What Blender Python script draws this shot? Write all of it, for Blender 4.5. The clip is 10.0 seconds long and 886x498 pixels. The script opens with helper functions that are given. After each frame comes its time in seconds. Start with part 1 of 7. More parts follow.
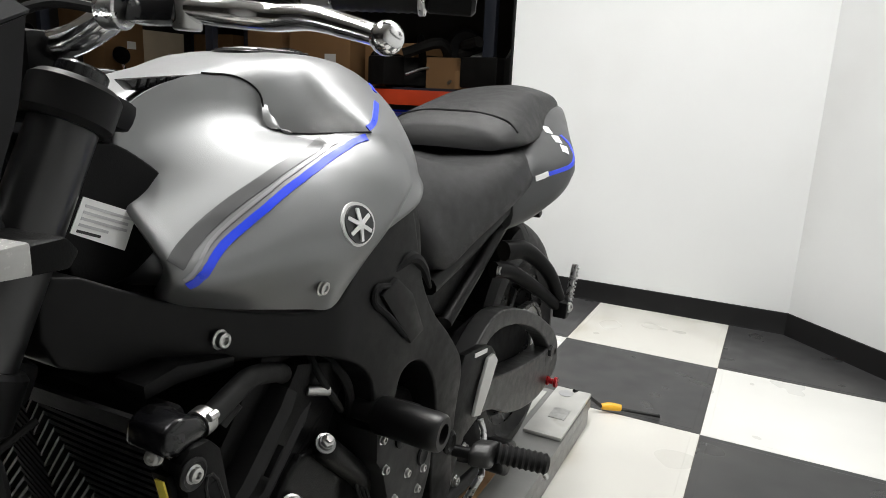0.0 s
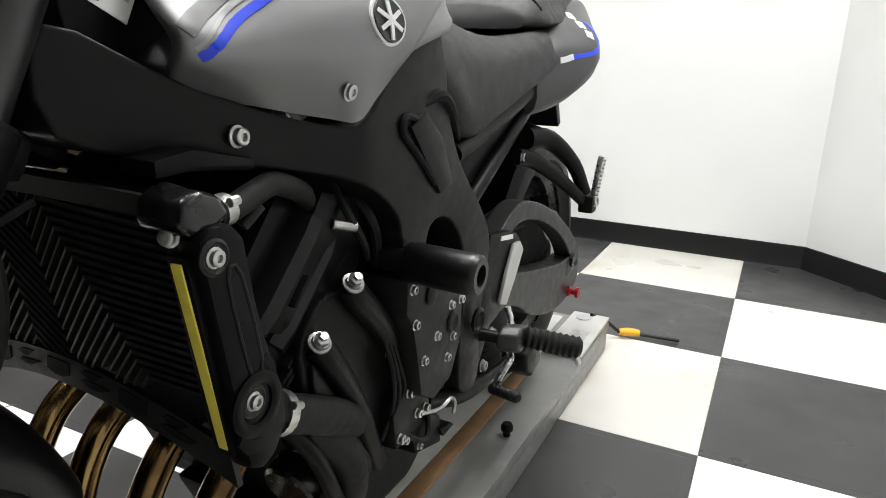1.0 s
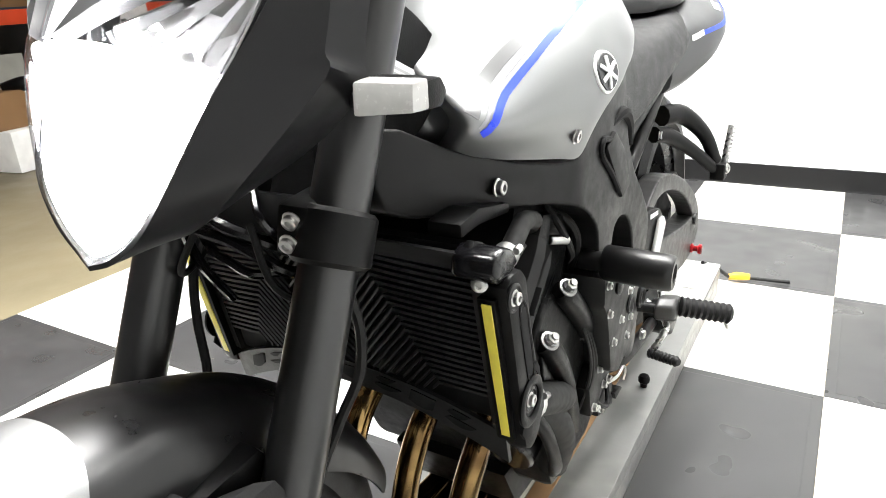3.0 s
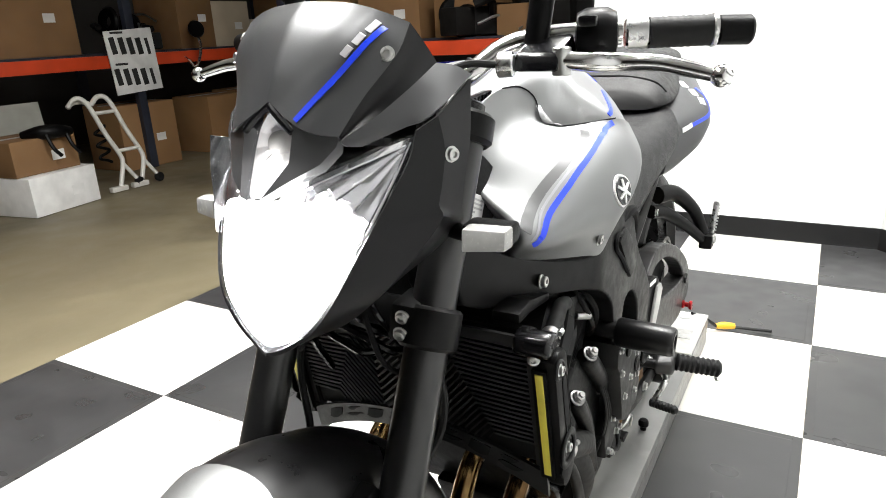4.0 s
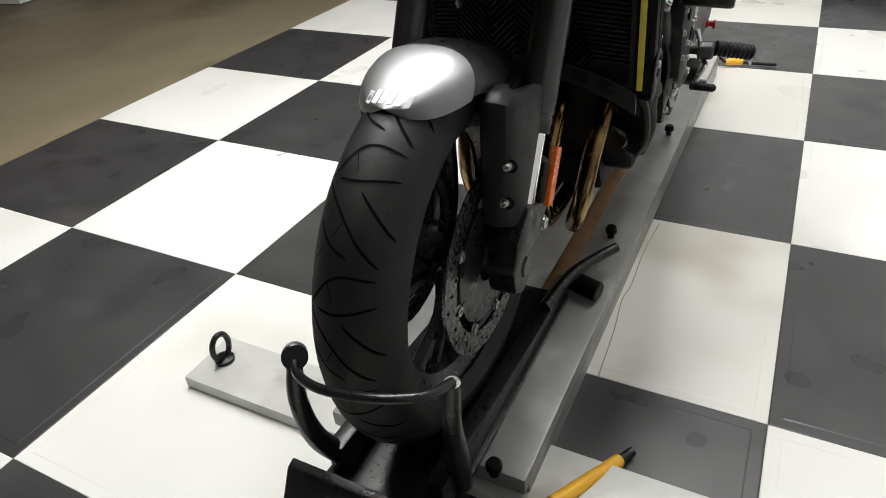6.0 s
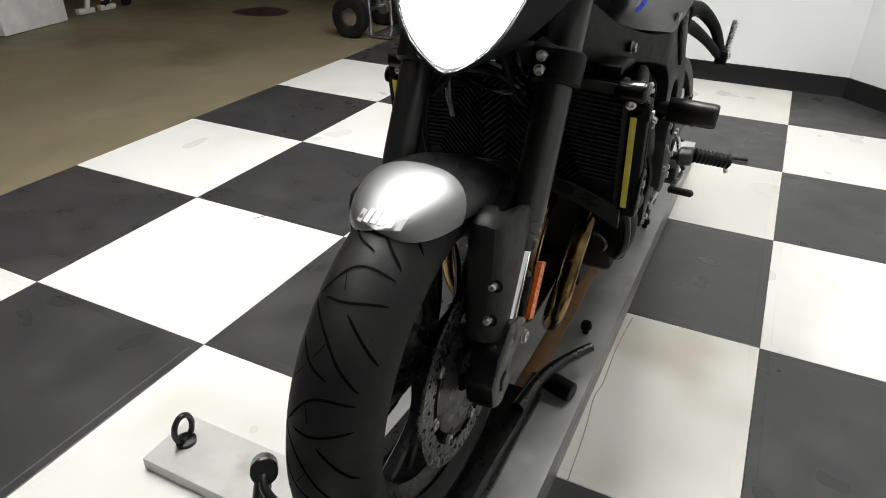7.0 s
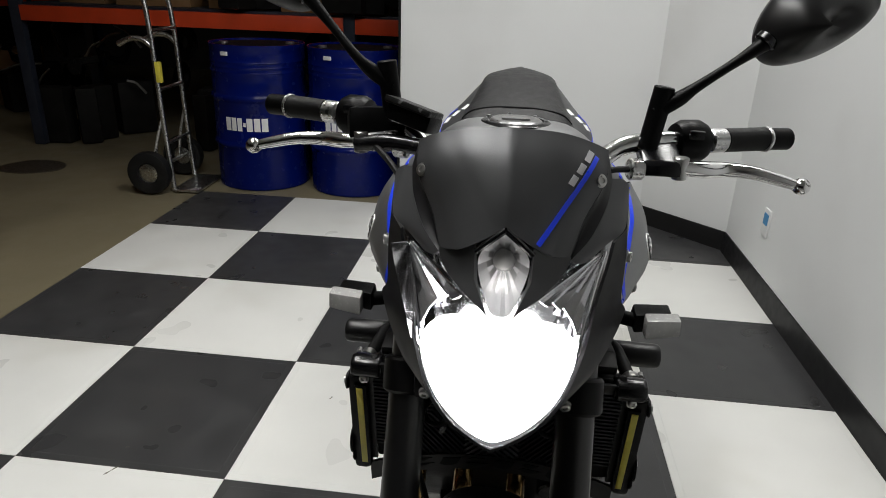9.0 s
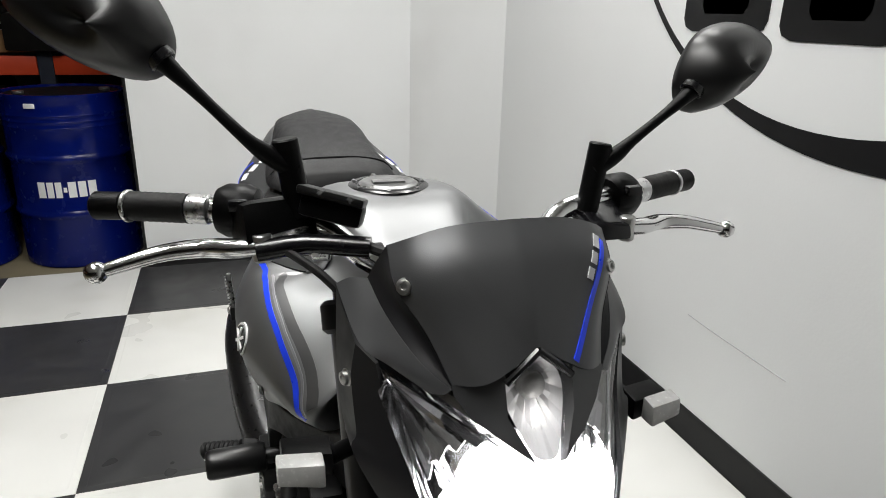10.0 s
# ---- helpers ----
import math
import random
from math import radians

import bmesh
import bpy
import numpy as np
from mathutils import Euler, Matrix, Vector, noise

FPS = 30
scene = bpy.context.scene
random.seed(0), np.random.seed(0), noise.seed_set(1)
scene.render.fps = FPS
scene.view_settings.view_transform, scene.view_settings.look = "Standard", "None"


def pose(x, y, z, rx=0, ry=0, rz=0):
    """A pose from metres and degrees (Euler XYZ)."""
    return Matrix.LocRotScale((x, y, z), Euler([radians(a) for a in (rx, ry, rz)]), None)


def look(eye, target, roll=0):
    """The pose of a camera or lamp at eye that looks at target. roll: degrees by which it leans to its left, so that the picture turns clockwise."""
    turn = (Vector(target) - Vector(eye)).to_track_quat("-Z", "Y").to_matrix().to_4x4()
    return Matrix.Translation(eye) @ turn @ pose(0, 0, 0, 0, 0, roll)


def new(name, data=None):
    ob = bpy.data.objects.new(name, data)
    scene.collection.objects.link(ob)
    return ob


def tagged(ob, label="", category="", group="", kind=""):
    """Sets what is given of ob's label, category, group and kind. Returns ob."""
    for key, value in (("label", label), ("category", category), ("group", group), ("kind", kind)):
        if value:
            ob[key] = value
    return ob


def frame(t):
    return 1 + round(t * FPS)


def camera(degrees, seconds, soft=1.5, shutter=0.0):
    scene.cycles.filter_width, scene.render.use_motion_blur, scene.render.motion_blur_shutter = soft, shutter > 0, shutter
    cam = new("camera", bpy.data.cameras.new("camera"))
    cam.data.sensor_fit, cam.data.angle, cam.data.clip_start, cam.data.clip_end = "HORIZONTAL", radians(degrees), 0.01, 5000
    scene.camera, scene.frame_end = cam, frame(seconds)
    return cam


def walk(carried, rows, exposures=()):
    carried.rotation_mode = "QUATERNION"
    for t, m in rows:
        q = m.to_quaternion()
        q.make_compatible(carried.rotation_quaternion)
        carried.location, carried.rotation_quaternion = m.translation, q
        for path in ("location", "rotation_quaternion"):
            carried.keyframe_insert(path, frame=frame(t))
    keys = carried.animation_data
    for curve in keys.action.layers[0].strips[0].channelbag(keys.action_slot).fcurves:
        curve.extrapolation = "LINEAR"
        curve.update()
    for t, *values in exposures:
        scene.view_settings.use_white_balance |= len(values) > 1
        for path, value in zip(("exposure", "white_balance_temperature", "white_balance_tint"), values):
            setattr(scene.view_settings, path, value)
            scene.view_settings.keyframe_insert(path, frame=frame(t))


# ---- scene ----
cam = camera(67.2, 10.0, soft=0.9)
PATH = [
    (0, (2.537, -0.865, 1.011), (1.678, 0.882, 0.552), 2.6),
    (0.5, (2.517, -0.842, 0.905), (1.646, 0.903, 0.464), 1.5),
    (1, (2.496, -0.853, 0.843), (1.648, 0.876, 0.303), 1.8),
    (1.5, (2.476, -0.895, 0.826), (1.604, 0.793, 0.202), 1.8),
    (2, (2.443, -0.949, 0.834), (1.528, 0.698, 0.164), 0.7),
    (2.5, (2.407, -0.989, 0.889), (1.431, 0.591, 0.147), -1.1),
    (3, (2.39, -1.014, 0.967), (1.408, 0.571, 0.243), -3.5),
    (3.2, (2.406, -1.044, 1.008), (1.419, 0.535, 0.278), -3.5),
    (4.3, (2.396, -1.269, 1.104), (1.48, 0.404, 0.502), -3.2),
    (4.5, (2.377, -1.321, 1.087), (1.545, 0.381, 0.443), -2.5),
    (5, (2.343, -1.439, 1.028), (1.579, 0.22, 0.212), -2.3),
    (5.5, (2.326, -1.521, 0.966), (1.501, -0.025, -0.073), -3.7),
    (5.7, (2.337, -1.552, 0.951), (1.528, -0.108, -0.172), -4.8),
    (6.8, (2.323, -1.542, 0.982), (1.566, -0.035, -0.094), -1.1),
    (7, (2.3, -1.516, 1.026), (1.549, 0.041, 0.021), 0.9),
    (7.5, (2.288, -1.485, 1.113), (1.569, 0.184, 0.277), 3.9),
    (8, (2.222, -1.388, 1.148), (1.525, 0.279, 0.29), 1.6),
    (8.5, (2.08, -1.343, 1.21), (1.61, 0.436, 0.426), 0.9),
    (9, (1.94, -1.369, 1.274), (1.745, 0.475, 0.526), 2.0),
    (9.5, (1.839, -1.242, 1.281), (2.044, 0.611, 0.555), 0.6),
    (10, (1.706, -1.159, 1.296), (2.296, 0.632, 0.629), 1.4),
]
LIGHT = [(0, 0.15), (0.5, 0.3), (1, 0.45), (1.5, 0.75), (2, 1.15), (2.5, 1.6), (3, 1.85), (3.2, 1.8), (4.3, 0.9), (4.5, 0.7), (5, 0.4), (5.5, 0.15), (7, 0.14), (7.5, 0.05), (8, -0.2), (8.5, -0.48), (9, -0.62), (9.5, -0.52), (10, -0.25)]
walk(cam, [(t, look(eye, target, roll)) for t, eye, target, roll in PATH], LIGHT)

# ---------------------------------------------------------------- light
world = bpy.data.worlds.new("world")
scene.world = world
world.use_nodes = True
world.node_tree.nodes["Background"].inputs[0].default_value = (0.8, 0.85, 1.0, 1)
world.node_tree.nodes["Background"].inputs[1].default_value = 0.0


def area_lamp(name, place, target, size_x, size_y, watts, colour=(1, 1, 1), spread=180):
    lamp = bpy.data.lights.new(name, "AREA")
    lamp.shape, lamp.size, lamp.size_y, lamp.energy, lamp.color = "RECTANGLE", size_x, size_y, watts, colour
    lamp.spread = radians(spread)
    ob = new(name, lamp)
    ob.matrix_world = look(place, target)
    return ob


TUBES = [(0.9, 0.0, 27, 140), (1.3, -0.75, 24, 140), (1.9, 0.7, 37, 180), (2.75, 0.75, 22, 180)]
for lx, ly, watts, spread in TUBES:
    area_lamp("ceiling_lamp", (lx, ly, 2.86), (lx, ly, 0), 0.28, 1.25, watts, (1.0, 0.99, 0.96), spread)
# unseen lamp added to brighten the warehouse side
area_lamp("warehouse_fill", (-1.9, 1.2, 3.35), (-1.9, 1.2, 0), 0.3, 1.25, 1.1, (1.0, 0.82, 0.6))
beam = bpy.data.lights.new("headlight_beam", "SPOT")
beam.energy, beam.spot_size, beam.spot_blend, beam.shadow_soft_size, beam.color = 8, radians(125), 0.7, 0.05, (1, 0.98, 0.95)
new("headlight_beam", beam).matrix_world = look((1.936, -0.782, 0.865), (1.936, -1.4, 0.74))
# tiny lamp added to brighten the position lamp's facets
glim = bpy.data.lights.new("position_fill", "POINT")
glim.energy, glim.shadow_soft_size, glim.color = 0.014, 0.006, (1, 0.97, 0.92)
new("position_fill", glim).matrix_world = pose(1.936, -0.731, 0.985)

# ---------------------------------------------------------------- materials


def mat(name, colour, rough=0.5, metal=0.0, vary=0.12, scale=8.0, bump=0.0, bump_scale=200.0, rough_vary=0.08, coat=0.0,
        second=None, second_scale=2.0, second_low=0.5, second_high=0.7, island=0.0, spec=0.5, detail=5):
    m = bpy.data.materials.new(name)
    m.use_nodes = True
    nt = m.node_tree
    b = nt.nodes["Principled BSDF"]
    tc = nt.nodes.new("ShaderNodeTexCoord")
    place = tc.outputs["Object"]
    if island:
        # each piece takes another stretch of the pattern
        own = nt.nodes.new("ShaderNodeObjectInfo")
        far = nt.nodes.new("ShaderNodeMath")
        far.operation = "MULTIPLY"
        far.inputs[1].default_value = 61.0
        nt.links.new(own.outputs["Random"], far.inputs[0])
        shift = nt.nodes.new("ShaderNodeVectorMath")
        nt.links.new(tc.outputs["Object"], shift.inputs[0])
        nt.links.new(far.outputs[0], shift.inputs[1])
        place = shift.outputs[0]
    n1 = nt.nodes.new("ShaderNodeTexNoise")
    n1.inputs["Scale"].default_value, n1.inputs["Detail"].default_value = scale, detail
    nt.links.new(place, n1.inputs["Vector"])
    ramp = nt.nodes.new("ShaderNodeMapRange")
    ramp.inputs[1].default_value, ramp.inputs[2].default_value = 0.3, 0.7
    ramp.inputs[3].default_value, ramp.inputs[4].default_value = 1 - vary, 1 + vary
    nt.links.new(n1.outputs["Fac"], ramp.inputs[0])
    mul = nt.nodes.new("ShaderNodeVectorMath")
    mul.operation = "SCALE"
    mul.inputs[0].default_value = colour
    nt.links.new(ramp.outputs[0], mul.inputs["Scale"])
    out = mul.outputs[0]
    if island:
        oi = nt.nodes.new("ShaderNodeObjectInfo")
        r2 = nt.nodes.new("ShaderNodeMapRange")
        r2.inputs[3].default_value, r2.inputs[4].default_value = 1 - island, 1 + island
        nt.links.new(oi.outputs["Random"], r2.inputs[0])
        mul2 = nt.nodes.new("ShaderNodeVectorMath")
        mul2.operation = "SCALE"
        nt.links.new(out, mul2.inputs[0])
        nt.links.new(r2.outputs[0], mul2.inputs["Scale"])
        out = mul2.outputs[0]
    if second:
        n2 = nt.nodes.new("ShaderNodeTexNoise")
        n2.inputs["Scale"].default_value, n2.inputs["Detail"].default_value, n2.inputs["Roughness"].default_value = second_scale, 3.5 if detail > 2 else 2, 0.5
        nt.links.new(place, n2.inputs["Vector"])
        r3 = nt.nodes.new("ShaderNodeMapRange")
        r3.interpolation_type = "SMOOTHERSTEP"
        r3.inputs[1].default_value, r3.inputs[2].default_value = second_low, second_high
        nt.links.new(n2.outputs["Fac"], r3.inputs[0])
        mix = nt.nodes.new("ShaderNodeMix")
        mix.data_type = "RGBA"
        nt.links.new(r3.outputs[0], mix.inputs["Factor"])
        nt.links.new(out, mix.inputs["A"])
        mix.inputs["B"].default_value = (*second, 1)
        out = mix.outputs["Result"]
    nt.links.new(out, b.inputs["Base Color"])
    rr = nt.nodes.new("ShaderNodeMapRange")
    rr.inputs[1].default_value, rr.inputs[2].default_value = 0.3, 0.7
    rr.inputs[3].default_value, rr.inputs[4].default_value = max(0.02, rough - rough_vary), min(1, rough + rough_vary)
    n3 = nt.nodes.new("ShaderNodeTexNoise")
    n3.inputs["Scale"].default_value, n3.inputs["Detail"].default_value = scale * (4 if detail > 2 else 1), min(4, detail)
    nt.links.new(place, n3.inputs["Vector"])
    nt.links.new(n3.outputs["Fac"], rr.inputs[0])
    nt.links.new(rr.outputs[0], b.inputs["Roughness"])
    b.inputs["Metallic"].default_value = metal
    b.inputs["Specular IOR Level"].default_value = spec
    b.inputs["Coat Weight"].default_value = coat
    b.inputs["Coat Roughness"].default_value = 0.08
    if bump:
        n4 = nt.nodes.new("ShaderNodeTexNoise")
        n4.inputs["Scale"].default_value, n4.inputs["Detail"].default_value = bump_scale, 3
        nt.links.new(place, n4.inputs["Vector"])
        bp = nt.nodes.new("ShaderNodeBump")
        bp.inputs["Strength"].default_value, bp.inputs["Distance"].default_value = bump, 0.002
        nt.links.new(n4.outputs["Fac"], bp.inputs["Height"])
        nt.links.new(bp.outputs[0], b.inputs["Normal"])
    return m


def glow(name, colour, strength):
    m = bpy.data.materials.new(name)
    m.use_nodes = True
    b = m.node_tree.nodes["Principled BSDF"]
    b.inputs["Base Color"].default_value = (*colour, 1)
    b.inputs["Emission Color"].default_value = (*colour, 1)
    b.inputs["Emission Strength"].default_value = strength
    return m


TANK_GREY = mat("matte_grey_paint", (0.235, 0.238, 0.242), 0.43, 0.85, 0.04, 5, 0.05, 900, 0.03)
TANK_DARK = mat("matte_charcoal_paint", (0.055, 0.056, 0.058), 0.42, 0.4, 0.06, 6, 0.05, 900, 0.03)
SCREEN_GREY = mat("satin_dark_grey_paint", (0.066, 0.067, 0.07), 0.38, 0.4, 0.05, 6, 0.05, 900, 0.03)
COWL_DARK = mat("dark_cowl_plastic", (0.010, 0.010, 0.011), 0.42, 0.1, 0.08, 8, 0.0, 800, spec=0.25)
FENDER_BLACK = mat("satin_black_fender_plastic", (0.008, 0.008, 0.0085), 0.34, 0.0, 0.06, 9, 0.0, 700, spec=0.42)
TAIL_GREY = mat("tail_grey_paint", (0.065, 0.066, 0.068), 0.42, 0.4, 0.05, 6, 0.05, 900, 0.03)
BAND_GREY = mat("dark_band_paint", (0.105, 0.106, 0.108), 0.32, 0.6, 0.05, 6, 0.04, 900, 0.03)
EDGE_GREY = mat("silver_edge_decal", (0.3, 0.3, 0.31), 0.36, 0.5, 0.04, 20)
BLUE = mat("blue_decal", (0.012, 0.05, 0.72), 0.35, 0.0, 0.04, 20)
WHITE_DECAL = mat("white_decal", (0.78, 0.78, 0.78), 0.4, 0.0, 0.05, 30)
FENDER_PRINT = mat("pale_grey_print", (0.42, 0.42, 0.43), 0.45, 0.0, 0.05, 30)
GREY_DECAL = mat("grey_decal", (0.45, 0.45, 0.46), 0.4, 0.2, 0.05, 30)
FRAME_BLACK = mat("matte_black_frame_paint", (0.0052, 0.0052, 0.0054), 0.42, 0.0, 0.15, 14, 0.05, 700, second=(0.008, 0.008, 0.008), second_scale=9, spec=0.16)
PLASTIC = mat("black_plastic", (0.0022, 0.0022, 0.0024), 0.4, 0.0, 0.15, 14, 0.12, 600, spec=0.12)
FORK_BLACK = mat("satin_black_fork", (0.011, 0.011, 0.0115), 0.32, 0.1, 0.1, 12, 0, 500, 0.03, spec=0.7)
MIRROR_BLACK = mat("satin_black_mirror_shell", (0.006, 0.006, 0.0063), 0.34, 0.0, 0.05, 9, 0.0, 300, 0.02, spec=0.4)
CAP_GREY = mat("grey_filler_metal", (0.26, 0.26, 0.26), 0.35, 0.9, 0.08, 30)
GUARD_GREY = mat("worn_black_guard", (0.010, 0.010, 0.0103), 0.42, 0.0, 0.2, 20, 0.1, 400, spec=0.25)
GRIP = mat("black_grip_rubber", (0.006, 0.006, 0.006), 0.55, 0.0, 0.15, 20, 0.1, 300, spec=0.25)
SHIELD = mat("matte_black_shield_plastic", (0.009, 0.009, 0.0093), 0.5, 0.0, 0.12, 14, 0.12, 500, spec=0.28)
GLOSS_BLACK = mat("gloss_black", (0.005, 0.005, 0.006), 0.2, 0.0, 0.1, 14)
ENGINE = mat("black_engine_casting", (0.0042, 0.0042, 0.0043), 0.36, 0.0, 0.2, 18, 0.2, 420, second=(0.007, 0.0068, 0.0066), second_scale=14, spec=0.14)
RUBBER = mat("tyre_rubber", (0.008, 0.008, 0.0084), 0.55, 0.0, 0.18, 10, 0.1, 300, spec=0.28, second=(0.014, 0.0137, 0.0133), second_scale=7)
GROOVE = mat("tyre_groove", (0.003, 0.003, 0.003), 0.9, spec=0.05)
SWINGARM = mat("satin_grey_alloy", (0.032, 0.032, 0.032), 0.42, 0.3, 0.08, 10, 0.1, 500)
LAMP_METAL = mat("metallised_lamp_plastic", (0.85, 0.85, 0.86), 0.14, 0.0, 0.06, 40)
HOSE = mat("rubber_hose", (0.006, 0.006, 0.006), 0.6, 0.0, 0.15, 20, spec=0.25)
SEAT_VINYL = mat("seat_vinyl", (0.012, 0.012, 0.0127), 0.52, 0.0, 0.08, 12, 0.4, 900, spec=0.4)
CHROME = mat("polished_steel", (0.78, 0.78, 0.78), 0.16, 1.0, 0.05, 20)
ALU = mat("brushed_aluminium", (0.6, 0.6, 0.6), 0.3, 1.0, 0.1, 30)
ZINC = mat("zinc_plated_steel", (0.5, 0.5, 0.49), 0.35, 1.0, 0.15, 60)
EXHAUST = mat("heat_tinted_steel", (0.36, 0.24, 0.10), 0.2, 1.0, 0.3, 7, second=(0.07, 0.04, 0.018), second_scale=9, second_low=0.35, second_high=0.7)
YELLOW = mat("yellow_reflective_strip", (0.72, 0.62, 0.08), 0.35, 0.0, 0.08, 60)
ORANGE = mat("orange_reflector", (0.8, 0.16, 0.02), 0.25, 0.0, 0.06, 60)
RED = mat("red_anodised", (0.42, 0.015, 0.02), 0.3, 0.6)
LABEL = mat("white_label", (0.75, 0.75, 0.74), 0.5)
INK = mat("black_print", (0.02, 0.02, 0.02), 0.5)
SILVER = mat("satin_silver_plate", (0.58, 0.58, 0.57), 0.42, 0.6, 0.06, 20)
FROST = mat("clear_indicator_lens", (0.42, 0.42, 0.41), 0.22, 0.0, 0.1, 60)
LIT = glow("lit_reflector", (1.0, 0.99, 0.97), 14)
MIRROR_GLASS = mat("mirror_glass", (0.9, 0.9, 0.9), 0.03, 1.0, 0.0)
WHEEL_BLACK = mat("black_wheel_paint", (0.014, 0.014, 0.015), 0.3, 0.2, 0.1, 12)
DISC_STEEL = mat("brake_disc_steel", (0.12, 0.12, 0.12), 0.28, 1.0, 0.12, 40)
RAD_CORE = mat("radiator_core", (0.0025, 0.0025, 0.003), 0.7, spec=0.2)

WALL_PAINT = mat("white_wall_paint", (0.74, 0.75, 0.75), 0.55, 0, 0.02, 1.5, 0.15, 120, second=(0.68, 0.685, 0.68), second_scale=1.2, second_low=0.5, second_high=0.85)
BASE_BLACK = mat("black_vinyl_baseboard", (0.007, 0.007, 0.0074), 0.42, 0, 0.2, 6, spec=0.3)
TILE_WHITE = mat("white_vinyl_tile", (0.70, 0.70, 0.675), 0.34, 0, 0.03, 4, 0.06, 11, second=(0.56, 0.55, 0.50), second_scale=2.2, second_low=0.50, second_high=0.92, island=0.03, rough_vary=0.08, detail=2)
TILE_WORN = mat("soiled_white_vinyl_tile", (0.66, 0.65, 0.61), 0.36, 0, 0.03, 4, 0.06, 11, second=(0.40, 0.36, 0.28), second_scale=2.4, second_low=0.46, second_high=0.85, rough_vary=0.1, island=0.03, detail=1.5)
TILE_DARK = mat("charcoal_vinyl_tile", (0.035, 0.035, 0.036), 0.36, 0, 0.08, 9, 0.04, 12, second=(0.056, 0.055, 0.0535), second_scale=1.8, second_low=0.5, second_high=0.85, island=0.08, rough_vary=0.1, detail=1.5)
CONCRETE = mat("brown_concrete", (0.19, 0.162, 0.102), 0.5, 0, 0.14, 1.6, 0.2, 40, second=(0.115, 0.097, 0.062), second_scale=1.1, second_low=0.5, second_high=0.75)
CEIL = mat("ceiling_paint", (0.7, 0.7, 0.68), 0.8, 0, 0.03, 2)
DIM_WALL = mat("warehouse_wall", (0.05, 0.045, 0.04), 0.8, 0, 0.15, 1.2)
LIFT_GREY = mat("grey_lift_paint", (0.22, 0.22, 0.216), 0.38, 0.3, 0.1, 9, 0.1, 80, second=(0.36, 0.355, 0.335), second_scale=5, second_low=0.5, second_high=0.75)
LIFT_LIGHT = mat("worn_light_grey_paint", (0.52, 0.52, 0.5), 0.4, 0.1, 0.12, 12, 0.1, 80, second=(0.32, 0.3, 0.26), second_scale=7, second_low=0.58, second_high=0.78)
RUST = mat("rusty_brown_strip", (0.26, 0.15, 0.07), 0.6, 0.1, 0.2, 14, 0.3, 120, second=(0.2, 0.11, 0.05), second_scale=10)
BLACK_STEEL = mat("black_painted_steel", (0.008, 0.008, 0.0085), 0.33, 0.2, 0.15, 20, 0.1, 200)
RACK_ORANGE = mat("orange_rack_paint", (0.62, 0.06, 0.015), 0.45, 0, 0.12, 6)
RACK_DARK = mat("dark_rack_paint", (0.02, 0.025, 0.04), 0.5, 0, 0.15, 6)
CARTON = mat("brown_cardboard", (0.24, 0.13, 0.053), 0.75, 0, 0.12, 4, 0.1, 60, island=0.18)
CARTON_LIGHT = mat("pale_cardboard", (0.5, 0.42, 0.31), 0.75, 0, 0.1, 4, 0.1, 60)
BARREL_BLUE = mat("blue_barrel_paint", (0.0012, 0.006, 0.10), 0.22, 0.0, 0.1, 5, second=(0.0012, 0.004, 0.065), second_scale=3, spec=0.25)
YELLOW_PLASTIC = mat("yellow_plastic", (0.8, 0.42, 0.02), 0.4)
CLUTTER = mat("dark_clutter", (0.009, 0.0085, 0.008), 0.6, 0, 0.3, 10, spec=0.12)
BAG = mat("clear_plastic_bag", (0.55, 0.55, 0.52), 0.3, 0, 0.2, 25, 0.6, 60)
WHITE_STEEL = mat("white_painted_steel", (0.6, 0.59, 0.55), 0.35, 0.0, 0.1, 15)

# ---------------------------------------------------------------- mesh helpers
CX = 1.936          # the motorcycle's middle plane
LIFT = 0.085        # top of the lift's platform


def spline(pts, res):
    """Catmull-Rom through pts."""
    if res <= 1 or len(pts) < 3:
        return [Vector(p) for p in pts]
    p = [Vector(q) for q in pts]
    p = [2 * p[0] - p[1], *p, 2 * p[-1] - p[-2]]
    out = []
    for i in range(1, len(p) - 2):
        a, b, c, d = p[i - 1:i + 3]
        for k in range(res):
            t = k / res
            out.append(0.5 * (2 * b + (c - a) * t + (2 * a - 5 * b + 4 * c - d) * t * t + (3 * b - a - 3 * c + d) * t ** 3))
    out.append(p[-2])
    return out


def closed_spline(pts, res):
    p = [Vector(q) for q in pts]
    n, out = len(p), []
    for i in range(n):
        a, b, c, d = p[i - 1], p[i], p[(i + 1) % n], p[(i + 2) % n]
        for k in range(res):
            t = k / res
            out.append(0.5 * (2 * b + (c - a) * t + (2 * a - 5 * b + 4 * c - d) * t * t + (3 * b - a - 3 * c + d) * t ** 3))
    return out


def skin(bm, rings, closed=True, caps=True):
    rows = [[bm.verts.new(p) for p in ring] for ring in rings]
    n = len(rows[0])
    for a, b in zip(rows, rows[1:]):
        for i in range(n if closed else n - 1):
            j = (i + 1) % n
            bm.faces.new((a[i], a[j], b[j], b[i]))
    if caps and closed:
        bm.faces.new(rows[0][::-1])
        bm.faces.new(rows[-1])
    return rows


def fix(bm):
    bmesh.ops.remove_doubles(bm, verts=bm.verts, dist=1e-6)
    bmesh.ops.recalc_face_normals(bm, faces=bm.faces)
    return bm


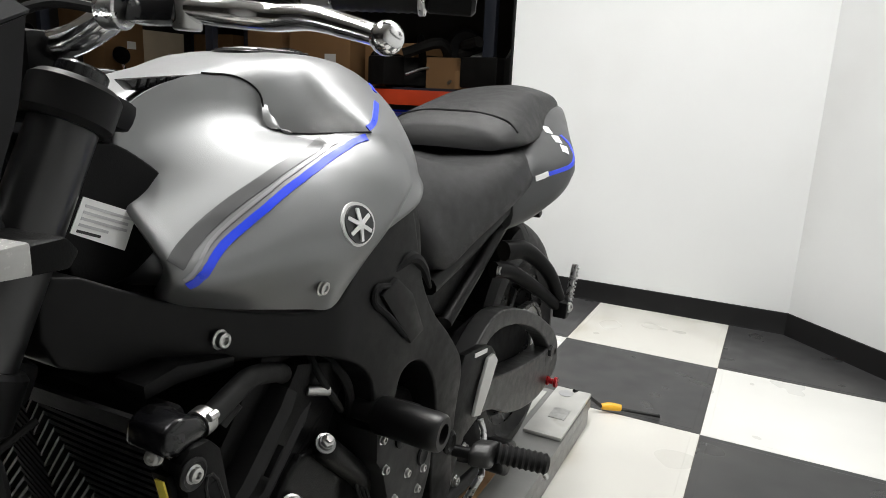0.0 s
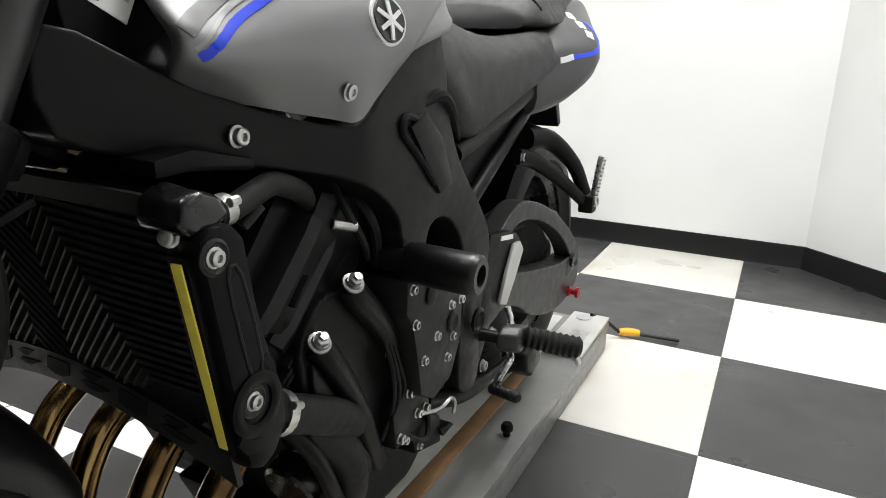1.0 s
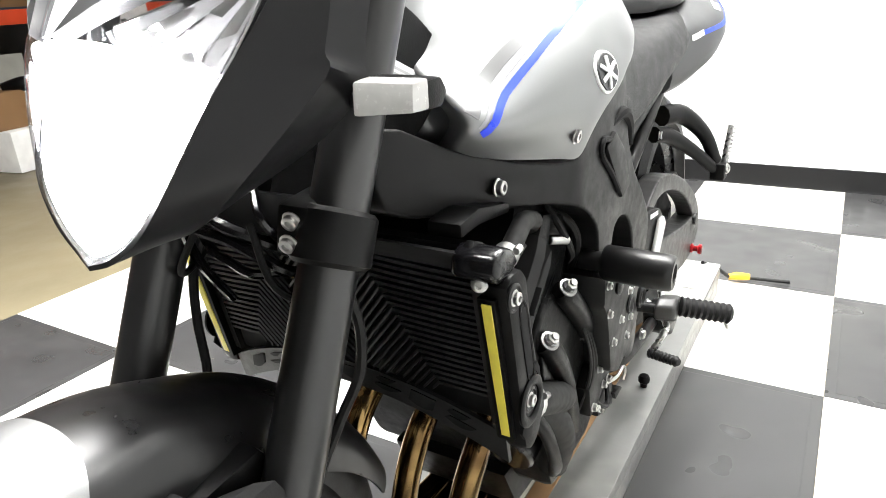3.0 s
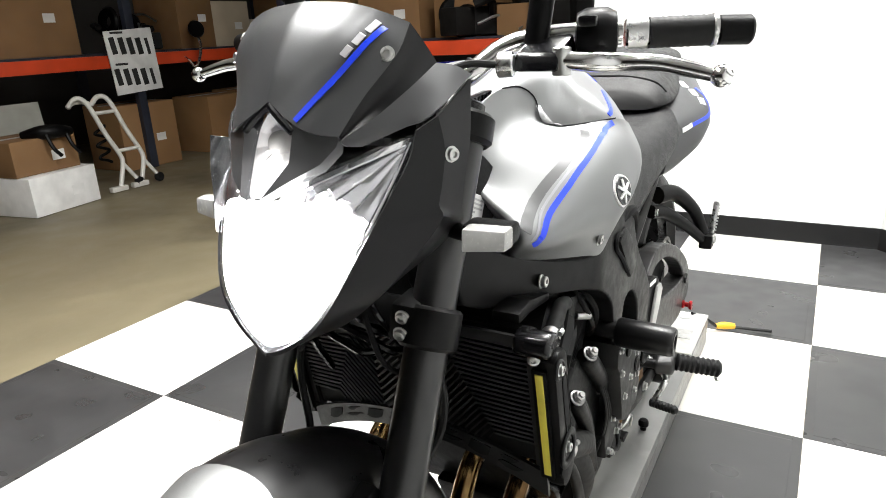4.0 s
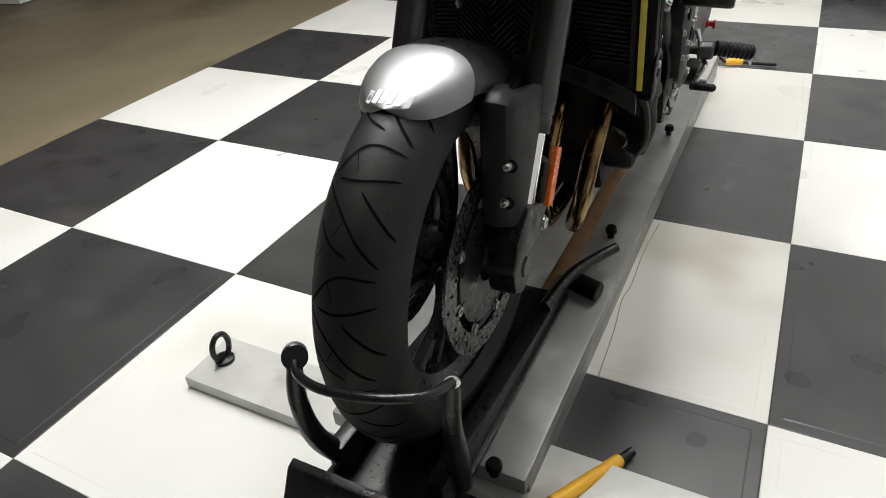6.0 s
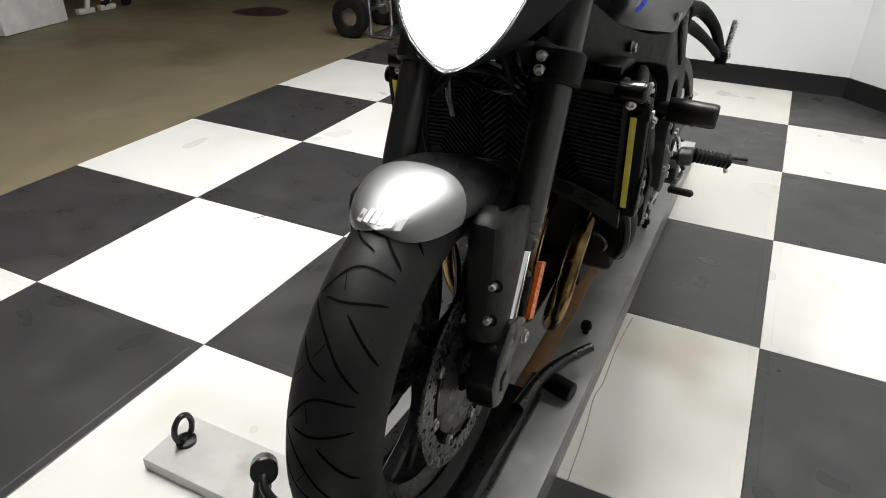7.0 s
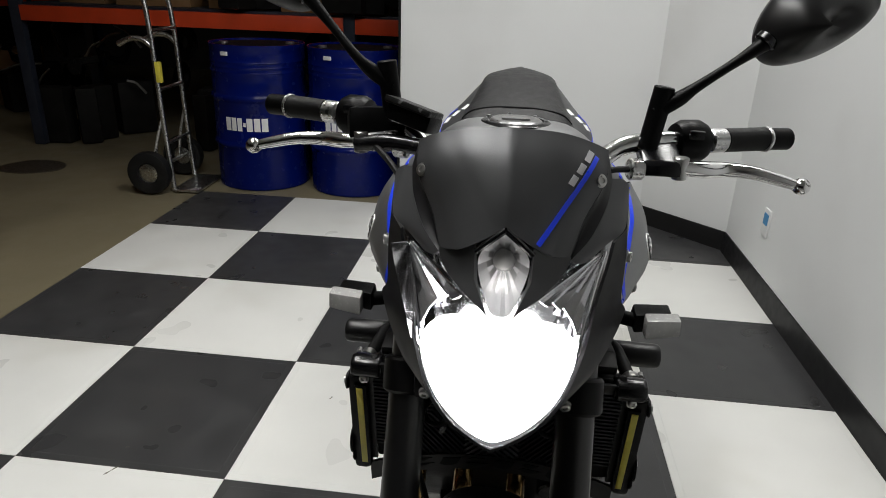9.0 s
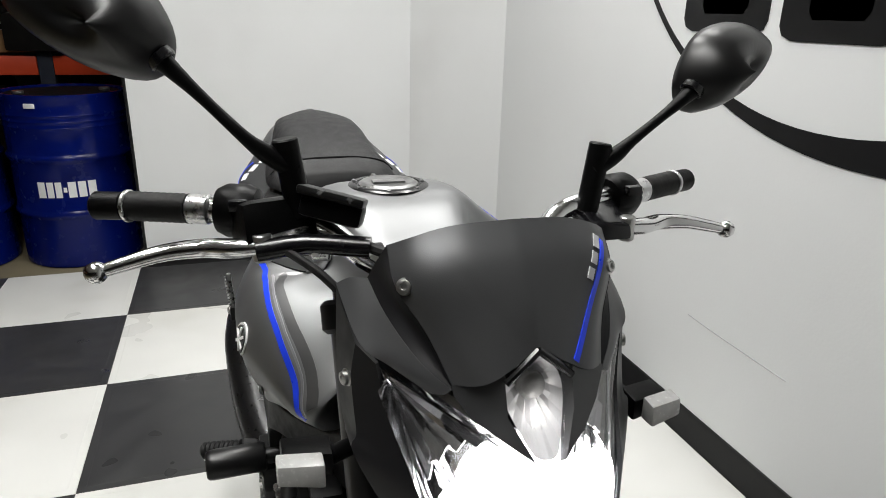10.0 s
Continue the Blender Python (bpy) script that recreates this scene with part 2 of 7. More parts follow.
def tube(path, r, seg=10, res=4, bm=None, caps=True):
    """A round bar along a smooth path; r is one radius or one for each point."""
    bm = bm or bmesh.new()
    pts = spline(path, res)
    if isinstance(r, (int, float)):
        rad = [r] * len(pts)
    else:
        rr = spline([(v, 0, 0) for v in r], res)
        rad = [v.x for v in rr]
    up, rings = None, []
    for i, p in enumerate(pts):
        d = (pts[min(i + 1, len(pts) - 1)] - pts[max(i - 1, 0)]).normalized()
        if up is None:
            up = d.orthogonal().normalized()
        up = (up - d * up.dot(d)).normalized()
        side = d.cross(up)
        rings.append([p + rad[i] * (math.cos(a) * up + math.sin(a) * side) for a in (2 * math.pi * k / seg for k in range(seg))])
    skin(bm, rings, caps=caps)
    return fix(bm) if bm is not None else bm


def prism(poly, x0, x1, bevel=0.004, warp=None, bm=None, segments=2):
    """A side outline (y, z), x0 to x1 thick, with rounded edges."""
    own = bmesh.new()
    skin(own, [[(x0, y, z) for y, z in poly], [(x1, y, z) for y, z in poly]])
    fix(own)
    if bevel:
        bmesh.ops.bevel(own, geom=own.edges[:], offset=bevel, segments=segments, profile=0.6, affect="EDGES", clamp_overlap=True)
    bmesh.ops.triangulate(own, faces=[f for f in own.faces if len(f.verts) > 4])
    if warp:
        for v in own.verts:
            v.co = Vector(warp(*v.co))
    return add(bm, own)


def add(bm, other, m=None):
    """Joins other into bm."""
    if m is not None:
        other.transform(m)
    if bm is None:
        return other
    me = bpy.data.meshes.new("join")
    other.to_mesh(me)
    bm.from_mesh(me)
    bpy.data.meshes.remove(me)
    other.free()
    return bm


def box(c, s, bevel=0.004, rot=None, bm=None, segments=2):
    own = bmesh.new()
    bmesh.ops.create_cube(own, size=1)
    own.transform(Matrix.Diagonal((*s, 1)))
    if bevel:
        bmesh.ops.bevel(own, geom=own.edges[:], offset=min(bevel, 0.45 * min(s)), segments=segments, profile=0.6, affect="EDGES")
    m = Matrix.Translation(c)
    if rot:
        m = m @ pose(0, 0, 0, *rot)
    own.transform(m)
    return add(bm, own)


def lathe(profile, centre, axis=(1, 0, 0), seg=24, bm=None):
    """Turns (radius, along) round an axis through centre; closed profiles repeat their first point."""
    own = bmesh.new()
    q = Vector((0, 0, 1)).rotation_difference(Vector(axis)).to_matrix().to_4x4()
    m = Matrix.Translation(centre) @ q
    rings = [[m @ Vector((r * math.cos(a), r * math.sin(a), h)) for r, h in profile] for a in (2 * math.pi * k / seg for k in range(seg))]
    rings.append(rings[0])
    skin(own, rings, closed=False, caps=False)
    bmesh.ops.remove_doubles(own, verts=own.verts, dist=1e-6)
    bmesh.ops.recalc_face_normals(own, faces=own.faces)
    return add(bm, own)


def rod(a, b, r, seg=14, bevel=0.0, bm=None):
    a, b = Vector(a), Vector(b)
    h = (b - a).length
    e = bevel or min(r * 0.12, h * 0.2)
    return lathe([(0, 0), (r - e, 0), (r, e), (r, h - e), (r - e, h), (0, h)], a, b - a, seg, bm)


def thicken(bm, thick):
    """Gives an open sheet a back side and edges."""
    bm.normal_update()
    sheet, rim = bm.faces[:], [e for e in bm.edges if e.is_boundary]
    back = {v: bm.verts.new(v.co - v.normal * thick) for v in bm.verts[:]}
    for f in sheet:
        bm.faces.new([back[v] for v in reversed(f.verts)])
    for e in rim:
        a, b = e.verts
        bm.faces.new((a, b, back[b], back[a]))
    return fix(bm)


def smooth(me, angle=38):
    me.shade_smooth()
    me.set_sharp_from_angle(angle=radians(angle))


def part(name, bm, material, parent=None, label="", angle=38):
    """Links bm as one mesh under parent, with its origin in its middle."""
    me = bpy.data.meshes.new(name)
    if bm.verts:
        lo = Vector([min(v.co[i] for v in bm.verts) for i in range(3)])
        hi = Vector([max(v.co[i] for v in bm.verts) for i in range(3)])
        c = (lo + hi) / 2
    else:
        c = Vector()
    bm.transform(Matrix.Translation(-c))
    bm.to_mesh(me)
    bm.free()
    smooth(me, angle)
    me.materials.append(material)
    ob = new(name, me)
    up = Vector()
    p = parent
    while p:
        up += p.location
        p = p.parent
    ob.location = c - up
    ob.parent = parent
    if label:
        ob["label"] = label
    return ob


def thing(name, place, label, category, group="", kind=""):
    ob = new(name)
    ob.location = place
    ob.empty_display_size = 0.1
    return tagged(ob, label, category, group, kind)


def single(name, bm, material, label, category, group="", kind="", angle=38):
    return tagged(part(name, bm, material, None, "", angle), label, category, group, kind)


def B(x, y, z):
    """A place on the motorcycle, x to its own left of the middle plane."""
    return Vector((CX + x, y, z))


def flip(bm):
    """The mirror image in the motorcycle's middle plane."""
    for v in bm.verts:
        v.co.x = 2 * CX - v.co.x
    bmesh.ops.reverse_faces(bm, faces=bm.faces)
    return bm


def sided(make, *args):
    """The same part for the left and the right side."""
    yield 1, make(*args)
    yield -1, flip(make(*args))

# ---------------------------------------------------------------- the place
TILE = 0.61
WALL_X, WALL_Y, WALL_END = 3.062, 2.437, 1.262
BEND_A, BEND_B = (2.678, 2.437), (3.062, 2.053)
HIGH = 2.95


def wall_piece(name, a, b, thick, high, label):
    """An upright wall whose room side runs from a to b; its thickness lies to the left of that way."""
    a, b = Vector((*a, 0)), Vector((*b, 0))
    d = (b - a).normalized()
    n = Vector((-d.y, d.x, 0)) * thick
    bm = bmesh.new()
    ring = [a, b, b + n, a + n]
    skin(bm, [ring, [p + Vector((0, 0, high)) for p in ring]])
    return single(name, fix(bm), WALL_PAINT, label, "wall", kind="structure")


floor = single("floor", box((0.0, 1.0, -0.054), (11.0, 14.0, 0.1), 0), CONCRETE,
               "bare brown concrete warehouse floor under the vinyl tiles", "floor", kind="structure")
wall_piece("wall_north", BEND_A, (WALL_END, WALL_Y), -0.12, HIGH, "plain white painted wall behind the motorcycle")
wall_piece("wall_corner", BEND_B, (BEND_A[0] - 0.001, BEND_A[1] + 0.002), -0.12, HIGH, "white painted slanted wall across the room's corner")
wall_piece("wall_east", (WALL_X, -5.9), (BEND_B[0], BEND_B[1] + 0.0), -0.12, HIGH, "white painted side wall with a black round emblem")
single("wall_end", box((WALL_END - 0.008, WALL_Y + 0.06, HIGH / 2), (0.012, 0.13, HIGH), 0.002), BASE_BLACK, "dark end trim of the white wall", "trim", kind="structure")


def baseboard(a, b, name="baseboard"):
    a, b = Vector((*a, 0)), Vector((*b, 0))
    d = (b - a).normalized()
    n = Vector((d.y, -d.x, 0))
    prof = [(0.0, 0.0), (0.016, 0.0), (0.011, 0.012), (0.008, 0.085), (0.005, 0.098), (0.0, 0.1)]
    bm = bmesh.new()
    skin(bm, [[p - n * o * -1 + Vector((0, 0, h)) for o, h in prof] for p in (a, b)])
    return single(name, fix(bm), BASE_BLACK, "black vinyl baseboard along the white wall", "baseboard", kind="structure")


baseboard((WALL_END, WALL_Y - 0.001), BEND_A)
baseboard(BEND_A, BEND_B)
baseboard(BEND_B, (WALL_X, -5.9))
single("ceiling", box((0.0, 1.0, 3.49), (11.0, 14.0, 0.1), 0), CEIL, "plain pale ceiling", "ceiling", kind="structure")
for nm, c, s in [("wall_west", (-5.3, 1.0, 1.7), (0.12, 14.0, 3.45)), ("wall_south", (0, -5.95, 1.7), (10.9, 0.12, 3.45)), ("wall_far", (0, 7.9, 1.7), (10.9, 0.12, 3.45)), ("wall_store", (5.3, 1.0, 1.7), (0.12, 14.0, 3.45))]:
    single(nm, box(c, s, 0), DIM_WALL, "dim plain warehouse wall", "wall", kind="structure")


def ceiling_light(place):
    root = thing("ceiling_light", place, "long white fluorescent light fitting under the ceiling", "ceiling light", "ceiling lights")
    x, y, z = place
    part("housing", box((x, y, z + 0.06), (0.34, 1.36, 0.08), 0.01), WHITE_STEEL, root)
    for s in (0.5, -0.5):
        part("hanger", rod((x, y + s, z + 0.095), (x, y + s, 3.442), 0.008), ZINC, root)
    part("diffuser", box((x, y, z + 0.012), (0.3, 1.3, 0.012), 0.004), glow("diffuser_glow", (1, 1, 1), 3.0), root, "glowing diffuser")
    return root


for lx, ly, watts, spread in TUBES:
    ceiling_light((lx, ly, 2.87))

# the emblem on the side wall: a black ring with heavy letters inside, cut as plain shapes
emblem = thing("wall_emblem", (WALL_X, 0.1, 1.7), "large round black emblem painted on the white wall", "emblem")
bm = bmesh.new()
rings = []
for k in range(91):
    a = radians(95 + 330 * k / 90)
    oy, oz, iy, iz = -0.04 + 1.071 * math.cos(a), 1.877 + 0.900 * math.sin(a), 0.084 + 0.926 * math.cos(a), 1.863 + 0.820 * math.sin(a)
    rings.append([(WALL_X + d, y, z) for d, y, z in ((-0.003, iy, iz), (-0.003, oy, oz), (0.002, oy, oz), (0.002, iy, iz))])
skin(bm, rings)
part("ring", fix(bm), BASE_BLACK, emblem, "black brush-like ring")


def letter_shape(y0, y1, st, z0, z1):
    """A heavy upright block with a rounded foot and an open middle."""
    w = 0.05
    pts = [(y0, z1), (y0, z0 + 0.035), (y0 - 0.012, z0 + 0.012), (y0 - 0.045, z0), (y1 + 0.045, z0), (y1 + 0.012, z0 + 0.012), (y1, z0 + 0.035), (y1, z1),
           (y1 + st, z1), (y1 + st, z0 + w + 0.02), (y1 + st + 0.015, z0 + w), (y0 - st - 0.015, z0 + w), (y0 - st, z0 + w + 0.02), (y0 - st, z1)]
    b = bmesh.new()
    skin(b, [[(WALL_X - 0.003, y, z) for y, z in pts], [(WALL_X + 0.002, y, z) for y, z in pts]])
    bmesh.ops.triangulate(b, faces=[f for f in b.faces if len(f.verts) > 4])
    return fix(b)


part("heavy_shape", letter_shape(0.660, 0.318, 0.078, 1.262, 1.62), BASE_BLACK, emblem)
part("heavy_shape", letter_shape(0.275, -0.068, 0.085, 1.250, 1.62), BASE_BLACK, emblem)
scuff = tube([(WALL_X - 0.0005, 0.44, 0.408), (WALL_X - 0.0005, 0.3, 0.402), (WALL_X - 0.0005, 0.03, 0.398)], 0.0016, 6, 3)
tagged(part("wall_scuff", scuff, GREY_DECAL), "thin grey scuff line on the white wall", "scuff", kind="structure")

# small wall outlet with a blue sticker
outlet = thing("wall_outlet", (WALL_X, 1.55, 0.33), "small white wall outlet with a blue sticker", "outlet")
part("plate", box((WALL_X - 0.004, 1.55, 0.33), (0.008, 0.075, 0.12), 0.002), WHITE_DECAL, outlet)
part("sticker", box((WALL_X - 0.0095, 1.55, 0.345), (0.002, 0.05, 0.05), 0.0), mat("light_blue_sticker", (0.05, 0.25, 0.5), 0.4), outlet, "blue sticker")

# ---------------------------------------------------------------- lift
lift = thing("motorcycle_lift", (CX, 0.1, 0), "low grey steel motorcycle lift with a worn platform on the tiles", "lift")
part("platform", box((CX, 0.08, 0.066), (0.356, 2.06, 0.034), 0.004), LIFT_GREY, lift, "grey painted steel platform")
for s in (1, -1):
    part("edge_rail", box((CX + s * 0.168, 0.08, 0.0255), (0.02, 2.02, 0.05), 0.003), LIFT_GREY, lift)
part("rust_strip", box((CX + 0.062, -0.13, 0.0845), (0.036, 1.58, 0.004), 0.001), RUST, lift, "rusty brown wear strip")
part("light_strip", box((CX - 0.02, 0.08, 0.0842), (0.122, 2.0, 0.003), 0.001), LIFT_LIGHT, lift, "worn light grey track")
part("rear_tray", box((CX + 0.12, 0.955, 0.0905), (0.112, 0.33, 0.010), 0.003), LIFT_LIGHT, lift, "worn light grey tray")
part("rear_tray_hole", lathe([(0, 0), (0.022, 0), (0.024, 0.002), (0.018, 0.003), (0, 0.003)], (CX + 0.105, 1.075, 0.0955), (0, 0, 1), 20), GREY_DECAL, lift)
part("tray_patch", box((CX + 0.128, 0.93, 0.0962), (0.05, 0.07, 0.003), 0.001), ZINC, lift, "bare metal patch")
part("front_cross_plate", box((CX, -0.89, 0.016), (1.08, 0.13, 0.028), 0.004), LIFT_LIGHT, lift, "light grey cross plate")
for x, y in [(0.139, 0.339), (0.124, -0.251), (0.13, -0.957)]:
    part("knob", lathe([(0, 0), (0.008, 0), (0.008, 0.010), (0.013, 0.014), (0.0135, 0.023), (0.010, 0.029), (0, 0.030)], (CX + x, y, LIFT), (0, 0, 1), 16), PLASTIC, lift, "black knob")
for s in (1, -1):
    eye = part("tie_down_eye", lathe([(0, 0), (0.02, 0), (0.02, 0.008), (0.012, 0.012), (0, 0.012)], (CX + s * 0.495, -0.885, 0.03), (0, 0, 1), 16), BLACK_STEEL, lift)
    loop = tube([(CX + s * 0.495, -0.885 + 0.022 * math.cos(a), 0.066 + 0.03 * math.sin(a)) for a in (2 * math.pi * k / 10 for k in range(11))], 0.006, 8, 2)
    part("loop", loop, BLACK_STEEL, eye)

chock = thing("wheel_chock", (CX, -1.0, LIFT), "black steel wheel chock clamped round the front tyre", "wheel chock")
part("base", box((CX, -0.85, 0.093), (0.21, 0.68, 0.014), 0.003), BLACK_STEEL, chock)
part("sloped_plate", prism([(-1.20, 0.09), (-1.14, 0.20), (-1.125, 0.205), (-1.10, 0.10)], CX - 0.10, CX + 0.10, 0.004), BLACK_STEEL, chock)
part("hoop_bar", tube([B(-0.078, -1.095, 0.379), B(-0.05, -1.125, 0.383), B(0.0, -1.143, 0.395), B(0.07, -1.145, 0.412), B(0.12, -1.12, 0.41), B(0.132, -1.07, 0.39)], 0.0062, 12, 5), BLACK_STEEL, chock, "thin black hoop in front of the tyre")
part("knuckle", rod(B(-0.088, -1.085, 0.368), B(-0.068, -1.106, 0.388), 0.017, 16), BLACK_STEEL, chock)
for s, post in ((1, [(0.132, -1.07, 0.39), (0.122, -1.06, 0.30), (0.11, -1.03, 0.20), (0.095, -1.0, 0.10)]), (-1, [(0.08, -1.095, 0.375), (0.088, -1.10, 0.30), (0.092, -1.08, 0.20), (0.09, -1.03, 0.10)])):
    part("post", tube([B(s * x, y, z) for x, y, z in post], [0.010, 0.013, 0.016, 0.018], 12, 4), BLACK_STEEL, chock)
    part("side_rail", prism([(-1.06, 0.087), (-1.06, 0.16), (-0.96, 0.155), (-0.62, 0.125), (-0.47, 0.115), (-0.46, 0.087)], CX + s * 0.084 - 0.014, CX + s * 0.084 + 0.014, 0.004), BLACK_STEEL, chock)
    part("clamp_roller", rod(B(s * 0.098, -0.475, 0.112), B(s * 0.162, -0.49, 0.108), 0.021, 18), PLASTIC, chock)
    part("release_lever", tube([B(s * 0.085, -0.60, 0.128), B(s * 0.10, -0.50, 0.135), B(s * 0.128, -0.43, 0.138), B(s * 0.163, -0.372, 0.142)], [0.013, 0.013, 0.012, 0.011], 10, 4), BLACK_STEEL, chock, "black release lever")
handle = thing("jack_lever", (2.2, -1.0, 0), "yellow jack lever lying at the lift's front plate", "jack lever")
part("grip", rod((2.225, -0.80, 0.014), (2.155, -0.945, 0.045), 0.012), YELLOW_PLASTIC, handle)
part("tip", rod((2.225, -0.80, 0.014), (2.240, -0.77, 0.011), 0.008), BLACK_STEEL, handle)

tool = thing("yellow_screwdriver", (2.2, 1.24, 0), "long black tool with a yellow handle lying on the tiles", "hand tool")
part("grip", tube([(2.13, 1.205, 0.02), (2.155, 1.215, 0.022), (2.19, 1.228, 0.02)], [0.010, 0.014, 0.011], 10, 3), YELLOW_PLASTIC, tool, "yellow handle")
part("shaft", rod((2.19, 1.228, 0.016), (2.31, 1.262, 0.008), 0.006), BLACK_STEEL, tool)
part("cord", tube([(2.06, 1.10, 0.1), (2.085, 1.16, 0.07), (2.13, 1.2, 0.022)], 0.006, 8, 4), BLACK_STEEL, tool)

# ---------------------------------------------------------------- barrels


def barrel(x, y, turn):
    h, r = 0.88, 0.29
    root = thing("oil_barrel", (x, y, 0), "shiny blue steel oil barrel with white lettering, standing on the concrete", "barrel", "barrels by the wall")
    prof = [(0, 0.012), (r - 0.01, 0.012), (r - 0.008, 0), (r, 0.002), (r + 0.002, 0.012), (r, 0.02)]
    for zz in (0.285, 0.57):
        prof += [(r, zz - 0.03), (r + 0.004, zz - 0.022), (r + 0.012, zz - 0.008), (r + 0.012, zz + 0.002), (r + 0.004, zz + 0.014), (r, zz + 0.022)]
    for zz in (0.72, 0.75, 0.78):
        prof += [(r, zz - 0.008), (r + 0.003, zz), (r, zz + 0.008)]
    prof += [(r, h - 0.02), (r + 0.004, h - 0.012), (r + 0.003, h), (r - 0.004, h), (r - 0.006, h - 0.015), (0, h - 0.015)]
    part("body", lathe(prof, (x, y, 0), (0, 0, 1), 48), BARREL_BLUE, root)
    part("lid", lathe([(0, 0), (r - 0.02, 0), (r - 0.02, 0.003), (0, 0.003)], (x, y, h - 0.0145), (0, 0, 1), 40), RAD_CORE, root, "black lid")
    for a, rr in ((20, 0.2), (200, 0.2)):
        part("bung", rod((x + rr * math.cos(radians(a)), y + rr * math.sin(radians(a)), h - 0.012), (x + rr * math.cos(radians(a)), y + rr * math.sin(radians(a)), h + 0.003), 0.028), ZINC, root)
    # the maker's name, as plain white blocks bent round the shell
    widths = [0.042, 0.036, 0.034, 0.018, 0.042, 0.042, 0.044]
    a = radians(turn)
    for w in widths:
        b = bmesh.new()
        da = w / r
        hh = 0.04 if w > 0.02 else 0.012
        rings = []
        for k in range(4):
            q = a + da * k / 3 * 0.86
            rings.append([(x + rr * math.sin(q), y - rr * math.cos(q), z) for rr, z in ((r - 0.002, 0.415 - hh), (r + 0.0012, 0.415 - hh), (r + 0.0012, 0.415 + hh), (r - 0.002, 0.415 + hh))])
        skin(b, rings)
        part("lettering_bar", fix(b), WHITE_DECAL, root, "white lettering block")
        a += da + 0.012
    part("label", box((x - 0.1, y - r * 0.945, h - 0.05), (0.05, 0.012, 0.022), 0.001, rot=(0, 0, -19)), WHITE_DECAL, root)
    return root


barrel(0.29, 2.80, -26)
barrel(0.915, 2.80, -26)

# ---------------------------------------------------------------- hand truck beside the barrels


def hand_truck(place, turn):
    root = thing("hand_truck", (0, 0, 0), "grey metal hand truck with black air tyres", "hand truck")
    for s in (1, -1):
        part("upright", tube([(s * 0.15, 0, 0.02), (s * 0.15, 0.02, 0.5), (s * 0.15, 0.03, 0.9), (s * 0.145, 0.05, 1.12), (s * 0.12, 0.10, 1.20), (0, 0.13, 1.22)], 0.0145, 10, 4), ALU, root)
        w = part("wheel", lathe([(0.06, -0.03), (0.1, -0.04), (0.125, -0.032), (0.132, 0), (0.125, 0.032), (0.1, 0.04), (0.06, 0.03), (0.06, -0.03)], (s * 0.23, 0.1, 0.132), (1, 0, 0), 28), RUBBER, root, "black air tyre")
        part("rim", lathe([(0, -0.026), (0.03, -0.03), (0.06, -0.02), (0.062, 0.02), (0.03, 0.03), (0, 0.026)], (s * 0.23, 0.1, 0.132), (1, 0, 0), 20), ALU, w, "grey steel rim")
        part("handle_grip", tube([(s * 0.15, 0.03, 0.86), (s * 0.155, 0.08, 0.90), (s * 0.155, 0.15, 0.905), (s * 0.15, 0.23, 0.87)], [0.014, 0.016, 0.016, 0.018], 10, 4), ALU, root)
        part("brace", tube([(s * 0.15, 0.02, 0.46), (s * 0.16, 0.07, 0.30), (s * 0.17, 0.10, 0.14)], 0.010, 8, 3), ALU, root)
    for z in (0.3, 0.62, 0.95):
        part("crossbar", rod((-0.15, 0.03 * z, z), (0.15, 0.03 * z, z), 0.011), ALU, root)
    part("axle", rod((-0.25, 0.1, 0.132), (0.25, 0.1, 0.132), 0.012), ZINC, root)
    part("toe_plate", box((0, -0.09, 0.012), (0.38, 0.17, 0.012), 0.003), ALU, root)
    part("sticker", box((-0.15, 0.008, 0.72), (0.032, 0.034, 0.12), 0.008), YELLOW, root, "yellow sticker")
    root.matrix_world = pose(*place, 0, 0, turn)
    return root


hand_truck((-0.163, 2.56, 0), 92)

# ---------------------------------------------------------------- racks with cartons


def rack(origin, turn, length, levels, bays):
    """A pallet rack along its own x, its front towards its own -y."""
    root = thing("pallet_rack", (0, 0, 0), "pallet rack with orange beams and dark uprights, loaded with cartons", "rack", "racks in the warehouse")
    for k in range(bays + 1):
        x = length * k / bays
        for y in (0.03, 0.85):
            part("upright", box((x, y, 1.6), (0.08, 0.06, 3.2), 0.004), RACK_DARK, root)
    for z in levels:
        for k in range(bays):
            part("beam", box((length * (k + 0.5) / bays, 0.02, z), (length / bays - 0.085, 0.05, 0.105), 0.004), RACK_ORANGE, root, "orange beam")
        part("deck", box((length / 2, 0.44, z + 0.06), (length, 0.8, 0.018), 0.002), RACK_DARK, root)
    root.matrix_world = pose(*origin, 0, 0, turn)
    return root


rack((-3.0, -2.0, 0), 90, 9.6, (0.96, 2.3), 4)
rack((-1.7, 3.3, 0), 0, 4.9, (0.96, 2.3), 2)


def carton(c, s, turn=0, material=None, label="brown cardboard carton, closed and taped"):
    root = thing("carton", (0, 0, 0), label, "carton", "cartons on the racks")
    x, y, z = 0, 0, s[2] / 2
    part("body", box((x, y, z), s, 0.006), material or CARTON, root)
    part("tape", box((x, y, z * 2 + 0.0005), (s[0] * 0.995, 0.05, 0.002), 0), GREY_DECAL, root)
    part("label", box((x + s[0] * 0.18, y - s[1] / 2 - 0.0005, z * 0.9), (min(0.1, s[0] * 0.3), 0.002, 0.07), 0), LABEL, root, "white label")
    root.location = c
    root.rotation_euler = (0, 0, radians(turn))
    return root


rng = random.Random(4)
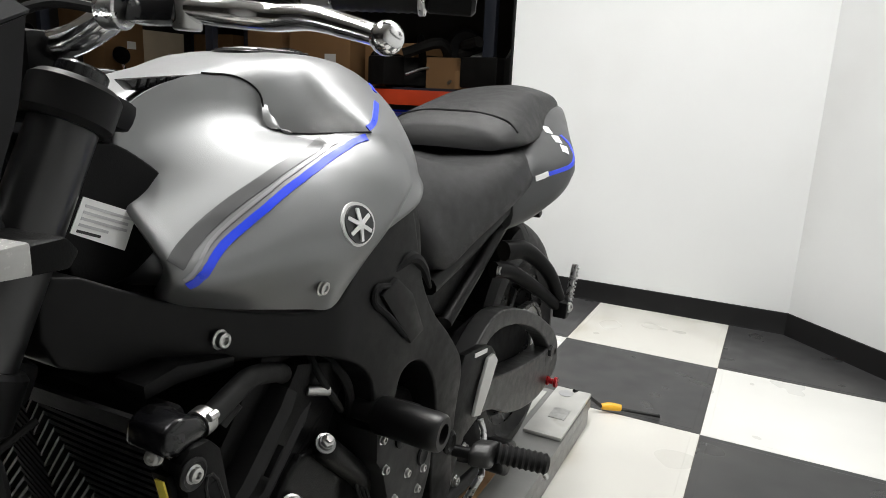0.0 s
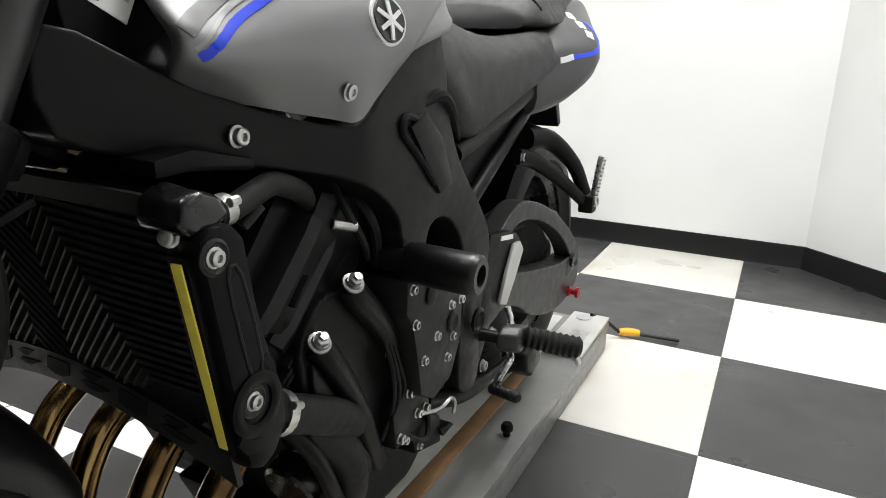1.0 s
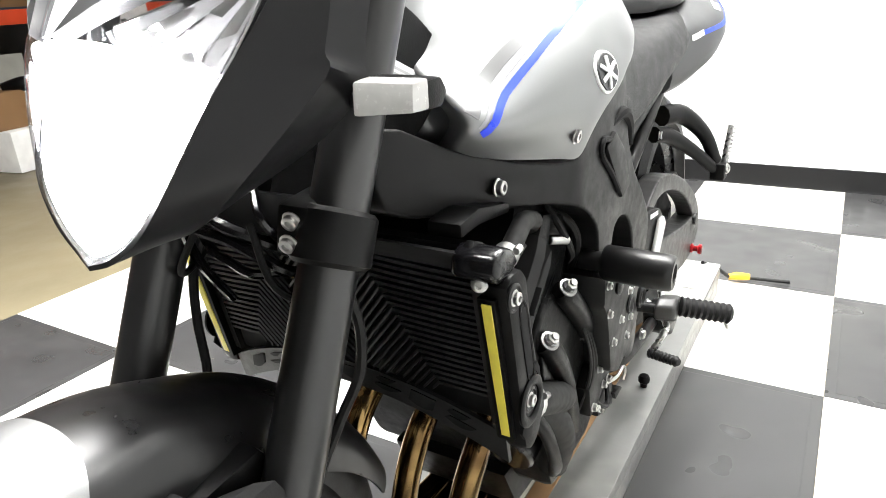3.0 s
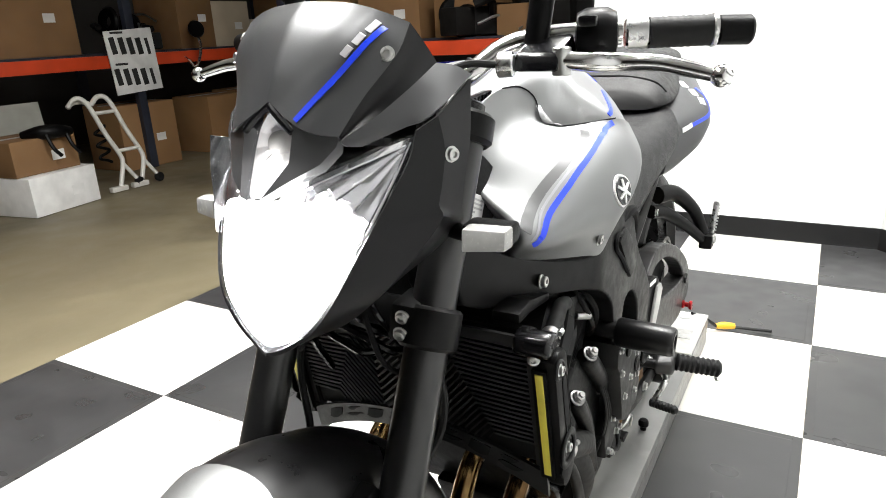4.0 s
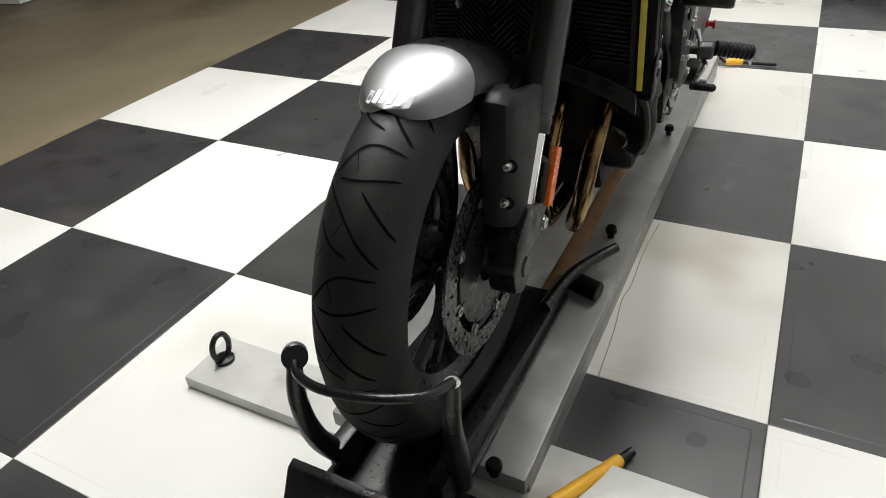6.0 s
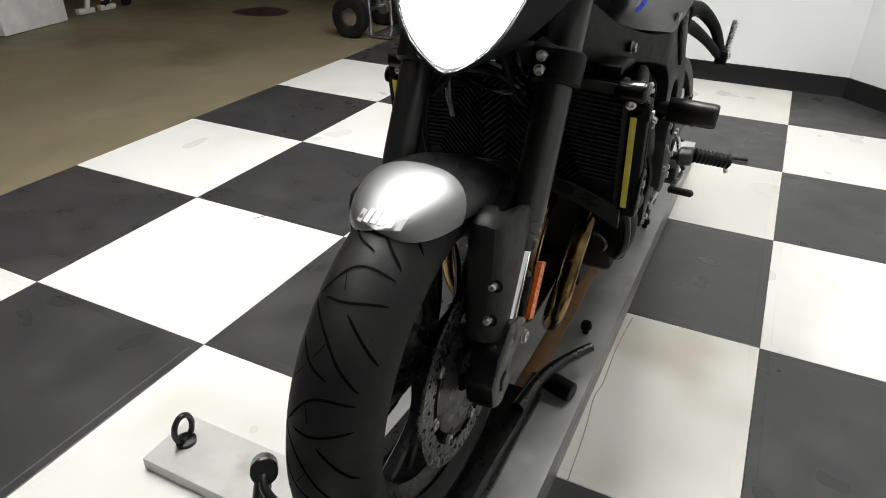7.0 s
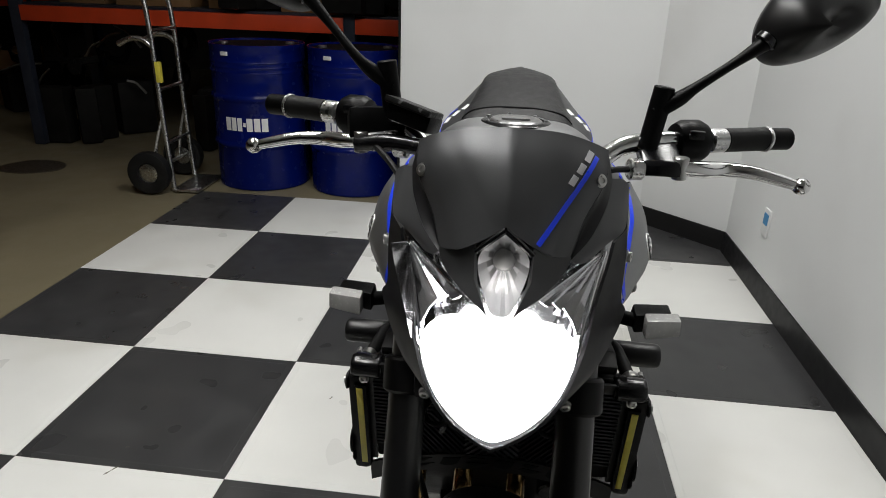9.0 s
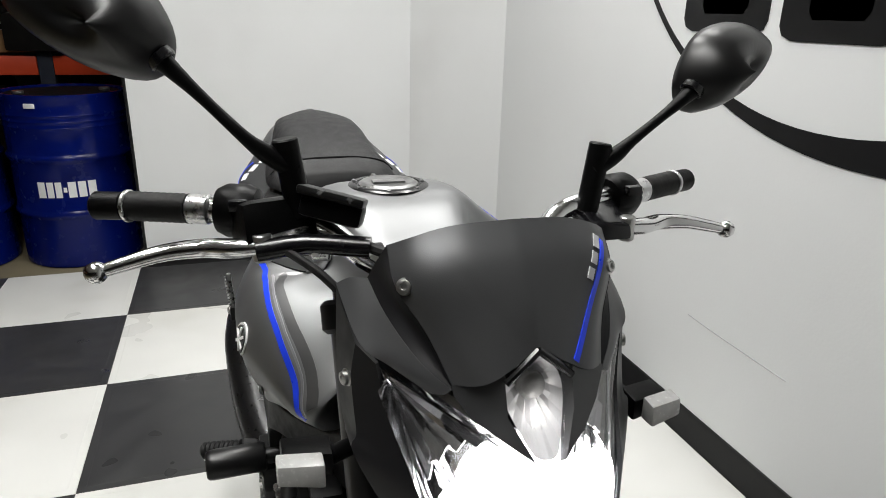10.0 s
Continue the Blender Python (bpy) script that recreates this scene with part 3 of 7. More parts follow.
# brown cartons along the long shelf, an empty stretch, then paler ones
y = -1.6
while y < 2.3:
    w = rng.uniform(0.42, 0.75)
    carton((-3.42 + rng.uniform(-0.05, 0.05), y + w / 2, 1.03), (w - 0.02, 0.6, rng.uniform(0.45, 0.8)), 90 + rng.uniform(-3, 3))
    y += w
carton((-3.42, 3.63, 1.03), (0.44, 0.6, 0.62), 91)
for yy, w, h in [(4.13, 0.5, 0.44), (4.66, 0.48, 0.26)]:
    carton((-3.40, yy, 1.03), (w, 0.5, h), 89, CARTON_LIGHT, "pale cardboard carton on the rack shelf")
for yy, w, h in [(5.3, 0.5, 0.5), (5.9, 0.6, 0.42), (6.5, 0.5, 0.6)]:
    carton((-3.42, yy, 1.03), (w, 0.6, h), 90 + rng.uniform(-3, 3))
x = -1.5
while x < 3.0:
    w = rng.uniform(0.35, 0.6)
    carton((x + w / 2, 3.72 + rng.uniform(-0.05, 0.05), 1.03), (w - 0.02, 0.5, rng.uniform(0.2, 0.45)), rng.uniform(-4, 4))
    x += w + rng.uniform(0.02, 0.25)
for yy, w, h in [(2.85, 0.6, 0.58), (5.0, 0.7, 0.5)]:
    carton((-3.3, yy, 0), (w, 0.5, h), 90)

# ---------------------------------------------------------------- motorcycle
from mathutils.bvhtree import BVHTree

bike = thing("motorcycle", (CX, -0.12, LIFT), "matte grey motorcycle with blue stripes and lit headlight on a lift", "motorcycle")
FRONT, REAR = (-0.815, LIFT + 0.298), (0.645, LIFT + 0.315)


def half_loft(sections, nu=4, nv=4, both=True):
    """A skin over half outlines (x, z) given at stations y from front to back, closed over the middle plane."""
    rings = []
    for y, prof in sections:
        half = spline([(x, y, z) for x, z in prof], nu)
        ring = half + [Vector((-p.x, p.y, p.z)) for p in reversed(half)] if both else half
        rings.append(ring)
    cols = [spline([r[i] for r in rings], nv) for i in range(len(rings[0]))]
    rings = [[B(*c[k]) for c in cols] for k in range(len(cols[0]))]
    bm = bmesh.new()
    skin(bm, rings, closed=both)
    bmesh.ops.remove_doubles(bm, verts=bm.verts, dist=1e-5)
    bmesh.ops.recalc_face_normals(bm, faces=bm.faces)
    return bm


def bvh(ob):
    me = ob.data
    up = Vector()
    p = ob
    while p:
        up += p.location
        p = p.parent
    return BVHTree.FromPolygons([v.co + up for v in me.vertices], [list(f.vertices) for f in me.polygons])


def on_side(tree, y, z, side, lift):
    """The place on the left (side 1) or right (-1) face of a body at (y, z), lifted off it."""
    hit = tree.ray_cast(Vector((CX + side * 0.6, y, z)), Vector((-side, 0, 0)))
    if hit[0] is None:
        return None
    n = hit[1] if hit[1].x * side > 0 else -hit[1]
    return hit[0] + n * lift


def side_band(tree, path, width, side, lift=0.0012, res=6):
    """A thin strip of even width laid on a body's side along a (y, z) path."""
    pts = spline([(0, y, z) for y, z in path], res)
    ends = width if isinstance(width, (list, tuple)) else (width, width)
    line = []
    for p in pts:
        hit = tree.ray_cast(Vector((CX + side * 0.6, p.y, p.z)), Vector((-side, 0, 0)))
        if hit[0] is not None:
            line.append((hit[0], hit[1] if hit[1].x * side > 0 else -hit[1]))
    bm, rings = bmesh.new(), []
    for i, (p, n) in enumerate(line):
        d = (line[min(i + 1, len(line) - 1)][0] - line[max(i - 1, 0)][0]).normalized()
        across = n.cross(d).normalized()
        ww = ends[0] + (ends[1] - ends[0]) * i / max(1, len(line) - 1)
        row = []
        for k in range(4):
            q, qn, _, _ = tree.find_nearest(p + across * ww * (k / 3 - 0.5) + n * 0.002)
            qn = qn if qn.dot(n) > 0 else -qn
            row.append(q + qn * lift)
        rings.append(row + [r - n * 0.002 for r in reversed(row)])
    if len(rings) < 2:
        return bm
    skin(bm, rings)
    return fix(bm)


def side_patch(tree, poly, side, lift=0.0012):
    """A thin flat shape laid on a body's side, outline in (y, z)."""
    top = [on_side(tree, y, z, side, lift) for y, z in poly]
    bm = bmesh.new()
    if None in top:
        return bm
    skin(bm, [top, [p + Vector((-side * 0.002, 0, 0)) for p in top]])
    bmesh.ops.triangulate(bm, faces=[f for f in bm.faces if len(f.verts) > 4])
    return fix(bm)


def bolt(parent, c, axis, r=0.008, h=0.006, material=None, name="bolt"):
    axis = Vector(axis).normalized()
    bm = lathe([(0, 0), (r * 1.25, 0), (r * 1.3, h * 0.2), (r, h * 0.3), (r, h * 0.9), (r * 0.85, h), (r * 0.5, h), (r * 0.45, h * 0.55), (0, h * 0.5)], c, axis, 14)
    return part(name, bm, material or ZINC, parent)


# ---- tank and its side covers
tank = part("fuel_tank", half_loft([
    (-0.452, [(0, 0.985), (0.05, 0.985), (0.065, 0.965), (0.07, 0.93), (0.075, 0.885), (0.085, 0.825), (0, 0.82)]),
    (-0.40, [(0, 1.006), (0.060, 1.004), (0.073, 0.975), (0.085, 0.92), (0.10, 0.87), (0.12, 0.815), (0, 0.81)]),
    (-0.33, [(0, 1.024), (0.070, 1.020), (0.083, 0.985), (0.10, 0.93), (0.13, 0.88), (0.16, 0.80), (0, 0.80)]),
    (-0.285, [(0, 1.038), (0.080, 1.033), (0.101, 0.99), (0.114, 0.953), (0.15, 0.885), (0.17, 0.81), (0, 0.81)]),
    (-0.25, [(0, 1.044), (0.086, 1.039), (0.122, 0.999), (0.160, 0.957), (0.19, 0.89), (0.19, 0.83), (0, 0.82)]),
    (-0.22, [(0, 1.047), (0.09, 1.043), (0.143, 1.005), (0.194, 0.961), (0.212, 0.89), (0.20, 0.85), (0, 0.83)]),
    (-0.15, [(0, 1.046), (0.09, 1.04), (0.15, 1.0), (0.19, 0.95), (0.207, 0.90), (0.198, 0.87), (0, 0.85)]),
    (-0.09, [(0, 1.03), (0.08, 1.022), (0.13, 0.99), (0.163, 0.945), (0.176, 0.91), (0.168, 0.885), (0, 0.87)]),
    (-0.04, [(0, 0.995), (0.06, 0.99), (0.10, 0.965), (0.122, 0.93), (0.13, 0.905), (0.12, 0.89), (0, 0.88)]),
    (-0.018, [(0, 0.955), (0.05, 0.95), (0.075, 0.94), (0.09, 0.92), (0.095, 0.905), (0.09, 0.895), (0, 0.89)]),
], 4, 4), TANK_GREY, bike, "matte grey fuel tank", 60)
tank_tree = bvh(tank)

# side covers over the tank's flanks, from the raised seam to the lower edge
COVER = [
    [(0.055, -0.450, 0.968), (0.058, -0.452, 0.938), (0.072, -0.452, 0.906), (0.106, -0.460, 0.874), (0.130, -0.465, 0.850), (0.113, -0.462, 0.824)],
    [(0.076, -0.464, 0.972), (0.080, -0.472, 0.938), (0.090, -0.474, 0.907), (0.136, -0.482, 0.874), (0.158, -0.484, 0.850), (0.136, -0.477, 0.822)],
    [(0.077, -0.446, 0.989), (0.083, -0.451, 0.949), (0.097, -0.455, 0.914), (0.151, -0.464, 0.876), (0.173, -0.470, 0.846), (0.147, -0.464, 0.815)],
    [(0.077, -0.412, 1.006), (0.087, -0.415, 0.962), (0.120, -0.423, 0.923), (0.169, -0.435, 0.880), (0.187, -0.443, 0.842), (0.156, -0.438, 0.808)],
    [(0.081, -0.366, 1.018), (0.096, -0.370, 0.972), (0.143, -0.380, 0.938), (0.188, -0.386, 0.903), (0.207, -0.395, 0.850), (0.174, -0.392, 0.798)],
    [(0.088, -0.325, 1.016), (0.105, -0.333, 0.971), (0.166, -0.342, 0.945), (0.203, -0.348, 0.915), (0.224, -0.354, 0.855), (0.194, -0.348, 0.790)],
    [(0.103, -0.308, 1.000), (0.118, -0.313, 0.968), (0.179, -0.318, 0.949), (0.212, -0.322, 0.918), (0.234, -0.326, 0.860), (0.208, -0.323, 0.787)],
    [(0.118, -0.313, 0.967), (0.150, -0.303, 0.959), (0.194, -0.296, 0.947), (0.220, -0.295, 0.918), (0.238, -0.298, 0.865), (0.214, -0.300, 0.808)],
    [(0.148, -0.300, 0.961), (0.180, -0.283, 0.957), (0.207, -0.270, 0.944), (0.229, -0.268, 0.910), (0.239, -0.270, 0.868), (0.219, -0.273, 0.832)],
    [(0.199, -0.240, 0.964), (0.209, -0.234, 0.951), (0.224, -0.232, 0.930), (0.236, -0.232, 0.905), (0.238, -0.238, 0.886), (0.228, -0.243, 0.862)],
    [(0.207, -0.195, 0.953), (0.214, -0.193, 0.939), (0.222, -0.193, 0.924), (0.228, -0.196, 0.910), (0.229, -0.200, 0.902), (0.225, -0.205, 0.892)],
]


def tank_cover():
    rows = [spline(c, 4) for c in COVER]
    cols = [spline([r[i] for r in rows], 4) for i in range(len(rows[0]))]
    bm = bmesh.new()
    skin(bm, [[B(*c[k]) for c in cols] for k in range(len(cols[0]))], closed=False, caps=False)
    fix(bm)
    if sum(f.normal.x * f.calc_area() for f in bm.faces) < 0:
        bmesh.ops.reverse_faces(bm, faces=bm.faces)
    return thicken(bm, 0.005)


for side, bm in sided(tank_cover):
    cover = part("tank_side_cover", bm, TANK_GREY, tank, "matte grey tank side cover", 50)
    tree = bvh(cover)
    part("stripe", side_band(tree, [(-0.473, 0.840), (-0.4545, 0.8575), (-0.4392, 0.8700), (-0.4235, 0.8804), (-0.3918, 0.9003), (-0.3563, 0.9208), (-0.315, 0.9393), (-0.2759, 0.9515), (-0.2463, 0.9590)], 0.0082, side, 0.001, 8), BLUE, cover, "blue stripe")
    part("stripe_edge", side_band(tree, [(-0.4765, 0.8462), (-0.4575, 0.8635), (-0.4425, 0.8757), (-0.4265, 0.8862), (-0.3945, 0.9062), (-0.3587, 0.9262), (-0.318, 0.944), (-0.285, 0.954)], 0.0034, side, 0.0008, 8), EDGE_GREY, cover, "silver edge line")
    part("dark_band", side_band(tree, [(-0.4796, 0.8590), (-0.4643, 0.8705), (-0.4485, 0.8808), (-0.431, 0.8918), (-0.3994, 0.9107), (-0.3634, 0.9297), (-0.3237, 0.9465), (-0.292, 0.956)], [0.017, 0.012], side, 0.0006, 8), BAND_GREY, cover, "charcoal band")
    part("stripe", side_band(tank_tree, [(-0.226, 0.967), (-0.1961, 0.9805), (-0.1649, 0.9946)], 0.007, side), BLUE, tank, "blue stripe")
    part("stripe", side_band(tank_tree, [(-0.139, 1.007), (-0.1201, 1.0157)], 0.006, side), BLUE, tank, "blue stripe")
    # round badge: ring, dark face and six spokes
    cy, cz, rr = -0.3125, 0.877, 0.0217
    badge = part("badge", side_patch(tree, [(cy + rr * math.cos(a), cz + rr * math.sin(a)) for a in (2 * math.pi * k / 28 for k in range(28))], side, 0.0018), WHITE_DECAL, cover, "round silver badge")
    part("badge_face", side_patch(tree, [(cy + 0.0183 * math.cos(a), cz + 0.0183 * math.sin(a)) for a in (2 * math.pi * k / 28 for k in range(28))], side, 0.0027), TANK_DARK, badge, "dark badge face")
    for k in range(6):
        a = radians(90 + 60 * k)
        part("badge_spoke", side_band(tree, [(cy, cz), (cy + 0.0158 * math.cos(a), cz + 0.0158 * math.sin(a))], 0.0038, side, 0.0037, 1), WHITE_DECAL, badge)
    bolt(cover, on_side(tree, -0.343, 0.815, side, 0) or B(side * 0.222, -0.343, 0.815), (side, 0, -0.2), 0.007, 0.005)
    line = [B(side * x, y, z) for x, y, z in [(c[0][0] + 0.001, c[0][1], c[0][2] + 0.0006) for c in COVER[4:10]]]
    part("seam_line", tube(line, 0.0011, 6, 5), RAD_CORE, cover, "dark seam")
# intake grille in the scoop
for side in (1, -1):
    g = (lambda b: b if side > 0 else flip(b))
    grille = part("scoop_grille", g(prism([(-0.442, 1.009), (-0.362, 1.016), (-0.372, 1.004), (-0.430, 0.999)], CX + 0.05, CX + 0.066, 0.002)), GLOSS_BLACK, tank, "black intake grille")
    for k in range(6):
        yy = -0.43 + 0.011 * k
        part("grille_bar", g(prism([(yy, 1.002 + 0.001 * k), (yy + 0.003, 1.010 + 0.001 * k), (yy + 0.005, 1.010 + 0.001 * k), (yy + 0.002, 1.002 + 0.001 * k)], CX + 0.064, CX + 0.0675, 0)), PLASTIC, grille)
part("front_panel", prism([(p.y, p.z) for p in closed_spline([(0, y, z) for y, z in [(-0.535, 0.900), (-0.516, 0.948), (-0.486, 0.957), (-0.453, 0.940), (-0.427, 0.917), (-0.420, 0.891), (-0.430, 0.870), (-0.452, 0.852), (-0.482, 0.836), (-0.525, 0.840)]], 4)], CX - 0.100, CX + 0.100, 0.008, None, None, 3), PLASTIC, tank, "black plastic panel in front of the tank", 50)
head = part("steering_head", rod(B(0, -0.53, 0.76), B(0, -0.435, 0.965), 0.045, 24), FRAME_BLACK, bike, "black steering head")
part("head_gusset", prism([(-0.53, 0.80), (-0.48, 0.95), (-0.43, 0.95), (-0.40, 0.80)], CX - 0.065, CX + 0.065, 0.008), FRAME_BLACK, head)
plate = part("data_label", prism([(-0.515, 0.915), (-0.465, 0.894), (-0.480, 0.863), (-0.529, 0.887)], CX + 0.0996, CX + 0.1010, 0), LABEL, head, "white data label with small print")
for k in range(5):
    u0, u1, v = 0.08, (0.95, 0.9, 0.92, 0.6, 0.5)[k], 0.16 + 0.165 * k

    def on_label(u, v):
        return (-0.515 + 0.050 * u - 0.0145 * v, 0.915 - 0.021 * u - 0.0295 * v)
    part("print_line", prism([on_label(u0, v), on_label(u1, v), on_label(u1, v + 0.075), on_label(u0, v + 0.075)], CX + 0.1008, CX + 0.1014, 0), GREY_DECAL if k < 4 else INK, plate)
part("filler_ring", lathe([(0.0, 0), (0.060, 0), (0.062, 0.003), (0.057, 0.006), (0.05, 0.006), (0.048, 0.004), (0, 0.004)], B(0, -0.185, 1.0435), (0, 0.02, 1), 32), GLOSS_BLACK, tank, "black filler ring")
cap = part("filler_cap", lathe([(0, 0), (0.044, 0), (0.046, 0.003), (0.042, 0.006), (0.036, 0.007), (0.03, 0.004), (0, 0.004)], B(0, -0.185, 1.046), (0, 0.02, 1), 32), CAP_GREY, tank, "grey filler cap")
part("lock_cover", box(B(0, -0.185, 1.0515), (0.05, 0.018, 0.004), 0.0015), CAP_GREY, cap)
for k in range(7):
    a = 2 * math.pi * k / 7
    bolt(tank, B(0.054 * math.cos(a), -0.185 + 0.054 * math.sin(a), 1.0485), (0, 0, 1), 0.0035, 0.003, CAP_GREY)

# ---- seats
rider = part("rider_seat", half_loft([
    (-0.075, [(0, 0.965), (0.05, 0.96), (0.085, 0.94), (0.11, 0.91), (0.10, 0.87), (0, 0.86)]),
    (-0.01, [(0, 0.945), (0.06, 0.94), (0.10, 0.915), (0.14, 0.86), (0.15, 0.78), (0, 0.77)]),
    (0.06, [(0, 0.92), (0.07, 0.917), (0.115, 0.892), (0.155, 0.83), (0.152, 0.735), (0, 0.73)]),
    (0.16, [(0, 0.892), (0.08, 0.892), (0.13, 0.878), (0.165, 0.835), (0.158, 0.765), (0, 0.76)]),
    (0.27, [(0, 0.882), (0.09, 0.887), (0.145, 0.885), (0.172, 0.855), (0.165, 0.80), (0, 0.79)]),
    (0.36, [(0, 0.888), (0.09, 0.898), (0.14, 0.902), (0.168, 0.875), (0.166, 0.83), (0, 0.82)]),
    (0.43, [(0, 0.90), (0.08, 0.907), (0.128, 0.908), (0.155, 0.885), (0.155, 0.85), (0, 0.84)]),
]), SEAT_VINYL, bike, "black vinyl rider seat", 60)
pillion = part("pillion_seat", half_loft([
    (0.33, [(0, 0.945), (0.06, 0.942), (0.10, 0.934), (0.122, 0.920), (0.11, 0.905), (0, 0.905)]),
    (0.37, [(0, 0.975), (0.06, 0.973), (0.116, 0.959), (0.142, 0.935), (0.138, 0.91), (0, 0.905)]),
    (0.46, [(0, 1.000), (0.05, 1.001), (0.098, 0.990), (0.133, 0.952), (0.14, 0.915), (0, 0.905)]),
    (0.58, [(0, 1.026), (0.05, 1.023), (0.100, 1.010), (0.122, 0.970), (0.128, 0.935), (0, 0.925)]),
    (0.70, [(0, 1.034), (0.045, 1.029), (0.095, 1.014), (0.108, 0.988), (0.11, 0.955), (0, 0.95)]),
    (0.78, [(0, 1.031), (0.035, 1.024), (0.080, 1.006), (0.092, 0.990), (0.092, 0.97), (0, 0.965)]),
    (0.81, [(0, 1.020), (0.025, 1.016), (0.055, 1.003), (0.066, 0.992), (0.066, 0.975), (0, 0.97)]),
]), SEAT_VINYL, bike, "black vinyl pillion seat", 60)
part("seam", tube([B(x, y, z) for x, y, z in [(-0.142, 0.376, 0.939), (-0.116, 0.374, 0.9615), (-0.06, 0.372, 0.9735), (0, 0.37, 0.9755), (0.06, 0.372, 0.9735), (0.116, 0.374, 0.9615), (0.142, 0.376, 0.939)]], 0.0026, 6, 4), RAD_CORE, pillion)
part("seat_emblem", lathe([(0, 0), (0.009, 0), (0.009, 0.003), (0, 0.003)], B(0, 0.775, 1.029), (0, 0, 1), 16), GREY_DECAL, pillion)

# ---- tail
tail = part("tail_cowl", half_loft([
    (0.33, [(0, 0.87), (0.10, 0.865), (0.145, 0.85), (0.158, 0.82), (0.142, 0.752), (0, 0.745)]),
    (0.40, [(0, 0.90), (0.12, 0.90), (0.165, 0.885), (0.182, 0.852), (0.165, 0.765), (0, 0.755)]),
    (0.47, [(0, 0.92), (0.12, 0.925), (0.155, 0.915), (0.204, 0.868), (0.185, 0.79), (0, 0.77)]),
    (0.54, [(0, 0.935), (0.115, 0.948), (0.143, 0.942), (0.209, 0.893), (0.19, 0.825), (0, 0.79)]),
    (0.64, [(0, 0.955), (0.10, 0.975), (0.128, 0.972), (0.172, 0.918), (0.155, 0.85), (0, 0.82)]),
    (0.74, [(0, 0.965), (0.08, 0.985), (0.112, 0.985), (0.130, 0.945), (0.11, 0.885), (0, 0.86)]),
    (0.84, [(0, 0.975), (0.05, 0.985), (0.085, 0.982), (0.085, 0.95), (0.06, 0.92), (0, 0.91)]),
]), TAIL_GREY, bike, "grey tail cowl", 60)
tail_tree = bvh(tail)
for side in (1, -1):
    part("stripe", side_band(tail_tree, [(0.415, 0.856), (0.45, 0.862), (0.495, 0.868), (0.525, 0.876)], 0.009, side, 0.0012, 8), BLUE, tail, "blue stripe")
    part("stripe", side_band(tail_tree, [(0.523, 0.874), (0.545, 0.892), (0.56, 0.915), (0.562, 0.93)], 0.009, side, 0.0012, 8), BLUE, tail, "blue stripe")
    part("stripe_edge", side_band(tail_tree, [(0.392, 0.852), (0.41, 0.855), (0.43, 0.860)], 0.011, side, 0.0014), WHITE_DECAL, tail)
    for yy, zz in [(0.520, 0.903), (0.531, 0.922), (0.541, 0.940)]:
        part("lettering_bar", side_band(tail_tree, [(yy - 0.007, zz - 0.006), (yy + 0.007, zz + 0.007)], 0.018, side, 0.0012, 2), WHITE_DECAL, tail, "white lettering block")

# ---- main frame


def frame_bend(x, y, z):
    s = x - CX
    k = 1 if y > -0.30 else max(0.0, (y + 0.60) / 0.30)
    narrow = 0.095 + (s - 0.095) * 1.0 if s < 0.095 else s
    return (CX + s - (1 - k) * 0.10 + (0.015 * max(0, (0.62 - z) / 0.2) if y > -0.1 else 0) * -1, y, z)


def frame_beam():
    poly = [(-0.56, 0.86), (-0.48, 0.825), (-0.40, 0.797), (-0.33, 0.782), (-0.30, 0.79), (-0.25, 0.84), (-0.205, 0.885), (-0.165, 0.895), (-0.14, 0.85), (-0.115, 0.768), (-0.075, 0.71), (-0.029, 0.668),
            (0.018, 0.616), (0.034, 0.578), (0.03, 0.52), (0.034, 0.45), (0.05, 0.37), (0.03, 0.345), (-0.02, 0.37), (-0.04, 0.46), (-0.045, 0.54), (-0.065, 0.602), (-0.10, 0.645),
            (-0.135, 0.659), (-0.165, 0.652), (-0.178, 0.625), (-0.20, 0.60), (-0.23, 0.62), (-0.236, 0.668), (-0.262, 0.698), (-0.305, 0.723), (-0.361, 0.741), (-0.46, 0.758), (-0.56, 0.785)]
    outline = [(p.y, p.z) for p in closed_spline([(0, y, z) for y, z in poly], 3)]
    return prism(outline, CX + 0.135, CX + 0.205, 0.012, frame_bend, None, 3)


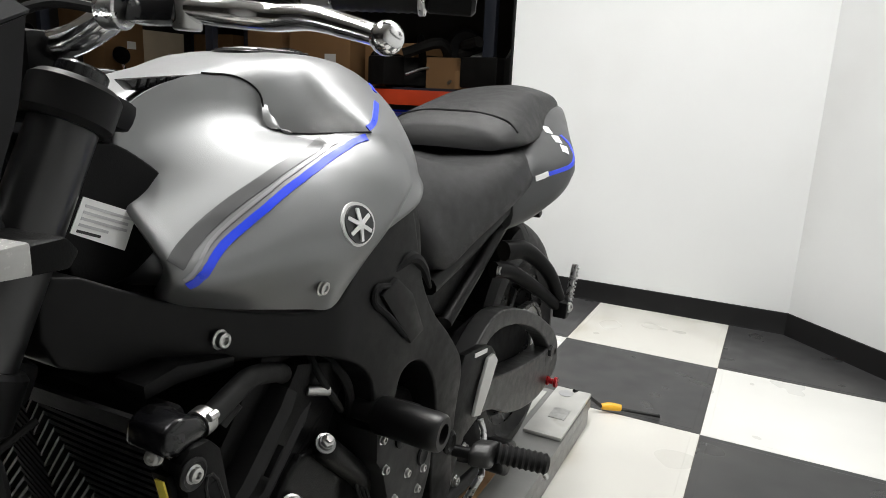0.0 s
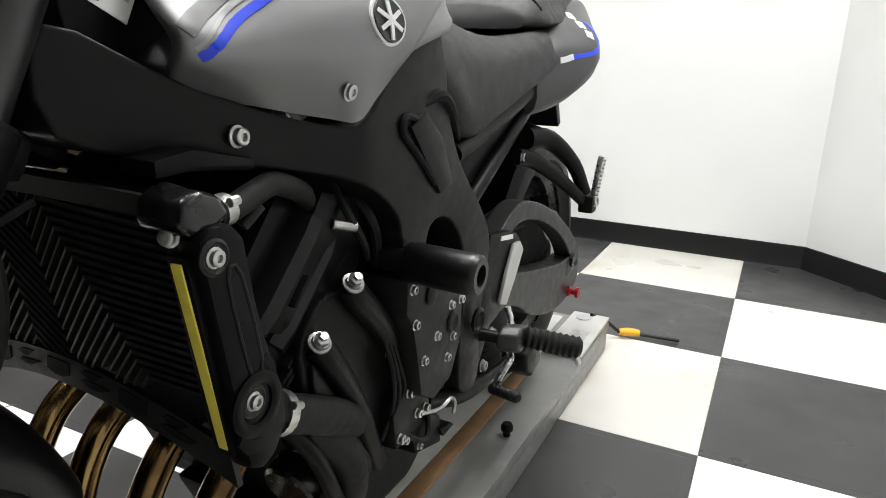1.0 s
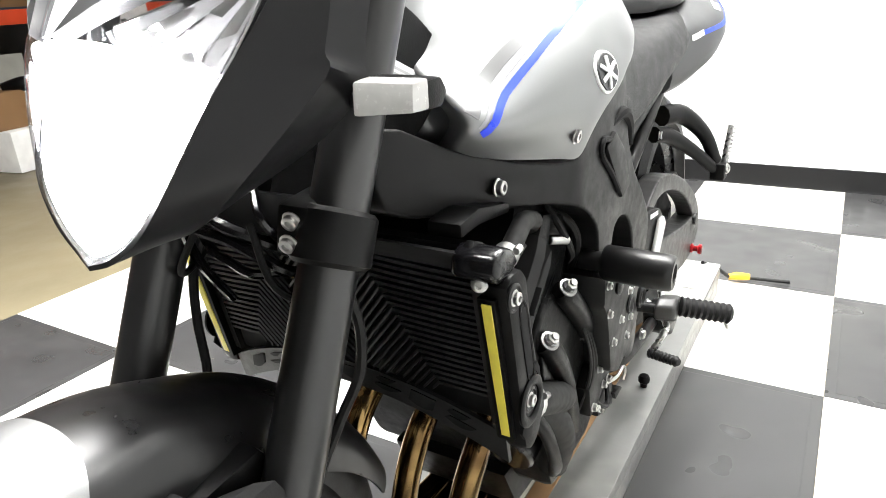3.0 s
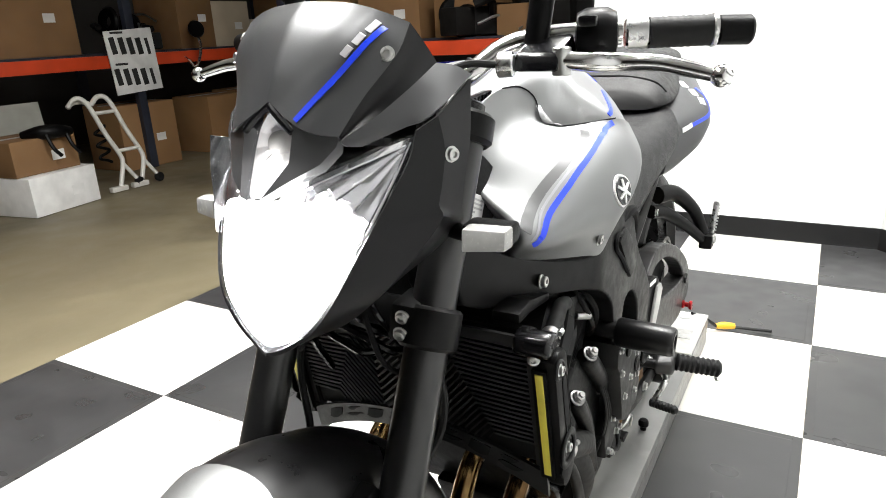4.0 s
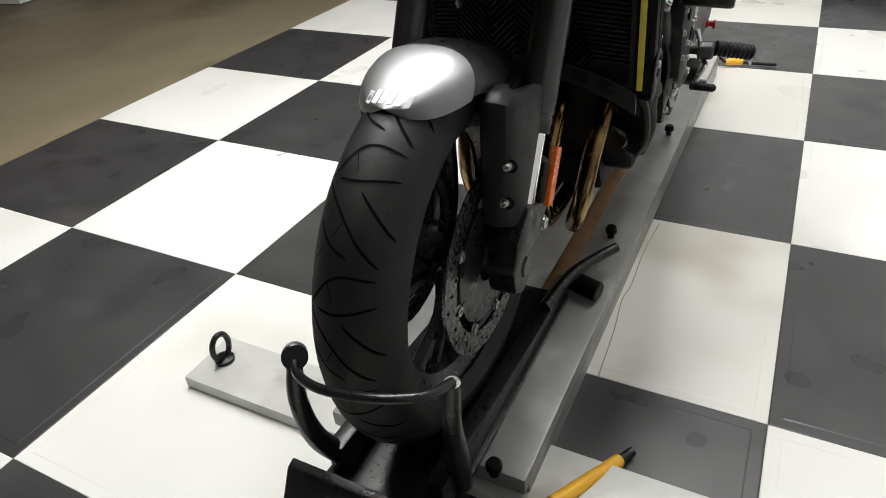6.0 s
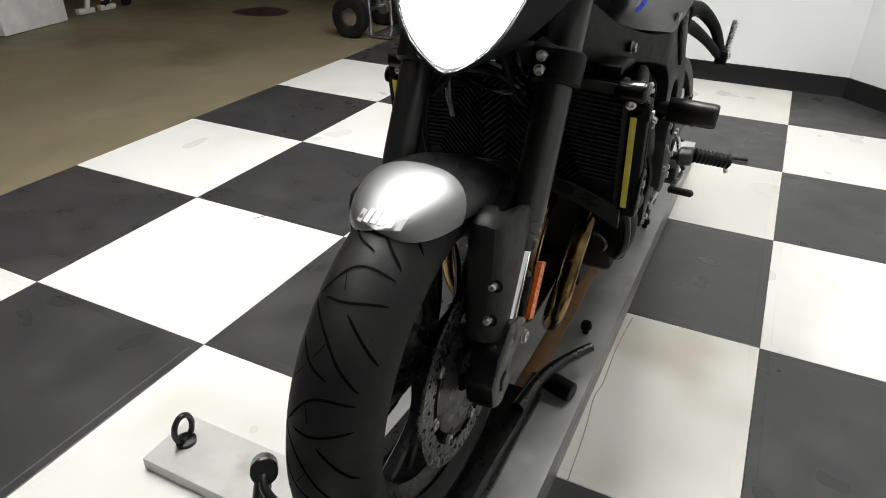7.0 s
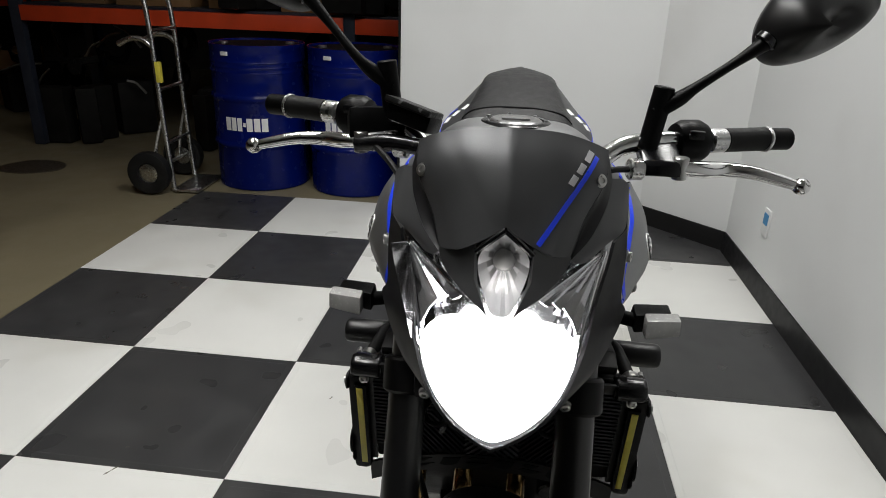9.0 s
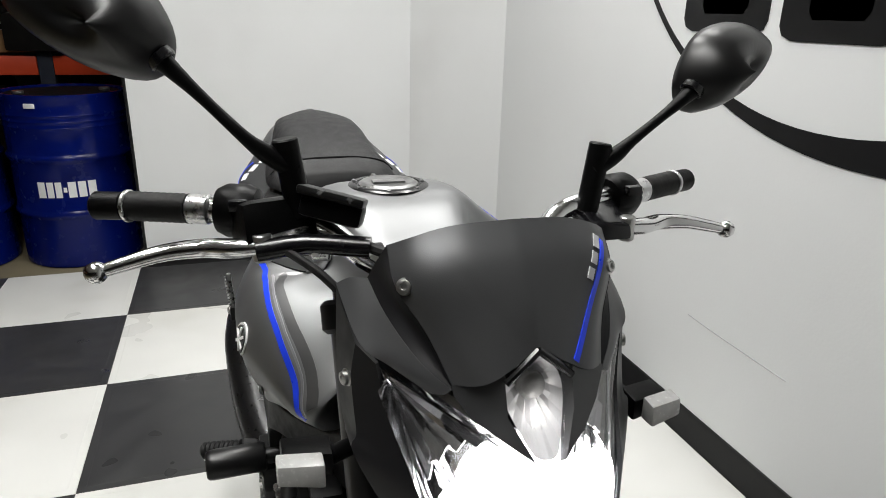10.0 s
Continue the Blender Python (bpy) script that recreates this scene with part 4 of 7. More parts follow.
frame_parts = [part("main_frame", bm, FRAME_BLACK, bike, "matte black cast frame", 50) for s, bm in sided(frame_beam)]
for side, fp in zip((1, -1), frame_parts):
    bolt(fp, B(side * 0.163, -0.435, 0.779), (side, 0, 0), 0.0075, 0.009)
    g = (lambda b: b if side > 0 else flip(b))
    part("knee_panel", g(prism([(-0.205, 0.885), (-0.17, 0.903), (-0.12, 0.90), (-0.085, 0.88), (-0.06, 0.83), (-0.05, 0.76), (-0.065, 0.74), (-0.09, 0.765), (-0.12, 0.82), (-0.165, 0.845)], CX + 0.12, CX + 0.172, 0.014)), PLASTIC, fp, "black plastic knee panel")
    part("frame_slit", g(tube([B(0.202, -0.186, 0.795), B(0.206, -0.15, 0.806), B(0.204, -0.115, 0.785), B(0.2, -0.085, 0.75)], [0.003, 0.008, 0.007, 0.003], 8, 4)), RAD_CORE, fp)
    # raised black tube stands for a slim recess, its shade put into the colour
    rib = part("frame_recess", g(tube([B(0.206, -0.205, 0.782), B(0.207, -0.232, 0.786), B(0.207, -0.238, 0.77), B(0.207, -0.20, 0.74), B(0.207, -0.162, 0.705)], 0.0042, 8, 4)), RAD_CORE, fp)
    part("recess_plate", g(prism([(-0.225, 0.775), (-0.19, 0.79), (-0.15, 0.76), (-0.115, 0.70), (-0.15, 0.69), (-0.19, 0.735)], CX + 0.20, CX + 0.211, 0.005)), FRAME_BLACK, rib)
    part("sub_rail", g(tube([B(0.142, 0.02, 0.715), B(0.142, 0.15, 0.745), B(0.14, 0.33, 0.795), B(0.13, 0.45, 0.825)], 0.016, 10, 3)), FRAME_BLACK, fp, "black subframe tube")
    part("sub_rail_low", g(tube([B(0.135, 0.10, 0.63), B(0.135, 0.2, 0.685), B(0.13, 0.36, 0.765)], 0.014, 10, 3)), FRAME_BLACK, fp)
    part("sub_panel", g(prism([(0.02, 0.71), (0.10, 0.73), (0.33, 0.785), (0.35, 0.77), (0.22, 0.70), (0.12, 0.635), (0.05, 0.66)], CX + 0.11, CX + 0.13, 0.006)), PLASTIC, fp)
    part("pivot_cap", g(lathe([(0, 0), (0.019, 0), (0.019, 0.004), (0.014, 0.007), (0.009, 0.003), (0, 0.003)], B(0.204, -0.008, 0.480), (1, 0, 0), 24)), ENGINE, fp)
    bolt(fp, B(side * 0.2, 0.06, 0.434), (side, 0, 0), 0.008, 0.008)
    bolt(fp, B(side * 0.2, 0.03, 0.39), (side, 0, 0), 0.008, 0.008)

# ---- engine
engine = part("engine_block", prism([(-0.43, 0.55), (-0.36, 0.68), (-0.22, 0.70), (-0.14, 0.62), (-0.02, 0.56), (0.02, 0.44), (-0.02, 0.33), (-0.12, 0.27), (-0.27, 0.27), (-0.31, 0.36), (-0.34, 0.45), (-0.39, 0.50)], CX - 0.16, CX + 0.16, 0.015), ENGINE, bike, "black engine", 45)
part("cylinder_cover", prism([(-0.42, 0.60), (-0.33, 0.72), (-0.23, 0.69), (-0.31, 0.55)], CX - 0.17, CX + 0.172, 0.01), ENGINE, engine)
for side in (1, -1):
    g = (lambda b: b if side > 0 else flip(b))
    for (y0, z0), (y1, z1), (y2, z2) in (((-0.310, 0.617), (-0.236, 0.540), (-0.180, 0.470)), ((-0.368, 0.573), (-0.304, 0.484), (-0.236, 0.365))):
        # a cast strut runs down the case from each head stud
        strut = part("cast_strut", g(tube([B(0.183, y0, z0), B(0.188, y0 + 0.012, z0 - 0.014), B(0.186, y1, z1), B(0.176, y2, z2)], [0.0135, 0.0155, 0.0145, 0.012], 14, 5)), ENGINE, engine, "black cast strut", 60)
        c, ax = B(side * 0.186, y0 + 0.001, z0 - 0.004), Vector((side * 0.62, -0.30, 0.72)).normalized()
        part("stud_washer", lathe([(0, 0), (0.0118, 0), (0.0122, 0.0012), (0.0118, 0.0024), (0.009, 0.003), (0.0082, 0.006), (0, 0.006)], c + ax * 0.012, ax, 22), CAP_GREY, strut, "grey washer")
        part("stud_nut", lathe([(0, 0), (0.0072, 0), (0.0076, 0.001), (0.0074, 0.006), (0.0048, 0.0075), (0.0045, 0.011), (0, 0.011)], c + ax * 0.018, ax, 6), ZINC, strut, "zinc nut")
    slider = part("crash_slider", g(lathe([(0, -0.03), (0.014, -0.03), (0.014, 0), (0.021, 0), (0.0235, 0.004), (0.0235, 0.078), (0.0225, 0.086), (0.020, 0.089), (0.0125, 0.089), (0.0105, 0.065), (0, 0.063)], B(0.212, -0.232, 0.628), (1, 0.02, -0.03), 28)), MIRROR_BLACK, bike, "black plastic crash slider")
    cover = part("side_cover", g(prism([(p.y, p.z) for p in closed_spline([(0, y, z) for y, z in [(-0.345, 0.612), (-0.29, 0.600), (-0.244, 0.558), (-0.187, 0.485), (-0.192, 0.44), (-0.215, 0.385), (-0.26, 0.36), (-0.31, 0.39), (-0.36, 0.47), (-0.385, 0.56)]], 3)], CX + 0.13, CX + 0.180, 0.018, None, None, 4)), ENGINE, engine, "smooth black engine side cover", 60)
    part("cover_step", g(prism([(p.y, p.z) for p in closed_spline([(0, y, z) for y, z in [(-0.372, 0.548), (-0.352, 0.545), (-0.29, 0.43), (-0.262, 0.385), (-0.275, 0.375), (-0.315, 0.40), (-0.36, 0.48)]], 3)], CX + 0.15, CX + 0.186, 0.008, None, None, 3)), ENGINE, cover, "", 60)
    for yy, zz in ((-0.20, 0.487), (-0.262, 0.558), (-0.222, 0.505)):
        bolt(cover, B(side * 0.179, yy, zz), (side, 0, 0), 0.0035, 0.006)
    if side > 0:
        mount = part("stand_bracket", prism([(-0.213, 0.459), (-0.155, 0.453), (-0.144, 0.403), (-0.183, 0.397), (-0.204, 0.384), (-0.232, 0.384), (-0.24, 0.434)], CX + 0.178, CX + 0.201, 0.005), FRAME_BLACK, engine, "black side stand bracket")
        for yy, zz in ((-0.204, 0.450), (-0.171, 0.446), (-0.182, 0.412), (-0.160, 0.410), (-0.225, 0.398), (-0.215, 0.391)):
            bolt(mount, B(0.200, yy, zz), (1, 0, 0), 0.0052, 0.008)
        part("switch_block", prism([(-0.179, 0.392), (-0.12, 0.38), (-0.09, 0.36), (-0.085, 0.315), (-0.12, 0.325), (-0.162, 0.337)], CX + 0.15, CX + 0.19, 0.004), PLASTIC, mount)
        part("switch_tab", prism([(-0.10, 0.345), (-0.065, 0.338), (-0.055, 0.330), (-0.09, 0.328)], CX + 0.17, CX + 0.196, 0.002), PLASTIC, mount)
        bolt(mount, B(0.19, -0.155, 0.347), (1, 0, 0), 0.0045, 0.006)
        part("stand_spring", tube([B(0.198, -0.168, 0.402), B(0.203, -0.118, 0.388), B(0.204, -0.088, 0.390), B(0.204, -0.073, 0.376), B(0.2, -0.068, 0.355)], 0.0028, 8, 4), ZINC, mount, "steel spring hook")
        for k in range(3):
            part("wire", tube([B(0.185, -0.25 + 0.01 * k, 0.56 - 0.01 * k), B(0.2, -0.243 + 0.008 * k, 0.50), B(0.198, -0.235 + 0.012 * k, 0.45), B(0.185, -0.24, 0.40)], 0.0028, 8, 4), HOSE, engine)
    spro = part("sprocket_cover", g(prism([(-0.244, 0.610), (-0.243, 0.568), (-0.228, 0.545), (-0.215, 0.50), (-0.205, 0.45), (-0.17, 0.43), (-0.12, 0.44), (-0.095, 0.487), (-0.092, 0.55), (-0.102, 0.575), (-0.13, 0.60)], CX + 0.15, CX + 0.22, 0.008)), SHIELD, engine, "matte black sprocket cover")
    for yy, zz in [(-0.233, 0.596), (-0.225, 0.551), (-0.131, 0.546), (-0.102, 0.545), (-0.169, 0.517), (-0.124, 0.501), (-0.202, 0.497), (-0.139, 0.477)]:
        bolt(spro, B(side * 0.219, yy, zz), (side, 0, 0), 0.0052, 0.006)
    part("round_boss", g(lathe([(0, 0), (0.013, 0), (0.0145, 0.002), (0.012, 0.004), (0.008, 0.002), (0, 0.002)], B(0.2195, -0.128, 0.522), (1, 0, 0), 18)), FRAME_BLACK, spro)
    part("ribbed_boss", g(lathe([(0, 0), (0.012, 0), (0.013, 0.004), (0.009, 0.006), (0, 0.006)], B(0.2195, -0.19, 0.578), (1, 0, 0), 18)), ENGINE, spro)
    # slim covers and the slanted plate on the cylinder's side
    # two slim head covers lie one behind the other, parted by a dark slot
    for y0, z0, y1, z1, w, top in ((-0.436, 0.612, -0.350, 0.700, 0.024, 0.182), (-0.412, 0.590, -0.322, 0.680, 0.036, 0.176)):
        d = Vector((0, y1 - y0, z1 - z0)).normalized()
        n = Vector((0, d.z, -d.y))
        ring = [(0, 0), (0.012, 0.10), (0.020, 0.5), (0.012, 0.9), (0, 1)]
        bm = bmesh.new()
        skin(bm, [[B(0.13, y0 + (y1 - y0) * k / 6, z0 + (z1 - z0) * k / 6)] + [B(top - 0.02 + h * (0.8 if k in (0, 6) else 1), y0 + (y1 - y0) * k / 6 + n.y * w * f, z0 + (z1 - z0) * k / 6 + n.z * w * f) for h, f in ring] + [B(0.13, y0 + (y1 - y0) * k / 6 + n.y * w, z0 + (z1 - z0) * k / 6 + n.z * w)] for k in range(7)])
        head_cover = part("head_cover", g(fix(bm)), SHIELD, engine, "matte black plastic head cover", 35)
        part("cover_slot", g(box(B(top - 0.0005, y0 + (y1 - y0) * 0.42 + n.y * w * 0.98, z0 + (z1 - z0) * 0.42 + n.z * w * 0.98), (0.008, 0.004, 0.034), 0.0012, rot=(-44, 0, 0))), RAD_CORE, head_cover)
    part("lead", g(tube([B(0.16, -0.30, 0.72), B(0.182, -0.302, 0.69), B(0.186, -0.28, 0.655), B(0.17, -0.25, 0.63)], 0.0045, 8, 4)), HOSE, engine)
    part("lead", g(tube([B(0.15, -0.27, 0.71), B(0.178, -0.262, 0.685), B(0.18, -0.245, 0.65), B(0.16, -0.22, 0.60)], 0.006, 8, 4)), HOSE, engine)

# ---- radiator
radiator = part("radiator", box(B(0, -0.495, 0.645), (0.37, 0.03, 0.2), 0.006, rot=(10, 0, 0)), RAD_CORE, bike, "black radiator")


def rad_point(x, z, out=0.0):
    """A place on the radiator guard's face, out metres in front of it."""
    y = -0.547 + (0.745 - z) * 0.19 + 0.35 * x * x
    return B(x, y - out, z)


guard = part("radiator_guard", box(B(0, -0.524, 0.742), (0.34, 0.012, 0.012), 0.003), PLASTIC, bike, "black slotted radiator guard")


def guard_top(x):
    return 0.742 - 0.2 * x * x


def band_top(x):
    return 0.588 - 1.45 * x * x


def band_low(x):
    return 0.556 - 1.7 * x * x


def guard_strip(edge_a, edge_b, out, deep):
    """A strip of the guard's sheet between two edges, each a row of (x, z)."""
    bm = bmesh.new()
    skin(bm, [[rad_point(*a, out), rad_point(*a, -deep), rad_point(*b, -deep), rad_point(*b, out)] for a, b in zip(edge_a, edge_b)])
    return fix(bm)


across = [-0.196 + 0.392 * k / 24 for k in range(25)]
part("guard_top_band", guard_strip([(x, guard_top(x) + 0.012) for x in across], [(x, guard_top(x) - 0.004) for x in across], 0.003, 0.003), GUARD_GREY, guard)
part("guard_lower_band", guard_strip([(x, band_top(x)) for x in across], [(x, band_low(x)) for x in across], 0.004, 0.002), GUARD_GREY, guard, "black lower band with cut lettering")
for s in (1, -1):
    heights = [0.735 - 0.19 * k / 8 for k in range(9)]
    part("guard_side_band", guard_strip([(s * 0.183, z) for z in heights], [(s * 0.199, z) for z in heights], 0.003, 0.003), GUARD_GREY, guard)
VALLEY = 0.0425
for k in range(24):
    # each louvre rises to a fold, then falls gently outwards; the folds drift outwards down the guard
    zv = 0.766 - 0.0078 * k
    xv = 0.0644 + 0.434 * (0.7346 - zv)
    zf = zv - 1.15 * (xv - VALLEY)
    for s in (1, -1):
        for lo, hi, z0, slope in ((0.0, VALLEY, zf + 0.95 * VALLEY, -0.95), (VALLEY, xv, zf, 1.15), (xv, 0.184, zv, -0.1)):
            rows = []
            wide = 0.0019 if abs(slope) < 0.5 else 0.0026
            for j in range(11):
                q = lo + (hi - lo) * j / 10
                z = z0 + slope * (q - lo)
                if band_top(q) - 0.002 < z < guard_top(q):
                    x = s * q
                    rows.append([rad_point(x, z + wide, 0.002), rad_point(x, z + wide * 0.2, -0.006), rad_point(x, z - wide, -0.006), rad_point(x, z - wide * 0.6, 0.003)])
            if len(rows) > 1:
                bm = bmesh.new()
                skin(bm, rows)
                part("guard_louvre", fix(bm), GUARD_GREY, guard)
for k in range(8):
    # the cut lettering in the lower band, as plain slanted slots
    x = -0.147 + 0.042 * k
    for j, (h0, h1) in enumerate(((0.3, 0.5), (0.62, 0.84)) if k % 2 else ((0.26, 0.82),)):
        edge_a, edge_b = [], []
        for i in range(4):
            xx = x + (-0.014 + 0.028 * i / 3) * (1 if j == 0 else 0.7)
            hi, lo = band_top(xx), band_low(xx)
            edge_a.append((xx + 0.003, lo + (hi - lo) * h1))
            edge_b.append((xx - 0.003, lo + (hi - lo) * (h0 + (0.12 if i in (0, 3) else 0))))
        part("lettering_slot", guard_strip(edge_a, edge_b, 0.0052, 0.001), RAD_CORE, guard, "dark cut lettering slot")
for side in (1, -1):
    g = (lambda b: b if side > 0 else flip(b))
    sp = part("radiator_side_cover", g(prism([(-0.537, 0.720), (-0.524, 0.729), (-0.505, 0.728), (-0.493, 0.715), (-0.483, 0.66), (-0.469, 0.61), (-0.456, 0.578), (-0.453, 0.545), (-0.468, 0.522), (-0.484, 0.514), (-0.499, 0.522), (-0.504, 0.545)], CX + 0.196, CX + 0.222, 0.007)), PLASTIC, bike, "black radiator side cover")
    for yy, zz in ((-0.5255, 0.7074), (-0.4948, 0.5823)):
        part("bolt_boss", g(lathe([(0, 0), (0.0135, 0), (0.014, 0.002), (0.0115, 0.0035), (0.010, 0.002), (0, 0.002)], B(0.2215, yy, zz), (1, 0, 0), 20)), GUARD_GREY, sp)
    part("lower_boss", g(lathe([(0.017, 0), (0.027, 0), (0.0275, 0.003), (0.025, 0.0045), (0.019, 0.0045), (0.017, 0.003), (0.017, 0)], B(0.2208, -0.4905, 0.578), (1, 0, 0), 28)), PLASTIC, sp)
    # the cover's recesses are not cut: dark inlays carry their shade
    slot = [(-0.513, 0.688), (-0.500, 0.689), (-0.482, 0.613), (-0.490, 0.604), (-0.497, 0.612)]
    part("slot", g(prism(slot, CX + 0.2185, CX + 0.2226, 0.001)), RAD_CORE, sp)
    rim = closed_spline([(CX + 0.2222, y, z) for y, z in slot], 3)
    part("slot_rim", g(tube(rim + rim[:1], 0.0016, 6, 1)), GUARD_GREY, sp)
    for poly in ([(-0.506, 0.562), (-0.497, 0.549), (-0.486, 0.545), (-0.489, 0.534), (-0.503, 0.538), (-0.512, 0.551)], [(-0.483, 0.612), (-0.474, 0.601), (-0.470, 0.589), (-0.465, 0.592), (-0.468, 0.606), (-0.476, 0.617)]):
        part("slot", g(prism(poly, CX + 0.2185, CX + 0.2226, 0.001)), RAD_CORE, sp)
    bolt(sp, B(side * 0.2225, -0.5255, 0.7074), (side, 0, 0), 0.0062, 0.006)
    bolt(sp, B(side * 0.2225, -0.4948, 0.5823), (side, 0, 0), 0.0062, 0.006)
    bolt(sp, B(side * 0.1946, -0.537, 0.7209), (side * 0.3, -1, 0.1), 0.0062, 0.007)
    part("reflective_strip", g(prism([(-0.5420, 0.7035), (-0.5400, 0.7035), (-0.5070, 0.541), (-0.5090, 0.541)], CX + 0.1975, CX + 0.2072, 0.0005)), YELLOW, sp, "yellow reflective strip")
    part("strip_backing", g(prism([(-0.5400, 0.708), (-0.530, 0.708), (-0.498, 0.535), (-0.5075, 0.535)], CX + 0.192, CX + 0.2105, 0.001)), PLASTIC, sp)
    end = part("radiator_tank", g(prism([(-0.546, 0.729), (-0.542, 0.748), (-0.526, 0.7545), (-0.509, 0.748), (-0.497, 0.732), (-0.515, 0.722), (-0.535, 0.720)], CX + 0.168, CX + 0.216, 0.008, segments=3)), GLOSS_BLACK, sp, "glossy black radiator end cap")
    part("tank_ridge", g(prism([(-0.537, 0.7485), (-0.526, 0.7565), (-0.511, 0.7505), (-0.503, 0.741), (-0.512, 0.744), (-0.527, 0.749)], CX + 0.176, CX + 0.186, 0.002)), PLASTIC, end)
    part("upper_hose", g(tube([B(0.200, -0.502, 0.731), B(0.196, -0.478, 0.731), B(0.190, -0.447, 0.7365), B(0.183, -0.415, 0.739), B(0.172, -0.365, 0.7225), B(0.15, -0.33, 0.70)], 0.0105, 12, 4)), HOSE, sp, "black rubber hose")
    part("hose_clip", g(lathe([(0.0128, -0.006), (0.0128, 0.006), (0.0104, 0.006), (0.0104, -0.006), (0.0128, -0.006)], B(0.1985, -0.493, 0.7315), (-0.15, 1, 0.08), 18)), ZINC, sp, "zinc-plated hose clip")
    part("clip_screw", g(rod(B(0.212, -0.497, 0.740), B(0.212, -0.488, 0.741), 0.004, 8)), ZINC, sp)
    part("bleed_stub", g(rod(B(0.19, -0.462, 0.712), B(0.196, -0.447, 0.728), 0.005, 10)), GUARD_GREY, sp)
    part("air_duct", g(prism([(-0.526, 0.770), (-0.49, 0.775), (-0.424, 0.761), (-0.424, 0.750), (-0.491, 0.758), (-0.525, 0.756)], CX + 0.135, CX + 0.172, 0.004)), PLASTIC, bike, "black air duct")
hose = part("lower_hose", tube([B(0.19, -0.470, 0.552), B(0.195, -0.422, 0.528), B(0.193, -0.372, 0.501), B(0.188, -0.324, 0.473), B(0.175, -0.291, 0.45)], [0.019, 0.019, 0.02, 0.021, 0.021], 14, 4), HOSE, bike, "thick black coolant hose")
part("hose_clip", lathe([(0.0215, -0.006), (0.0215, 0.006), (0.018, 0.006), (0.018, -0.006), (0.0215, -0.006)], B(0.194, -0.435, 0.535), (0, 1, -0.5), 18), ZINC, hose)
part("clip_screw", rod(B(0.214, -0.436, 0.548), B(0.214, -0.425, 0.543), 0.004, 8), ZINC, hose)
part("branch_hose", tube([B(0.17, -0.378, 0.482), B(0.182, -0.331, 0.44), B(0.18, -0.302, 0.388), B(0.165, -0.292, 0.335)], 0.022, 14, 4), HOSE, hose)
pump = part("water_pump", lathe([(0, 0), (0.036, 0), (0.038, 0.006), (0.034, 0.022), (0.022, 0.03), (0, 0.031)], B(0.15, -0.29, 0.44), (1, 0, 0), 24), ENGINE, bike, "black water pump housing")

# ---- exhaust headers
for x in (-0.128, -0.046, 0.046, 0.128):
    part("exhaust_header", tube([B(x, -0.36, 0.50), B(x, -0.395, 0.478), B(x, -0.44, 0.447), B(x * 0.97, -0.472, 0.398), B(x * 0.92, -0.487, 0.335), B(x * 0.82, -0.475, 0.272), B(x * 0.66, -0.43, 0.218), B(x * 0.5, -0.33, 0.195), B(x * 0.4, -0.2, 0.195), B(x * 0.35, -0.08, 0.195)], 0.0168, 16, 5), EXHAUST, bike, "gold and brown heat-tinted exhaust header")
    part("header_flange", rod(B(x, -0.35, 0.506), B(x, -0.372, 0.492), 0.028, 16), BLACK_STEEL, bike)
part("collector", tube([B(0, -0.12, 0.2), B(0, 0.0, 0.2), B(-0.03, 0.1, 0.21)], [0.055, 0.06, 0.045], 18, 4), EXHAUST, bike)
silencer = part("silencer", tube([B(-0.12, 0.12, 0.26), B(-0.17, 0.2, 0.30), B(-0.2, 0.32, 0.36), B(-0.215, 0.5, 0.45), B(-0.22, 0.6, 0.49)], [0.03, 0.055, 0.065, 0.065, 0.05], 18, 4), BLACK_STEEL, bike, "short black silencer")
oil_filter = part("oil_filter", rod(B(0.125, -0.265, 0.405), B(0.125, -0.345, 0.372), 0.034, 24), GLOSS_BLACK, bike, "black oil filter")
part("print", lathe([(0.0342, 0.02), (0.0348, 0.02), (0.0348, 0.045), (0.0342, 0.045), (0.0342, 0.02)], B(0.125, -0.265, 0.405), (0, -0.08, -0.033), 24), GUARD_GREY, oil_filter)

# ---- forks


FORK_R = 0.0255


def fork_at(x, z, dy=0.0):
    """A place on a fork leg's middle line; the bars stand turned by two or three degrees."""
    return B(0.105 if x > 0 else -0.116, (-0.683 if x > 0 else -0.671) + (z - 0.65) * 0.476 + dy, z)


